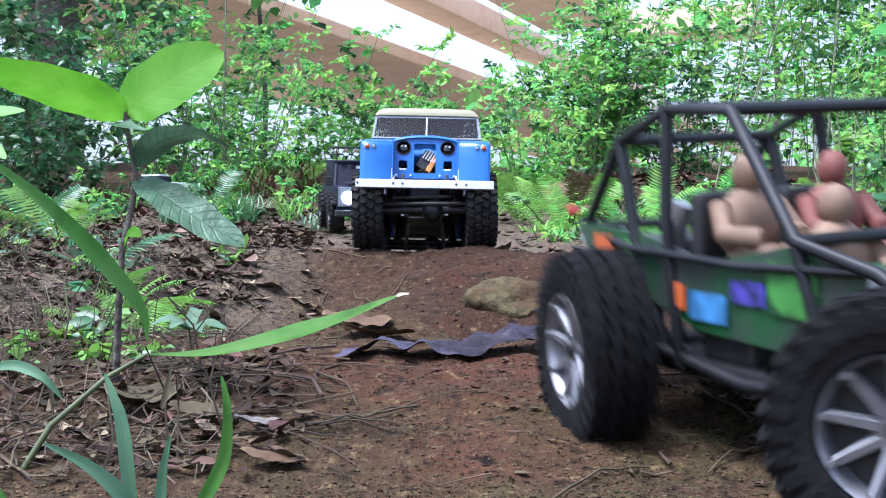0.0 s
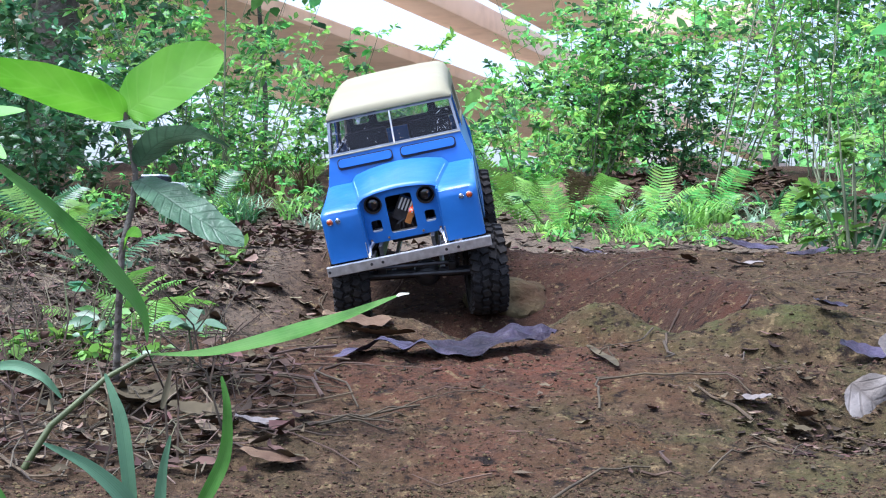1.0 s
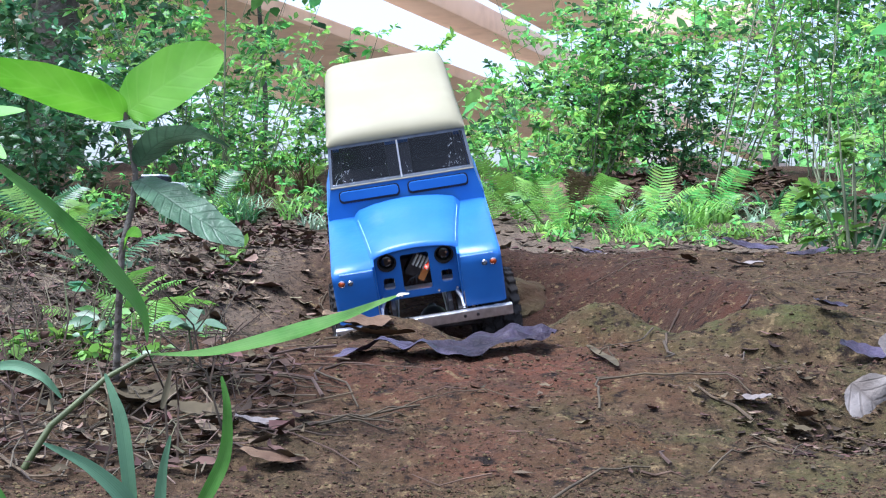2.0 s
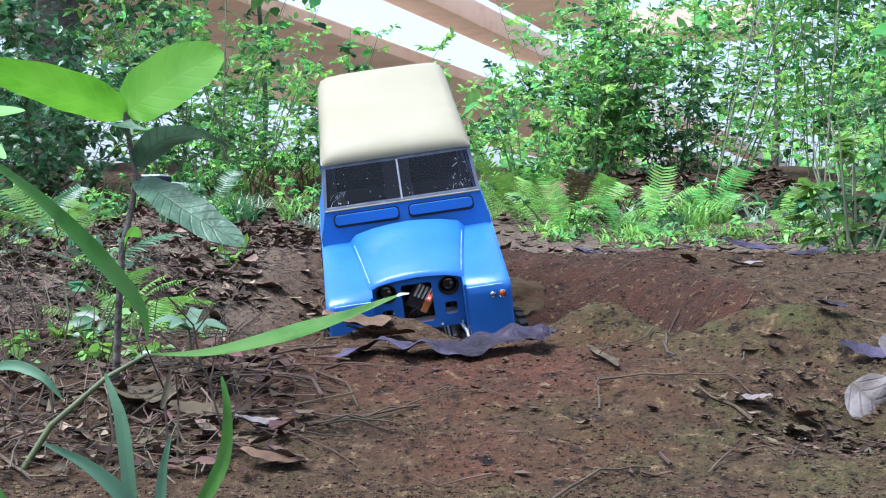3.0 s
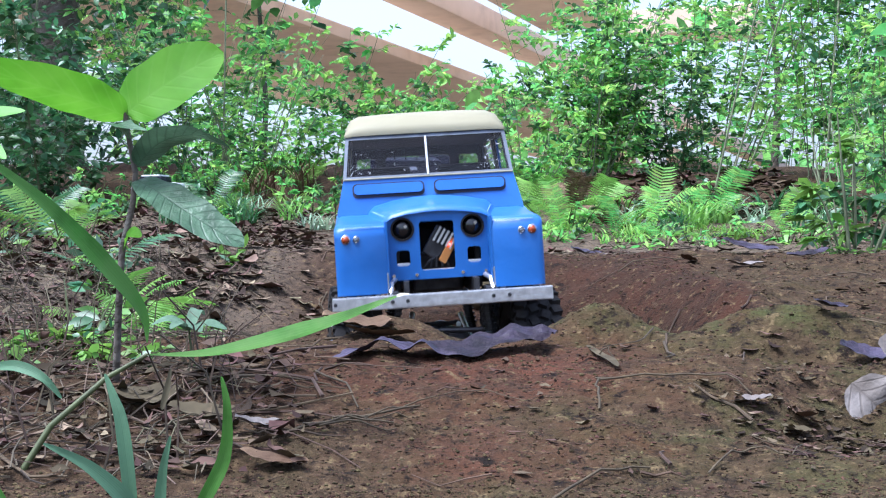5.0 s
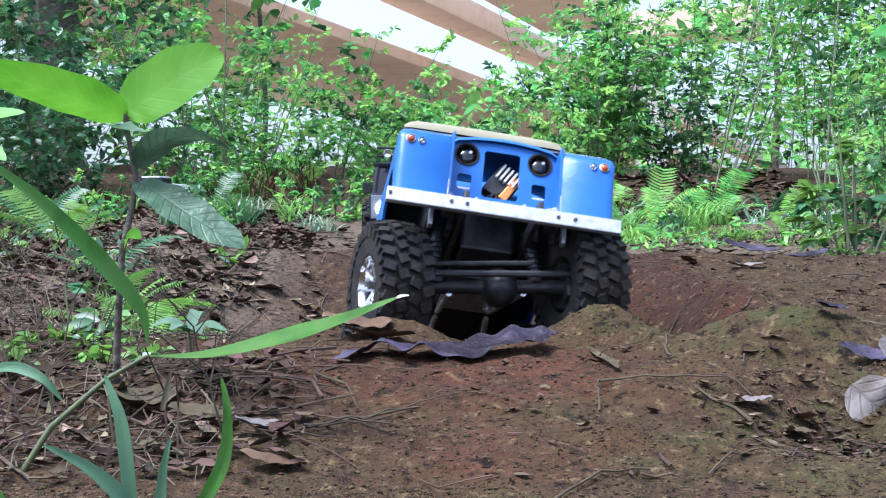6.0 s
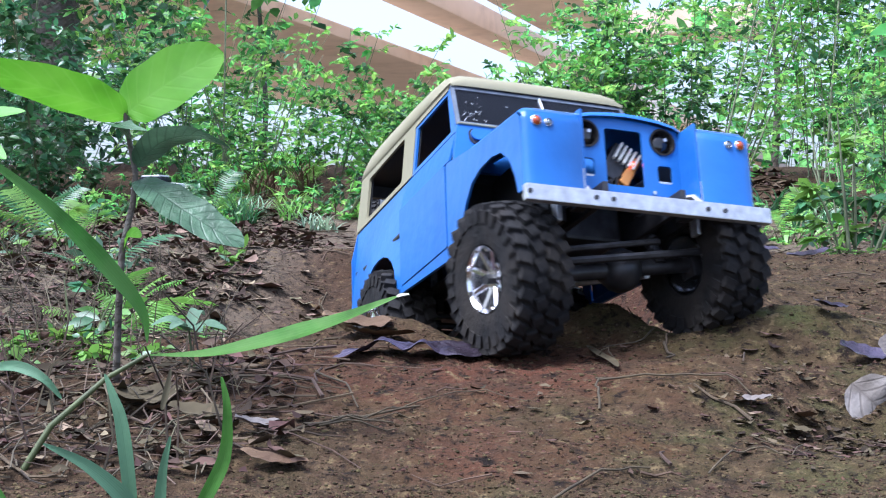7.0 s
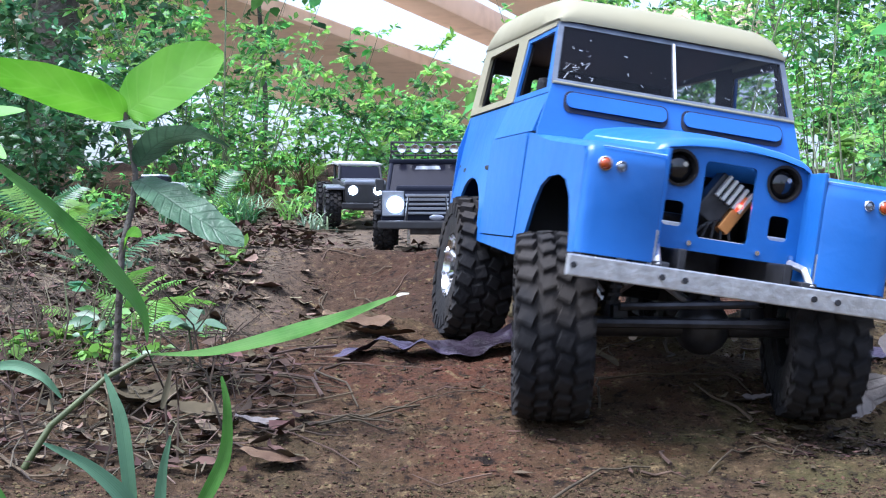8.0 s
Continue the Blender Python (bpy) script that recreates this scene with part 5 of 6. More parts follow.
for i_, (x_, y_, t_) in enumerate(((1.05, 4.9, 0.38), (0.98, 4.8, 0.30), (1.35, 4.7, 0.10), (1.62, 4.9, 0.20), (1.75, 4.4, -0.05), (1.20, 5.3, 0.45), (-0.83, 5.0, 0.02))):
    s_ = thing("sapling", "thin leaning grey-brown sapling stem", "sapling", "saplings")
    stalk("stem", [(x_, y_, ground(x_, y_) - 0.02), (x_ + t_ * 0.3, y_, 0.75), (x_ + t_ * 0.75, y_, 1.3), (x_ + t_ * 1.1, y_ + 0.1, 1.75)], 0.0042, SHRUB_STEM, s_, 0.5)

# the woods go on round the clearing: unseen shrub copies added for reflections
shrubs_ = [o for o in scene.objects if o.name.startswith("shrub")]
for i_, (x_, y_) in enumerate(((-3.4, 3.2), (-3.9, 0.6), (-3.3, -2.4), (-0.6, -4.6), (2.2, -4.2), (4.0, -1.6), (4.3, 1.4), (3.4, 3.6), (-1.9, -4.0))):
    copy_thing(shrubs_[(0, 5, 6, 7)[i_ % 4]], pose(x_, y_, ground(x_, y_) - 0.02, 0, 0, 70 * i_))

# distant woods: one broken belt of foliage behind everything
def far_woods():
    rnd = random.Random(9)
    pl = []
    for _ in range(2600):
        x = rnd.uniform(-11, 11)
        y = rnd.uniform(13, 18)
        top = 1.5 + 0.6 * math.sin(x * 0.9) + 0.6 * math.sin(x * 2.3 + 1) + (1.6 if x < -3 else 0) + (0.8 if x > 3 else 0)
        if -2.6 < x < 1.0:
            top *= 0.6
        z = 0.3 + (top + 0.3) * rnd.random() ** 0.8
        pl.append(((x, y, z), (rnd.uniform(-1, 1), rnd.uniform(-1, 1), rnd.uniform(-0.8, 0.4)), rnd.uniform(0.14, 0.34), rnd.uniform(-0.9, 0.9)))
    ob = leaves_mesh("far_woods", pl, LEAF, None)
    tagged(ob, "distant belt of light green woodland foliage", "woods", kind="stuff")


far_woods()

# ---------------------------------------------------------------- viaduct overhead, far behind the shrubs
CONCRETE = material("viaduct_concrete", (0.66, 0.50, 0.37), 0.85, vary=0.12, scale=2, second=(0.72, 0.56, 0.43), second_scale=0.5)
CONCRETE_PALE = material("pale_concrete", (0.72, 0.68, 0.62), 0.85, vary=0.08, scale=2)


def viaduct():
    v = thing("viaduct", "beige concrete road viaduct on piers", "bridge")
    v.matrix_basis = pose(0, 0, CAM_Z, 0, 0, -20.9)
    def beam(name, u0, u1, z0, z1, mat, y0=12, y1=140):
        bm = bmesh.new()
        box(bm, (u0 + u1) / 2, (y0 + y1) / 2, (z0 + z1) / 2, u1 - u0, y1 - y0, z1 - z0, 0.04)
        part(name, bm, mat, v)
    beam("girder", -21.0, -13.4, 5.0, 5.33, CONCRETE)
    beam("girder", -12.9, -11.9, 6.05, 6.70, CONCRETE)
    beam("girder", -10.95, -8.6, 6.30, 6.9, CONCRETE, 30, 37)
    for u, y in ((-7.75, 36.5), (-17, 60)):
        bm = bmesh.new()
        rod(bm, (u, y, -2), (u, y, 6.4), 0.42, None, 24)
        part("pier", bm, CONCRETE_PALE, v, smooth=60)
    bm = bmesh.new()
    box(bm, -6.6, 36.5, 6.15, 3.6, 2.0, 0.7, 0.05)
    part("crosshead", bm, CONCRETE, v)


viaduct()

# ---------------------------------------------------------------- litter on the soil
def scatter_litter():
    rnd = random.Random(21)
    verts, faces = [], []
    def dead(x, y, size, lift):
        """One dry leaf: uneven outline, curled along and across, a little twisted."""
        yaw, curl, roll_up, twist = rnd.uniform(0, 6.28), rnd.uniform(-1.0, 1.2), rnd.uniform(-0.6, 1.6), rnd.uniform(-0.9, 0.9)
        m = Euler((rnd.gauss(0, lift), rnd.gauss(0, lift), yaw)).to_matrix()
        z = ground(x, y) + size * 0.05 + (0.004 if lift > 0.3 else 0.001)
        k = len(verts)
        slim = rnd.uniform(0.45, 1.1)
        for u, w in ((0.0, 0.03), (0.25, 0.20), (0.5, 0.26), (0.75, 0.19), (1.0, 0.02)):
            for side in (-1, 0, 1):
                v = side * w * slim * rnd.uniform(0.7, 1.25)
                a = twist * (u - 0.5)
                h = curl * (u - 0.5) ** 2 + roll_up * v * v * 2.5
                q = m @ (Vector((u - 0.5 + rnd.uniform(-0.03, 0.03), v * math.cos(a) - h * math.sin(a), v * math.sin(a) + h * math.cos(a))) * size)
                verts.append((x + q.x, y + q.y, z + abs(q.z) * 0.8))
        faces.extend((k + 3 * r + c, k + 3 * r + c + 1, k + 3 * r + c + 4, k + 3 * r + c + 3) for r in range(4) for c in range(2))
    for _ in range(2600):
        y = rnd.uniform(0.72, 4.2) ** 1.0
        x = rnd.uniform(-0.36, -0.10) * y
        if x > -0.26 and 1.0 < y < 2.0:
            continue
        dead(x, y, rnd.uniform(0.010, 0.024) * (0.6 + 0.5 * y), 0.4)
    for _ in range(900):
        y = rnd.uniform(2.1, 4.6)
        dead(rnd.uniform(-0.2, 0.42) * y, y, rnd.uniform(0.02, 0.055), 0.16)
    for _ in range(420):
        dead(rnd.uniform(0.55, 1.3), rnd.uniform(4.1, 5.3), rnd.uniform(0.04, 0.085), 0.35)
    for _ in range(90):
        y = rnd.uniform(0.72, 2.0)
        dead(rnd.uniform(0.20, 0.36) * y, y, rnd.uniform(0.008, 0.020), 0.10)
    for _ in range(1500):
        dead(rnd.uniform(-2.6, 2.6), rnd.uniform(-1.6, 0.5), rnd.uniform(0.012, 0.05), 0.16)
    for _ in range(1300):
        y = rnd.uniform(0.3, 4.8)
        dead(rnd.choice((-1, 1)) * rnd.uniform(0.37 * y, 0.37 * y + 1.6), y, rnd.uniform(0.012, 0.05), 0.16)
    for _ in range(110):
        dead(rnd.gauss(0.235, 0.035), rnd.gauss(0.845, 0.03), rnd.uniform(0.004, 0.013), 0.18)
    for _ in range(55):
        y = rnd.uniform(0.78, 0.95)
        dead(rnd.uniform(0.235, 0.34) * y, y, rnd.uniform(0.006, 0.015), 0.10)
    for _ in range(50):
        y = rnd.uniform(0.7, 1.15)
        dead(rnd.uniform(-0.1, 0.3) * y, y, rnd.uniform(0.006, 0.016), 0.2)
    ob = sheet("leaf_litter", verts, faces, DEAD)
    tagged(ob, "dry brown dead leaves scattered over soil", "leaf litter", kind="stuff")
    verts, faces = [], []
    for _ in range(1000):
        y = rnd.uniform(1.6, 4.4)
        dead(rnd.uniform(-0.34, -0.09) * y, y, rnd.uniform(0.018, 0.050), 0.2)
    for _ in range(30):
        dead(rnd.gauss(0.235, 0.035), rnd.gauss(0.85, 0.03), rnd.uniform(0.004, 0.011), 0.15)
    for _ in range(240):
        y = rnd.uniform(0.75, 1.9)
        dead(rnd.uniform(-0.36, -0.16) * y, y, rnd.uniform(0.010, 0.026), 0.3)
    for _ in range(330):
        y = rnd.uniform(2.1, 3.6)
        dead(rnd.uniform(0.08, 0.38) * y, y, rnd.uniform(0.012, 0.035), 0.2)
    ob = sheet("pale_leaf_litter", verts, faces, PALE_LITTER)
    tagged(ob, "bleached tan dead leaves lying over darker ones", "leaf litter", kind="stuff")
    # twigs
    bm = bmesh.new()
    def twig(x, y, length, r):
        a = rnd.uniform(0, 6.28)
        pts = []
        for k in range(4):
            px, py = x + math.cos(a) * length * k / 3, y + math.sin(a) * length * k / 3
            a += rnd.uniform(-0.3, 0.3)
            pts.append((px, py, ground(px, py) + r * 1.2 + rnd.uniform(0, 0.004)))
        tube(bm, pts, r, 5, 0.5)
    for _ in range(520):
        y = rnd.uniform(0.72, 3.6)
        twig(rnd.uniform(-0.36, -0.08) * y, y, rnd.uniform(0.03, 0.14), rnd.uniform(0.0005, 0.0014))
    for _ in range(110):
        y = rnd.uniform(0.72, 3.6)
        twig(rnd.uniform(-0.08, 0.36) * y, y, rnd.uniform(0.02, 0.08), rnd.uniform(0.0005, 0.0013))
    ob = part("dry_twigs", bm, TWIG)
    tagged(ob, "thin dry twigs scattered over soil", "twigs", kind="stuff")
    # crumbs of soil
    verts, faces = [], []
    octa = ((1, 0, 0), (-1, 0, 0), (0, 1, 0), (0, -1, 0), (0, 0, 1), (0, 0, -1))
    of = ((0, 2, 4), (2, 1, 4), (1, 3, 4), (3, 0, 4), (2, 0, 5), (1, 2, 5), (3, 1, 5), (0, 3, 5))
    for _ in range(30000):
        y = 0.68 + 1.7 * rnd.random() ** 1.5
        x = rnd.uniform(-0.36, 0.36) * y
        r = rnd.uniform(0.0003, 0.0009) * (2.0 if rnd.random() < 0.06 else 1) * (0.8 + 0.3 * y)
        z = ground(x, y)
        k = len(verts)
        for p in octa:
            j = rnd.uniform(0.6, 1.3) * r
            verts.append((x + p[0] * j, y + p[1] * j, z + p[2] * j * 0.8 + r * 0.2))
        faces.extend(tuple(i + k for i in f) for f in of)
    # larger clods, flattened and half sunk
    clod = bmesh.new()
    bmesh.ops.create_icosphere(clod, subdivisions=1, radius=1.0)
    cv, cf = [tuple(v.co) for v in clod.verts], [tuple(v.index for v in f.verts) for f in clod.faces]
    clod.free()
    for _ in range(7500):
        y = 0.68 + 1.6 * rnd.random() ** 1.4
        x = rnd.uniform(-0.36, 0.36) * y
        r = rnd.uniform(0.0006, 0.0017) * (0.6 + 0.5 * y)
        z, a, flat = ground(x, y), rnd.uniform(0, 6.28), rnd.uniform(0.35, 0.8)
        k = len(verts)
        for p in cv:
            j = r * rnd.uniform(0.65, 1.25)
            verts.append((x + j * (p[0] * math.cos(a) - p[1] * math.sin(a)) * 1.3, y + j * (p[0] * math.sin(a) + p[1] * math.cos(a)), z + j * p[2] * flat))
        faces.extend(tuple(i + k for i in f) for f in cf)
    ob = sheet("soil_crumbs", verts, faces, CRUMB, smooth=False)
    tagged(ob, "small crumbs of reddish brown soil", "soil crumbs", kind="stuff")


scatter_litter()


def straw_and_herbs():
    """Dry stalks and small round-leaved herbs among the litter."""
    rnd = random.Random(33)
    bm = bmesh.new()
    for _ in range(170):
        y = rnd.uniform(0.72, 1.9)
        x = rnd.uniform(-0.36, -0.15) * y
        h = rnd.uniform(0.02, 0.07)
        a = rnd.uniform(0, 6.28)
        z = ground(x, y)
        tube(bm, [(x, y, z - 0.003), (x + 0.2 * h * math.cos(a), y, z + h * 0.6), (x + 0.7 * h * math.cos(a), y + 0.3 * h * math.sin(a), z + h)], rnd.uniform(0.0004, 0.0010), 4, 0.5)
    for _ in range(2600):
        y = rnd.uniform(0.72, 3.6)
        x = rnd.uniform(-0.36, -0.15 + 0.03 * max(0.0, y - 2)) * y
        if rnd.random() < 0.16:
            x = rnd.uniform(0.10, 0.36) * y
            if y < 2.0:
                continue
        l, a, k = rnd.uniform(0.015, 0.055) * (0.6 + 0.35 * y), rnd.uniform(0, 6.28), rnd.uniform(-0.8, 0.8)
        pts = []
        for i in range(4):
            pts.append((x, y, ground(x, y) + 0.002 + rnd.uniform(0, 0.007)))
            x, y, a = x + math.cos(a) * l / 3, y + math.sin(a) * l / 3, a + k / 3
        tube(bm, pts, rnd.uniform(0.0003, 0.0008) * (0.7 + 0.4 * y), 4, 0.5)
    ob = part("dry_grass", bm, STRAW)
    tagged(ob, "thin dry grass stalks among dead leaves", "dry grass", kind="stuff")
    for i in range(16):
        y = rnd.uniform(0.92, 1.45)
        x = rnd.uniform(-0.33, -0.19) * y
        bush("herb", "tiny round-leaved green herb on soil", "plant", x, y, rnd.uniform(0.022, 0.05), 0.022, 4, 22, 0.012, (FERN_GREEN, LEAF_DEEP), 1300 + i, 1.5, group="herbs by the track", stem_mat=STEM, thick=0.0009)
    for i in range(16):
        x, y = rnd.uniform(-0.36, -0.215), rnd.uniform(0.98, 1.10)
        bush("herb", "tiny round-leaved green herb on soil", "plant", x, y, rnd.uniform(0.025, 0.045), 0.026, 5, 30, 0.013, (FERN_GREEN, FERN_GREEN), 1500 + i, 1.3, group="herbs by the track", stem_mat=STEM, thick=0.0009)
    bush("herb", "tiny green herb in the gap between two mounds", "plant", 0.2, 1.14, 0.016, 0.008, 4, 14, 0.006, (FERN_GREEN, LEAF_DEEP), 1600, 1.2, group="herbs by the track", stem_mat=STEM, thick=0.0005)
    for i in range(7):
        y = rnd.uniform(1.5, 2.3)
        x = rnd.uniform(-0.33, -0.16) * y
        bush("herb", "small green herb among dead leaves", "plant", x, y, rnd.uniform(0.05, 0.09), 0.05, 5, 36, 0.022, (FERN_GREEN, LEAF_SILVER), 1400 + i, 1.0, group="herbs by the track", stem_mat=STEM, thick=0.0015)


straw_and_herbs()


def bent(pts, rnd):
    """A crooked line over the soil through the given places."""
    out = []
    for (x, y, z), (x2, y2, z2) in zip(pts, pts[1:]):
        for k in range(3):
            t = k / 3
            px, py = x + (x2 - x) * t + rnd.uniform(-0.0015, 0.0015), y + (y2 - y) * t + rnd.uniform(-0.002, 0.002)
            out.append((px, py, ground(px, py) + (z + (z2 - z) * t) * 0.5 + rnd.uniform(0, 0.0015)))
    x, y, z = pts[-1]
    return out + [(x, y, ground(x, y) + z * 0.5)]


def single_litter():
    """Leaves and twigs that can be told apart."""
    rnd = random.Random(77)
    # the large curled purplish leaf on the near lip of the pit
    verts, faces = [], []
    nu, nv = 60, 10
    for i in range(nu + 1):
        u = i / nu
        cx, cy = -0.076 + 0.162 * u, 0.985 + 0.050 * u
        w = 0.021 * math.sin(math.pi * (0.10 + 0.86 * u)) ** 0.6 * (1 + 0.12 * math.sin(u * 23)) + 0.003
        arches = 0.0085 * math.exp(-((u - 0.20) / 0.085) ** 2) + 0.0095 * math.exp(-((u - 0.40) / 0.075) ** 2) + 0.004 * math.exp(-((u - 0.80) / 0.05) ** 2)
        for j in range(nv + 1):
            v = j / nv - 0.5
            x = cx + 0.010 * v
            y = cy + 2 * w * v
            raised = 0.010 * smooth(0.42, 0.60, u) * (1 - 0.5 * smooth(0.75, 1.0, u)) * (v + 0.5)
            wave = arches * (1 - 0.35 * (v + 0.5)) + raised + 0.0012 * math.sin(u * 40 + 5 * v) + 0.001 * math.sin(v * 14 + u * 9)
            verts.append((x, y, ground(cx, cy) * 0.6 + ground(x, y) * 0.4 + 0.0035 + wave + 0.006 * smooth(0.6, 1.0, u)))
    for i in range(nu):
        for j in range(nv):
            a = i * (nv + 1) + j
            faces.append((a, a + 1, a + nv + 2, a + nv + 1))
    tagged(sheet("dead_leaf", verts, faces, PURPLE_LEAF), "large crumpled purplish-grey dead leaf on red soil", "leaf", "large dead leaves")
    # pale dry leaves
    for x, y, size, w, rx, ry, rz, m in ((0.312, 0.985, 0.040, 0.024, 22, 12, 10, PURPLE_LEAF), (0.330, 0.960, 0.050, 0.030, 30, -15, 50, DEAD_GREY), (0.305, 1.045, 0.035, 0.020, 12, 8, 30, PURPLE_LEAF), (0.435, 1.88, 0.080, 0.036, 12, 10, -15, PURPLE_LEAF), (0.51, 1.85, 0.065, 0.030, 8, -8, 10, PURPLE_LEAF), (0.40, 1.75, 0.06, 0.022, 4, 4, 15, DEAD_GREY), (0.335, 1.80, 0.05, 0.02, 4, 10, 60, TAN_LEAF), (0.245, 2.25, 0.07, 0.04, 14, 8, 30, PURPLE_LEAF), (0.30, 2.28, 0.06, 0.03, 8, 8, -30, PALE_DRY), (0.20, 2.3, 0.05, 0.03, 8, 8, 80, DEAD_GREY), (0.225, 0.845, 0.024, 0.014, 10, 8, 30, DEAD), (0.205, 0.865, 0.020, 0.012, 10, -8, -30, DEAD_GREY), (0.235, 0.865, 0.022, 0.014, 12, 10, 120, TAN_LEAF),
                                         (-0.050, 1.055, 0.06, 0.026, 8, -4, 165, TAN_LEAF), (-0.070, 1.075, 0.06, 0.04, 10, 8, 20, TAN_LEAF), (-0.094, 0.735, 0.040, 0.015, 6, 8, -10, TAN_LEAF), (-0.112, 0.80, 0.034, 0.016, 10, 10, 40, DEAD_GREY), (-0.150, 0.83, 0.045, 0.022, 14, 6, 15, DEAD), (-0.20, 0.86, 0.07, 0.035, 10, 10, 50, DEAD), (-0.17, 1.65, 0.075, 0.03, 5, -12, 25, DEAD_GREY), (-0.165, 1.58, 0.05, 0.025, 5, 8, 0, DEAD_GREY)):
        pts = []
        t = Euler([radians(a) for a in (rx, ry, rz)]).to_matrix()
        z = ground(x, y)
        for k in range(5):
            u = k / 4 - 0.5
            q = t @ Vector((u * size, 0, 0.35 * size * (u * u)))
            pts.append((x + q.x, y + q.y, max(z + 0.004 + q.z + abs(math.sin(radians(rx))) * w * 0.42, ground(x + q.x, y + q.y) + 0.003)))
        ob = ribbon("dead_leaf", pts, w, m, None, 0.5, 0.25, t @ Vector((0, 0, 1)), ribs=0.5, pointed=False)
        tagged(ob, "dry curled dead leaf lying on soil", "leaf", "large dead leaves")
    big = ribbon("dead_leaf", [(0.281, 0.912, 0.058), (0.293, 0.905, 0.046), (0.309, 0.908, 0.031), (0.325, 0.902, 0.018), (0.333, 0.908, 0.010)], 0.056, PALE_VEINED, None, 0.5, 0.22, (0.25, -0.9, 0.35), n=30, ribs=0.6)
    tagged(big, "pale grey dry leaf propped up on soil", "leaf", "large dead leaves")
    for pts, r in (([(0.0995, 0.852, 0.003), (0.102, 0.872, 0.016), (0.1038, 0.892, 0.010), (0.116, 0.904, 0.004)], 0.0030), ([(0.1038, 0.892, 0.006), (0.1515, 0.898, 0.005), (0.1923, 0.892, 0.006), (0.2043, 0.878, 0.004)], 0.0026), ([(0.1505, 0.75, 0.003), (0.1686, 0.782, 0.008), (0.1843, 0.792, 0.006), (0.2032, 0.774, 0.005), (0.2201, 0.812, 0.010)], 0.0022), ([(0.0544, 0.686, 0.003), (0.0863, 0.726, 0.006), (0.117, 0.75, 0.004)], 0.0030),
                   ([(-0.085, 0.80, 0.004), (-0.05, 0.83, 0.006), (-0.015, 0.86, 0.004)], 0.0036), ([(-0.095, 0.78, 0.004), (-0.06, 0.81, 0.008), (-0.03, 0.815, 0.004)], 0.0030), ([(-0.09, 0.93, 0.004), (-0.065, 0.90, 0.006), (-0.055, 0.86, 0.004)], 0.0030), ([(-0.10, 0.775, 0.003), (-0.07, 0.80, 0.010), (-0.035, 0.845, 0.006), (-0.005, 0.87, 0.003)], 0.0026), ([(-0.075, 0.80, 0.004), (-0.05, 0.795, 0.008), (-0.028, 0.80, 0.004)], 0.0024), ([(-0.068, 0.83, 0.004), (-0.045, 0.82, 0.010), (-0.022, 0.835, 0.004)], 0.0020), ([(0.0, 0.87, 0.003), (0.03, 0.875, 0.004), (0.055, 0.86, 0.003)], 0.0013),
                   ([(0.23, 1.75, 0.004), (0.30, 1.80, 0.010), (0.38, 1.85, 0.006)], 0.003), ([(-0.55, 3.2, 0.02), (-0.38, 3.25, 0.03), (-0.22, 3.3, 0.02)], 0.008), ([(0.115, 0.99, 0.004), (0.122, 0.985, 0.018), (0.128, 0.975, 0.003)], 0.0022), ([(0.19, 0.815, 0.003), (0.21, 0.80, 0.006), (0.215, 0.78, 0.003)], 0.0012)):
        bm = bmesh.new()
        tube(bm, bent(pts, rnd), r * 0.30, 7, 0.6)
        ob = part("twig", bm, TWIG, None, smooth=60)
        tagged(ob, "dry bent brown twig lying on soil", "twig", "twigs")
    slip = ribbon("dead_leaf", [(x, y, ground(x, y) + 0.0035) for x, y in ((0.112, 1.030), (0.117, 0.99), (0.120, 0.95), (0.121, 0.918))], 0.007, DEAD, None, 0.5, 0.2, (0, 0, 1), pointed=False)
    tagged(slip, "narrow rust-brown dead leaf lying on soil", "leaf", "large dead leaves")
    # half-buried rocks
    for i, (x, y, a, b, c, lift) in enumerate(((0.094, 1.80, 0.066, 0.080, 0.040, -0.021), (-0.115, 1.75, 0.05, 0.04, 0.02, -0.008))):
        bm = bmesh.new()
        bmesh.ops.create_icosphere(bm, subdivisions=4, radius=1.0)
        for v in bm.verts:
            n = 1 + 0.28 * noise.noise(v.co * 1.3 + Vector((i * 7.1, 0, 0))) + 0.08 * noise.noise(v.co * 5 + Vector((i, 3, 0))) + 0.03 * noise.noise(v.co * 14)
            v.co = Vector((v.co.x * a * n, v.co.y * b * n, v.co.z * c * n))
        ob = part("rock", bm, ROCK, None, smooth=60)
        ob.matrix_basis = pose(x, y, ground(x, y) + lift, 0, 0, 25 * i)
        tagged(ob, "half-buried mossy brown rock in the soil", "rock", "rocks in the track")


single_litter()
# ---------------------------------------------------------------- other radio-controlled cars
GREEN = material("green_paint", (0.012, 0.062, 0.018), 0.4, vary=0.4, scale=40, second=(0.045, 0.046, 0.050), second_scale=16, coat=0.2)
TYRE_BLACK = material("soft_black_rubber", (0.0095, 0.0092, 0.010), 0.85, vary=0.4, scale=60, bump=0.3, spec=0.12)
CAGE = material("dark_cage_tube", (0.011, 0.0115, 0.014), 0.5, 0.0, vary=0.3, spec=0.3)
STICKER_ORANGE = material("orange_sticker", (0.45, 0.10, 0.025), 0.5, vary=0.3)
STICKER_BLUE = material("light_blue_sticker", (0.07, 0.24, 0.52), 0.5, vary=0.3, second=(0.03, 0.10, 0.22), second_scale=60)
STICKER_VIOLET = material("violet_sticker", (0.06, 0.05, 0.30), 0.5, vary=0.3, second=(0.02, 0.02, 0.08), second_scale=60)
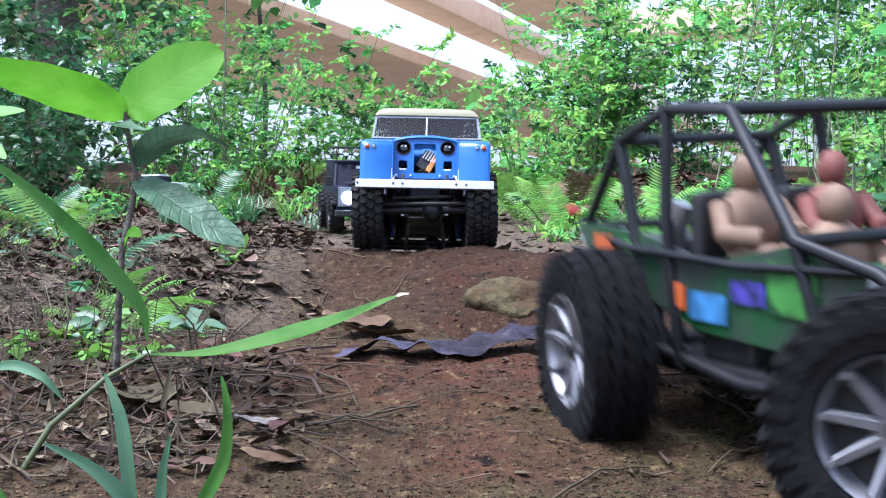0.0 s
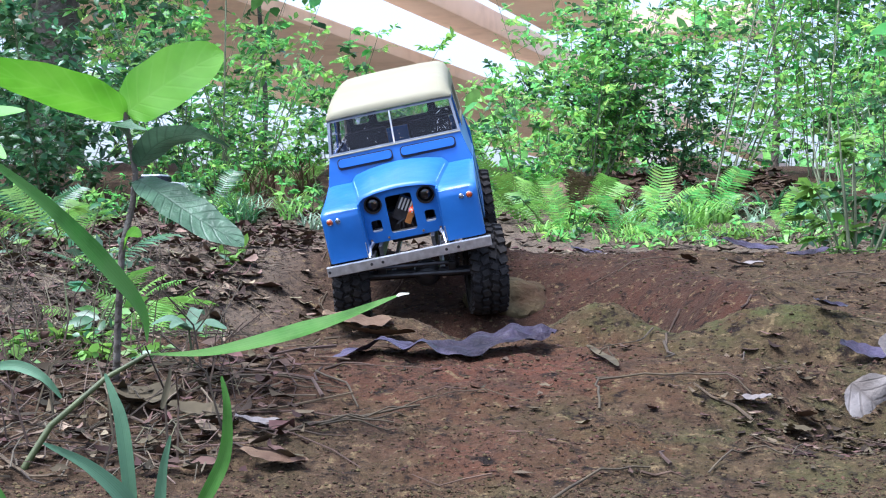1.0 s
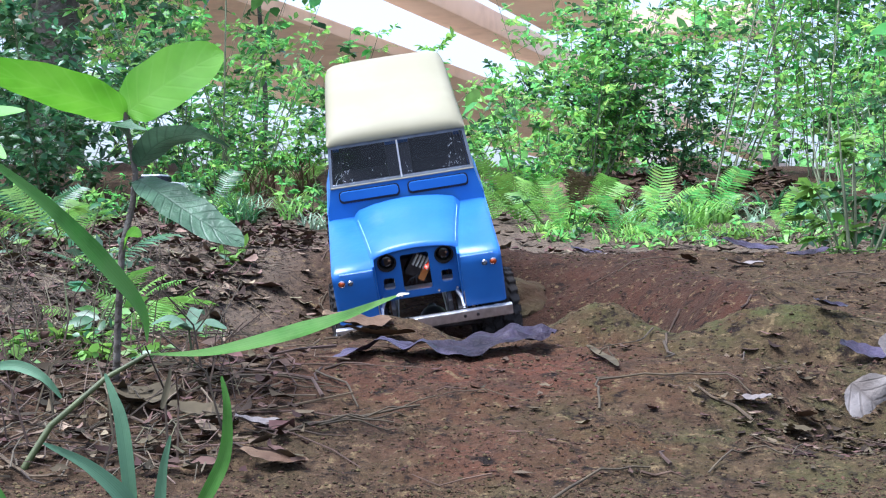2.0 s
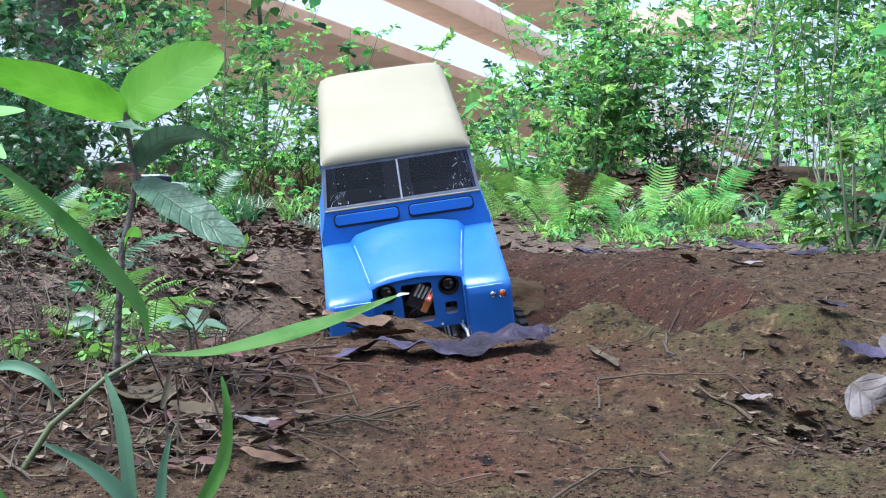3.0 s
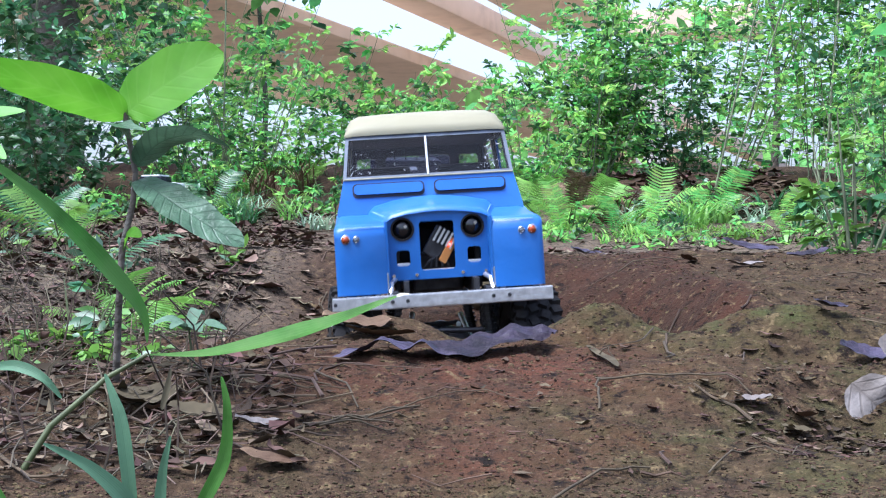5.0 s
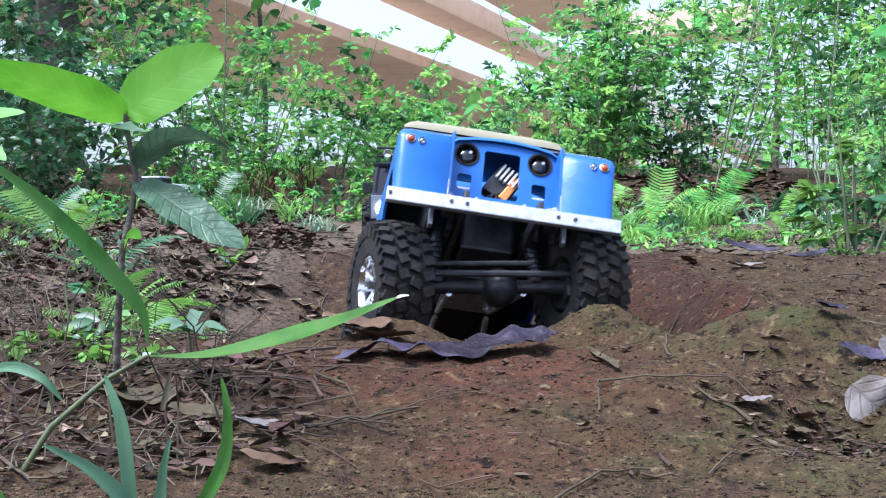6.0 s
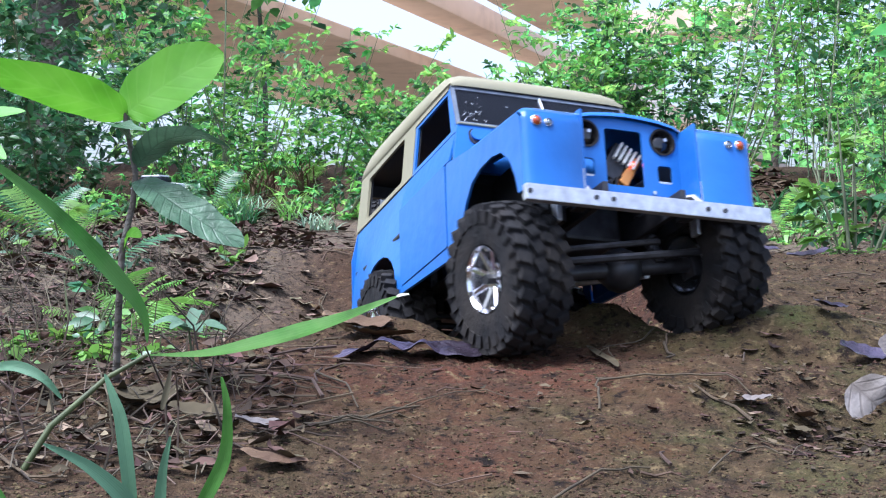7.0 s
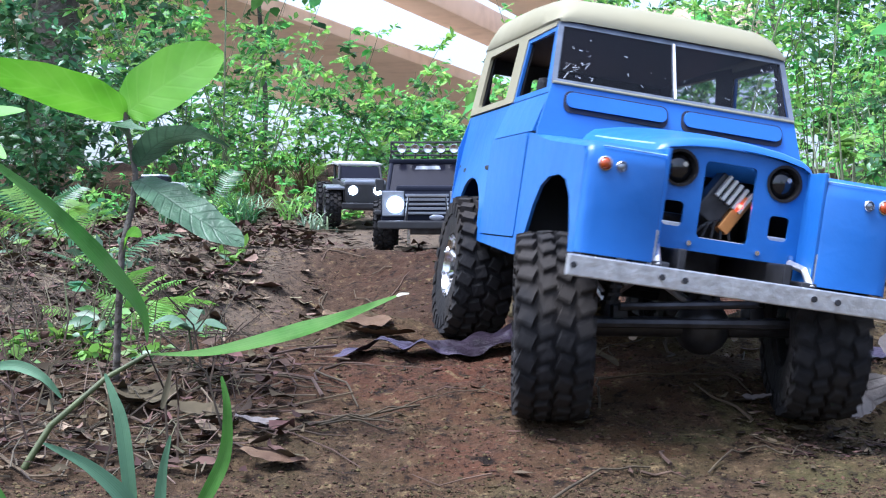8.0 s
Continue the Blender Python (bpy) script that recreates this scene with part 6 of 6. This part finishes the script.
STICKER_GREEN = material("bright_green_sticker", (0.05, 0.19, 0.035), 0.5, vary=0.4, second=(0.012, 0.05, 0.015), second_scale=50)
LENS_RED = material("red_lens", (0.55, 0.02, 0.03), 0.2, coat=0.4)
DOLL_TAN = material("tan_doll", (0.20, 0.125, 0.08), 0.7, vary=0.3, scale=40)
DOLL_RED = material("red_doll", (0.17, 0.055, 0.042), 0.7, vary=0.3, scale=40)
GREY_PAINT = material("dark_grey_paint", (0.012, 0.014, 0.026), 0.5, vary=0.12, scale=20, spec=0.16)
SILVER_PAINT = material("silver_paint", (0.27, 0.29, 0.33), 0.3, 0.5, vary=0.1)
WHITE_PAINT = material("white_paint", (0.72, 0.73, 0.74), 0.35, vary=0.06)
PALE_TOP = material("pale_canvas", (0.34, 0.34, 0.33), 0.8, vary=0.15)
PINK_TRIM = material("red_trim", (0.55, 0.20, 0.17), 0.45)
GREY_RIM = material("grey_rim", (0.24, 0.24, 0.26), 0.4, 0.7, vary=0.3)
SMOKED = material("smoked_glass", (0.012, 0.012, 0.02), 0.15, vary=0.1, spec=0.25)
HEADLIGHT_ON = glow("lit_headlight", (0.80, 0.90, 1.0), 9)


def seated_doll(name, label, mat):
    bm = bmesh.new()
    ball(bm, 0, 0, 0.060, 0.0102, 0.9, 1, 1.15, 14)
    ball(bm, 0, 0, 0.030, 0.019, 1.15, 0.75, 1.2, 14)
    for s in (-1, 1):
        tube(bm, [(s * 0.020, 0, 0.042), (s * 0.026, -0.010, 0.026), (s * 0.014, -0.030, 0.024)], 0.0065, 8)
        tube(bm, [(s * 0.010, -0.004, 0.008), (s * 0.012, -0.036, 0.014), (s * 0.012, -0.044, -0.010)], 0.0085, 8)
    ob = part(name, bm, mat, None, smooth=70)
    return tagged(ob, label, "doll", "dolls in the buggy")


def cage_z(z):
    return z if z < 0.06 else 0.06 + (z - 0.06) * 0.83


def build_buggy():
    """Front towards -y, origin on the soil under the front axle."""
    b = thing("model_buggy", "green radio-controlled rock buggy with open tube cage", "toy buggy")
    bars = (((-0.055, -0.02, 0.085), (-0.066, 0.05, 0.135), (-0.066, 0.11, 0.150), (-0.060, 0.17, 0.235), (-0.058, 0.235, 0.238), (-0.060, 0.285, 0.215), (-0.056, 0.335, 0.145)),
            ((-0.066, 0.05, 0.135), (-0.066, 0.16, 0.130), (-0.066, 0.27, 0.135), (-0.056, 0.335, 0.145)),
            ((-0.060, 0.075, 0.055), (-0.062, 0.16, 0.050), (-0.060, 0.25, 0.060), (-0.052, 0.33, 0.105)),
            ((-0.058, 0.235, 0.238), (-0.064, 0.23, 0.16), (-0.062, 0.22, 0.052)), ((-0.066, 0.11, 0.150), (-0.062, 0.085, 0.055)), ((-0.060, 0.285, 0.215), (-0.062, 0.265, 0.135), (-0.058, 0.24, 0.056)), ((-0.055, -0.02, 0.085), (-0.060, 0.075, 0.055)))
    for s in (1, -1):
        for line in bars:
            bm = bmesh.new()
            tube(bm, [(s * -x, y, cage_z(z)) for x, y, z in line], 0.0040 if line[-1][2] != 0.145 or len(line) > 5 else 0.0026, 8)
            part("cage_tube", bm, CAGE, b, smooth=60)
    for y, z, x in ((0.17, 0.235, 0.06), (0.235, 0.238, 0.058), (0.285, 0.215, 0.06), (0.335, 0.145, 0.056), (0.11, 0.150, 0.066), (-0.02, 0.085, 0.055)):
        bm = bmesh.new()
        rod(bm, (-x, y, cage_z(z)), (x, y, cage_z(z)), 0.0038, None, 8)
        part("cross_tube", bm, CAGE, b)
    for s in (-1, 1):
        side = [(0.075, 0.074), (0.20, 0.080), (0.25, 0.096), (0.318, 0.118), (0.334, 0.150), (0.262, 0.146), (0.19, 0.130), (0.12, 0.146), (0.06, 0.138)]
        p = part("side_panel", plate(side, (), 0.002, lambda y, z, w, s=s: (s * (0.0625 - w), y, cage_z(z))), GREEN, b, "green side panel with stickers")
        for y0, z0, y1, z1, m in ((0.212, 0.094, 0.226, 0.112, STICKER_ORANGE), (0.172, 0.088, 0.208, 0.108, STICKER_BLUE), (0.138, 0.104, 0.168, 0.120, STICKER_VIOLET), (0.290, 0.126, 0.312, 0.142, STICKER_ORANGE), (0.262, 0.108, 0.276, 0.140, STICKER_GREEN), (0.095, 0.100, 0.135, 0.136, STICKER_GREEN)):
            part("sticker", plate([(y0, z0), (y1, z0), (y1, z1), (y0, z1)], (), 0.0008, lambda y, z, w, s=s: (s * (0.0635 + w), y, cage_z(z))), m, p)
    part("bonnet", plate([(-0.05, -0.02), (0.05, -0.02), (0.062, 0.10), (-0.062, 0.10)], (), 0.003, lambda x, y, w: (x, y, 0.082 + w + (y + 0.02) * 0.30)), GREEN, b, "green painted bonnet")
    bm = bmesh.new()
    box(bm, 0, 0.16, 0.052, 0.115, 0.20, 0.012, 0.003)
    box(bm, 0, 0.30, 0.10, 0.09, 0.05, 0.05, 0.006)
    part("floor_pan", bm, BLACK, b)
    bm = bmesh.new()
    box(bm, 0, 0.13, 0.042, 0.05, 0.17, 0.010, 0.003)
    part("skid_plate", bm, ALU, b)
    bm = bmesh.new()
    box(bm, -0.040, 0.334, 0.124, 0.04, 0.005, 0.010, 0.001)
    part("rear_panel", bm, ALU, b)
    for s in (-1, 1):
        bm = bmesh.new()
        box(bm, s * 0.032, 0.214, 0.115, 0.045, 0.012, 0.085, 0.004)
        box(bm, s * 0.032, 0.185, 0.080, 0.045, 0.05, 0.044, 0.004)
        part("seat", bm, BLACK, b)
        bm = bmesh.new()
        ball(bm, s * 0.060, 0.345, 0.142, 0.0048, 1.2, 0.7, 0.7, 12)
        part("tail_lamp", bm, LENS_RED, b)
    for y in (0.0, 0.262):
        ax = new("axle")
        ax.parent = b
        bm = bmesh.new()
        rod(bm, (-0.09, y, 0.061), (0.09, y, 0.061), 0.007, None, 12)
        ball(bm, 0, y, 0.061, 0.019, seg=14)
        part("axle_tube", bm, DARK, ax, smooth=40)
        for s in (-1, 1):
            bm = bmesh.new()
            rod(bm, (s * 0.055, y, 0.065), (s * 0.050, y + (0.03 if y < 0.1 else -0.03), 0.15), 0.0065, None, 10)
            part("shock_absorber", bm, ALU, ax)
            bm = bmesh.new()
            rod(bm, (s * 0.040, y, 0.056), (s * 0.030, 0.10 if y < 0.1 else 0.17, 0.050), 0.0035, None, 8)
            part("link", bm, ALU, ax)
    wheels = []
    for y in (0.0, 0.262):
        for s in (-1, 1):
            w = make_wheel(b, "wheel", s, 0.0625, 0.042, 0.034, GREY_RIM, 9, 30, TYRE_BLACK)
            wheels.append((w, s, y))
    return b, wheels


BUGGY, BUGGY_WHEELS = build_buggy()
DOLLS = [(seated_doll("doll", "plain tan doll seated in the buggy", DOLL_TAN), pose(-0.032, 0.192, 0.108)), (seated_doll("doll", "plain red-brown doll seated in the buggy", DOLL_RED), pose(0.032, 0.192, 0.108)), (seated_doll("doll", "plain tan doll seated at the back", DOLL_TAN), pose(-0.03, 0.12, 0.092))]


def simple_wheels(t, places, radius, width):
    for s, x, y in places:
        make_wheel(t, "wheel", s, radius, width, radius * 0.5, DARK, 6, 20).matrix_basis = pose(x, y, radius)


def build_station_wagon():
    """Boxy grey off-roader with roof rack, front towards -y, origin on the soil under the front bumper."""
    d = thing("model_wagon", "dark grey boxy radio-controlled off-roader with roof rack", "toy truck")
    bm = bmesh.new()
    box(bm, 0, 0.215, 0.088, 0.176, 0.40, 0.060, 0.006)
    part("body", bm, GREY_PAINT, d, smooth=40)
    bm = bmesh.new()
    for s in (-1, 1):
        box(bm, s * 0.074, 0.30, 0.146, 0.010, 0.23, 0.060, 0.003)
        rod(bm, (s * 0.080, 0.135, 0.115), (s * 0.073, 0.175, 0.172), 0.005, None, 8)
    box(bm, 0, 0.30, 0.176, 0.158, 0.26, 0.010, 0.004)
    box(bm, 0, 0.412, 0.146, 0.156, 0.006, 0.060, 0.002)
    part("cabin", bm, GREY_PAINT, d, smooth=40)
    part("windscreen", plate([(-0.078, 0.118), (0.078, 0.118), (0.072, 0.171), (-0.072, 0.171)], (), 0.002, lambda x, z, w: (x, 0.135 + (z - 0.118) * 0.7 + w, z)), SMOKED, d, "dark smoked windscreen")
    # small silver emblem near the top of the windscreen
    part("sun_strip", plate([(-0.026, 0.160), (0.026, 0.160), (0.023, 0.167), (-0.023, 0.167)], (), 0.001, lambda x, z, w: (x, 0.1335 + (z - 0.118) * 0.7 + w, z)), SILVER_PAINT, d)
    bm = bmesh.new()
    box(bm, 0, 0.075, 0.120, 0.118, 0.12, 0.012, 0.004)
    part("bonnet", bm, GREY_PAINT, d)
    for s in (-1, 1):
        bm = bmesh.new()
        box(bm, s * 0.064, 0.013, 0.092, 0.042, 0.006, 0.048, 0.002)
        sur = part("headlight_surround", bm, SILVER_PAINT, d)
        bm = bmesh.new()
        lathe(bm, [(0.009, 0.0155), (0.006, 0.0145), (0.0045, 0.008), (0.004, 0.0004)], 20, "y")
        bmesh.ops.translate(bm, vec=(s * 0.060, 0, 0.090), verts=bm.verts[:])
        part("headlight", bm, HEADLIGHT_ON, sur, "lit white headlight", smooth=60)
        bm = bmesh.new()
        box(bm, s * 0.092, 0.075, 0.075, 0.016, 0.11, 0.010, 0.003)
        part("wheel_arch", bm, BLACK, d)
        bm = bmesh.new()
        box(bm, s * 0.096, 0.145, 0.128, 0.018, 0.006, 0.024, 0.002)
        part("mirror", bm, BLACK, d)
    for k in range(5):
        bm = bmesh.new()
        box(bm, 0, 0.011, 0.074 + k * 0.0085, 0.082, 0.004, 0.0045, 0.0006)
        part("grille_bar", bm, SILVER_PAINT, d)
    bm = bmesh.new()
    ball(bm, 0.018, -0.002, 0.066, 0.010, 1.4, 0.2, 0.55, 16)
    part("badge_plate", bm, SILVER_PAINT, d)
    bm = bmesh.new()
    box(bm, 0, 0.0, 0.052, 0.186, 0.018, 0.016, 0.003)
    part("bumper", bm, BLACK, d)
    bm = bmesh.new()
    tube(bm, [(-0.040, 0.0, 0.06), (-0.035, -0.006, 0.105), (0.035, -0.006, 0.105), (0.040, 0.0, 0.06)], 0.0028, 8)
    part("bull_bar", bm, BLACK, d)
    rack = new("roof_rack")
    rack.parent = d
    for z in (0.196, 0.214):
        bm = bmesh.new()
        tube(bm, [(-0.074, 0.41, z), (-0.074, 0.165, z), (0.074, 0.165, z), (0.074, 0.41, z), (-0.074, 0.41, z)], 0.0024, 6)
        part("rail", bm, BLACK, rack)
    for x in np.linspace(-0.074, 0.074, 7):
        bm = bmesh.new()
        rod(bm, (x, 0.165, 0.182), (x, 0.165, 0.214), 0.0016, None, 6)
        part("post", bm, BLACK, rack)
    for x in np.linspace(-0.052, 0.052, 5):
        bm = bmesh.new()
        lathe(bm, [(0.160, 0.0085), (0.152, 0.0095), (0.1505, 0.0085), (0.152, 0.0004)], 14, "y")
        bmesh.ops.translate(bm, vec=(x, 0, 0.201), verts=bm.verts[:])
        part("spot_lamp", bm, STEEL, rack, smooth=50)
    bm = bmesh.new()
    box(bm, 0, 0.22, 0.042, 0.07, 0.40, 0.018, 0.003)
    for y in (0.075, 0.345):
        rod(bm, (-0.08, y, 0.05), (0.08, y, 0.05), 0.007, None, 10)
    part("chassis", bm, DARK, d)
    for x in (-0.035, 0.03):
        bm = bmesh.new()
        box(bm, x, 0.02, 0.030, 0.006, 0.006, 0.028, 0.001)
        part("tow_hook", bm, STEEL, d)
    simple_wheels(d, [(s, s * 0.085, y) for s in (-1, 1) for y in (0.075, 0.345)], 0.050, 0.036)
    return d


def build_jeep():
    """Open-fronted silver jeep with black wheels."""
    j = thing("model_jeep", "silver radio-controlled jeep with lit round headlights", "toy jeep")
    bm = bmesh.new()
    box(bm, 0, 0.20, 0.095, 0.120, 0.34, 0.050, 0.006)
    part("body", bm, BLACK, j, smooth=40)
    bm = bmesh.new()
    box(bm, 0, 0.085, 0.124, 0.112, 0.12, 0.012, 0.005)
    part("bonnet", bm, SILVER_PAINT, j)
    bm = bmesh.new()
    box(bm, 0, 0.022, 0.095, 0.110, 0.010, 0.052, 0.003)
    part("grille", bm, BLACK, j)
    for s in (-1, 1):
        bm = bmesh.new()
        lathe(bm, [(0.018, 0.0125), (0.014, 0.0115), (0.0125, 0.006), (0.012, 0.0004)], 18, "y")
        bmesh.ops.translate(bm, vec=(s * 0.034, 0, 0.103), verts=bm.verts[:])
        part("headlight", bm, HEADLIGHT_ON, j, "lit white headlight", smooth=60)
        bm = bmesh.new()
        box(bm, s * 0.080, 0.085, 0.108, 0.050, 0.12, 0.008, 0.003)
        part("mudguard", bm, SILVER_PAINT, j)
        bm = bmesh.new()
        rod(bm, (s * 0.060, 0.150, 0.125), (s * 0.056, 0.170, 0.164), 0.004, None, 8)
        rod(bm, (s * 0.056, 0.31, 0.12), (s * 0.056, 0.31, 0.164), 0.004, None, 8)
        part("pillar", bm, BLACK, j)
    part("windscreen", plate([(-0.058, 0.126), (0.058, 0.126), (0.054, 0.162), (-0.054, 0.162)], (), 0.002, lambda x, z, w: (x, 0.152 + (z - 0.126) * 0.45 + w, z)), SMOKED, j)
    bm = bmesh.new()
    box(bm, 0, 0.25, 0.167, 0.126, 0.16, 0.008, 0.003)
    part("soft_top", bm, PALE_TOP, j, "pale soft top")
    bm = bmesh.new()
    box(bm, 0, 0.004, 0.062, 0.13, 0.014, 0.016, 0.003)
    part("bumper", bm, BLACK, j)
    bm = bmesh.new()
    box(bm, 0, 0.20, 0.060, 0.07, 0.36, 0.024, 0.003)
    for y in (0.07, 0.31):
        rod(bm, (-0.08, y, 0.055), (0.08, y, 0.055), 0.007, None, 10)
    part("chassis", bm, DARK, j)
    simple_wheels(j, [(s, s * 0.086, y) for s in (-1, 1) for y in (0.07, 0.31)], 0.056, 0.042)
    return j


def build_parked_car():
    c = thing("parked_model_car", "small white model car with red trim parked in undergrowth", "toy car")
    bm = bmesh.new()
    box(bm, 0, 0, 0.030, 0.17, 0.07, 0.026, 0.008)
    part("body", bm, WHITE_PAINT, c, smooth=50)
    bm = bmesh.new()
    box(bm, -0.01, 0, 0.053, 0.09, 0.060, 0.024, 0.008)
    part("cabin", bm, SMOKED, c, smooth=50)
    bm = bmesh.new()
    box(bm, -0.01, 0, 0.0665, 0.072, 0.056, 0.006, 0.002)
    part("roof", bm, WHITE_PAINT, c)
    bm = bmesh.new()
    box(bm, 0.02, -0.0360, 0.030, 0.12, 0.002, 0.008, 0.0006)
    part("stripe", bm, PINK_TRIM, c)
    for x in (-0.05, 0.05):
        for y in (-0.033, 0.033):
            bm = bmesh.new()
            lathe(bm, [(y - 0.007, 0.001), (y - 0.007, 0.014), (y - 0.005, 0.016), (y + 0.005, 0.016), (y + 0.007, 0.014), (y + 0.007, 0.001)], 18, "y")
            bmesh.ops.translate(bm, vec=(x, 0, 0.016), verts=bm.verts[:])
            part("wheel", bm, RUBBER, c, smooth=50)
    c.matrix_basis = pose(-0.935, 4.35, ground(-0.935, 4.35) + 0.064, 0, 0, -24)
    return c


WAGON, JEEP = build_station_wagon(), build_jeep()
build_parked_car()


def key_others():
    rows, spins = [], []
    for t, x, y, rx, rz in ((0, 0.296, 0.635, 8, 25), (0.1, 0.318, 0.575, 6, 23), (0.2, 0.340, 0.510, 4, 22), (0.3, 0.360, 0.445, 2, 21), (0.4, 0.378, 0.38, 1, 20), (0.5, 0.395, 0.31, 0, 18), (0.7, 0.43, 0.17, 0, 16), (1.0, 0.49, -0.03, 0, 15), (2.0, 0.66, -0.70, 0, 14), (3.0, 0.78, -1.2, 0, 14), (8.0, 0.78, -1.2, 0, 14)):
        m = pose(x, y, 0, 0, 0, rz)
        a, b = m @ Vector((0, 0, 0)), m @ Vector((0, 0.262, 0))
        za, zb = (ground(p.x, p.y) for p in (a, b))
        rows.append((t, pose(x, y, za - 0.004, math.degrees(math.atan2(zb - za, 0.262)) - 3, -4 if t < 0.4 else -1, rz)))
        spins.append((t, math.degrees(math.hypot(x - 0.285, y - 0.635) / 0.0625)))
    walk(BUGGY, rows)
    for ob, m in DOLLS:
        walk(ob, [(t, r @ m) for t, r in rows])
    fine = np.arange(0, 3.01, 0.1).tolist() + [8.0]
    for w, s, y in BUGGY_WHEELS:
        walk(w, [(float(t), pose(s * 0.098, y, 0.0615, 0, 0, (34 if y < 0.1 else -13)) @ pose(0, 0, 0, float(np.interp(t, [a for a, _ in spins], [b for _, b in spins])), 0, 0)) for t in fine])
    def on_soil(x, y, rz):
        return pose(x, y, ground(x, y + 0.07) + 0.002, math.degrees(math.atan2(ground(x, y + 0.34) - ground(x, y + 0.07), 0.27)), 0, rz)
    walk(WAGON, [(t, on_soil(x, y, r)) for t, x, y, r in ((0, -0.172, 3.25, 10), (0.4, -0.172, 3.23, 10), (1.5, -0.13, 3.12, 8), (4, -0.08, 2.85, 4), (6.5, -0.05, 2.62, 1), (7.4, -0.03, 2.50, 0), (8, -0.03, 2.50, 0))])
    walk(JEEP, [(t, on_soil(x, y, r)) for t, x, y, r in ((0, -0.05, 4.4, 0), (5.5, -0.02, 4.3, 0), (6.8, -0.06, 4.1, 10), (7.2, -0.160, 3.72, 12), (7.45, -0.190, 3.60, 10), (7.8, -0.208, 3.58, 10), (8, -0.208, 3.58, 10))])


def motions():
    """Everything that drives."""
    key_truck()
    key_others()


motions()
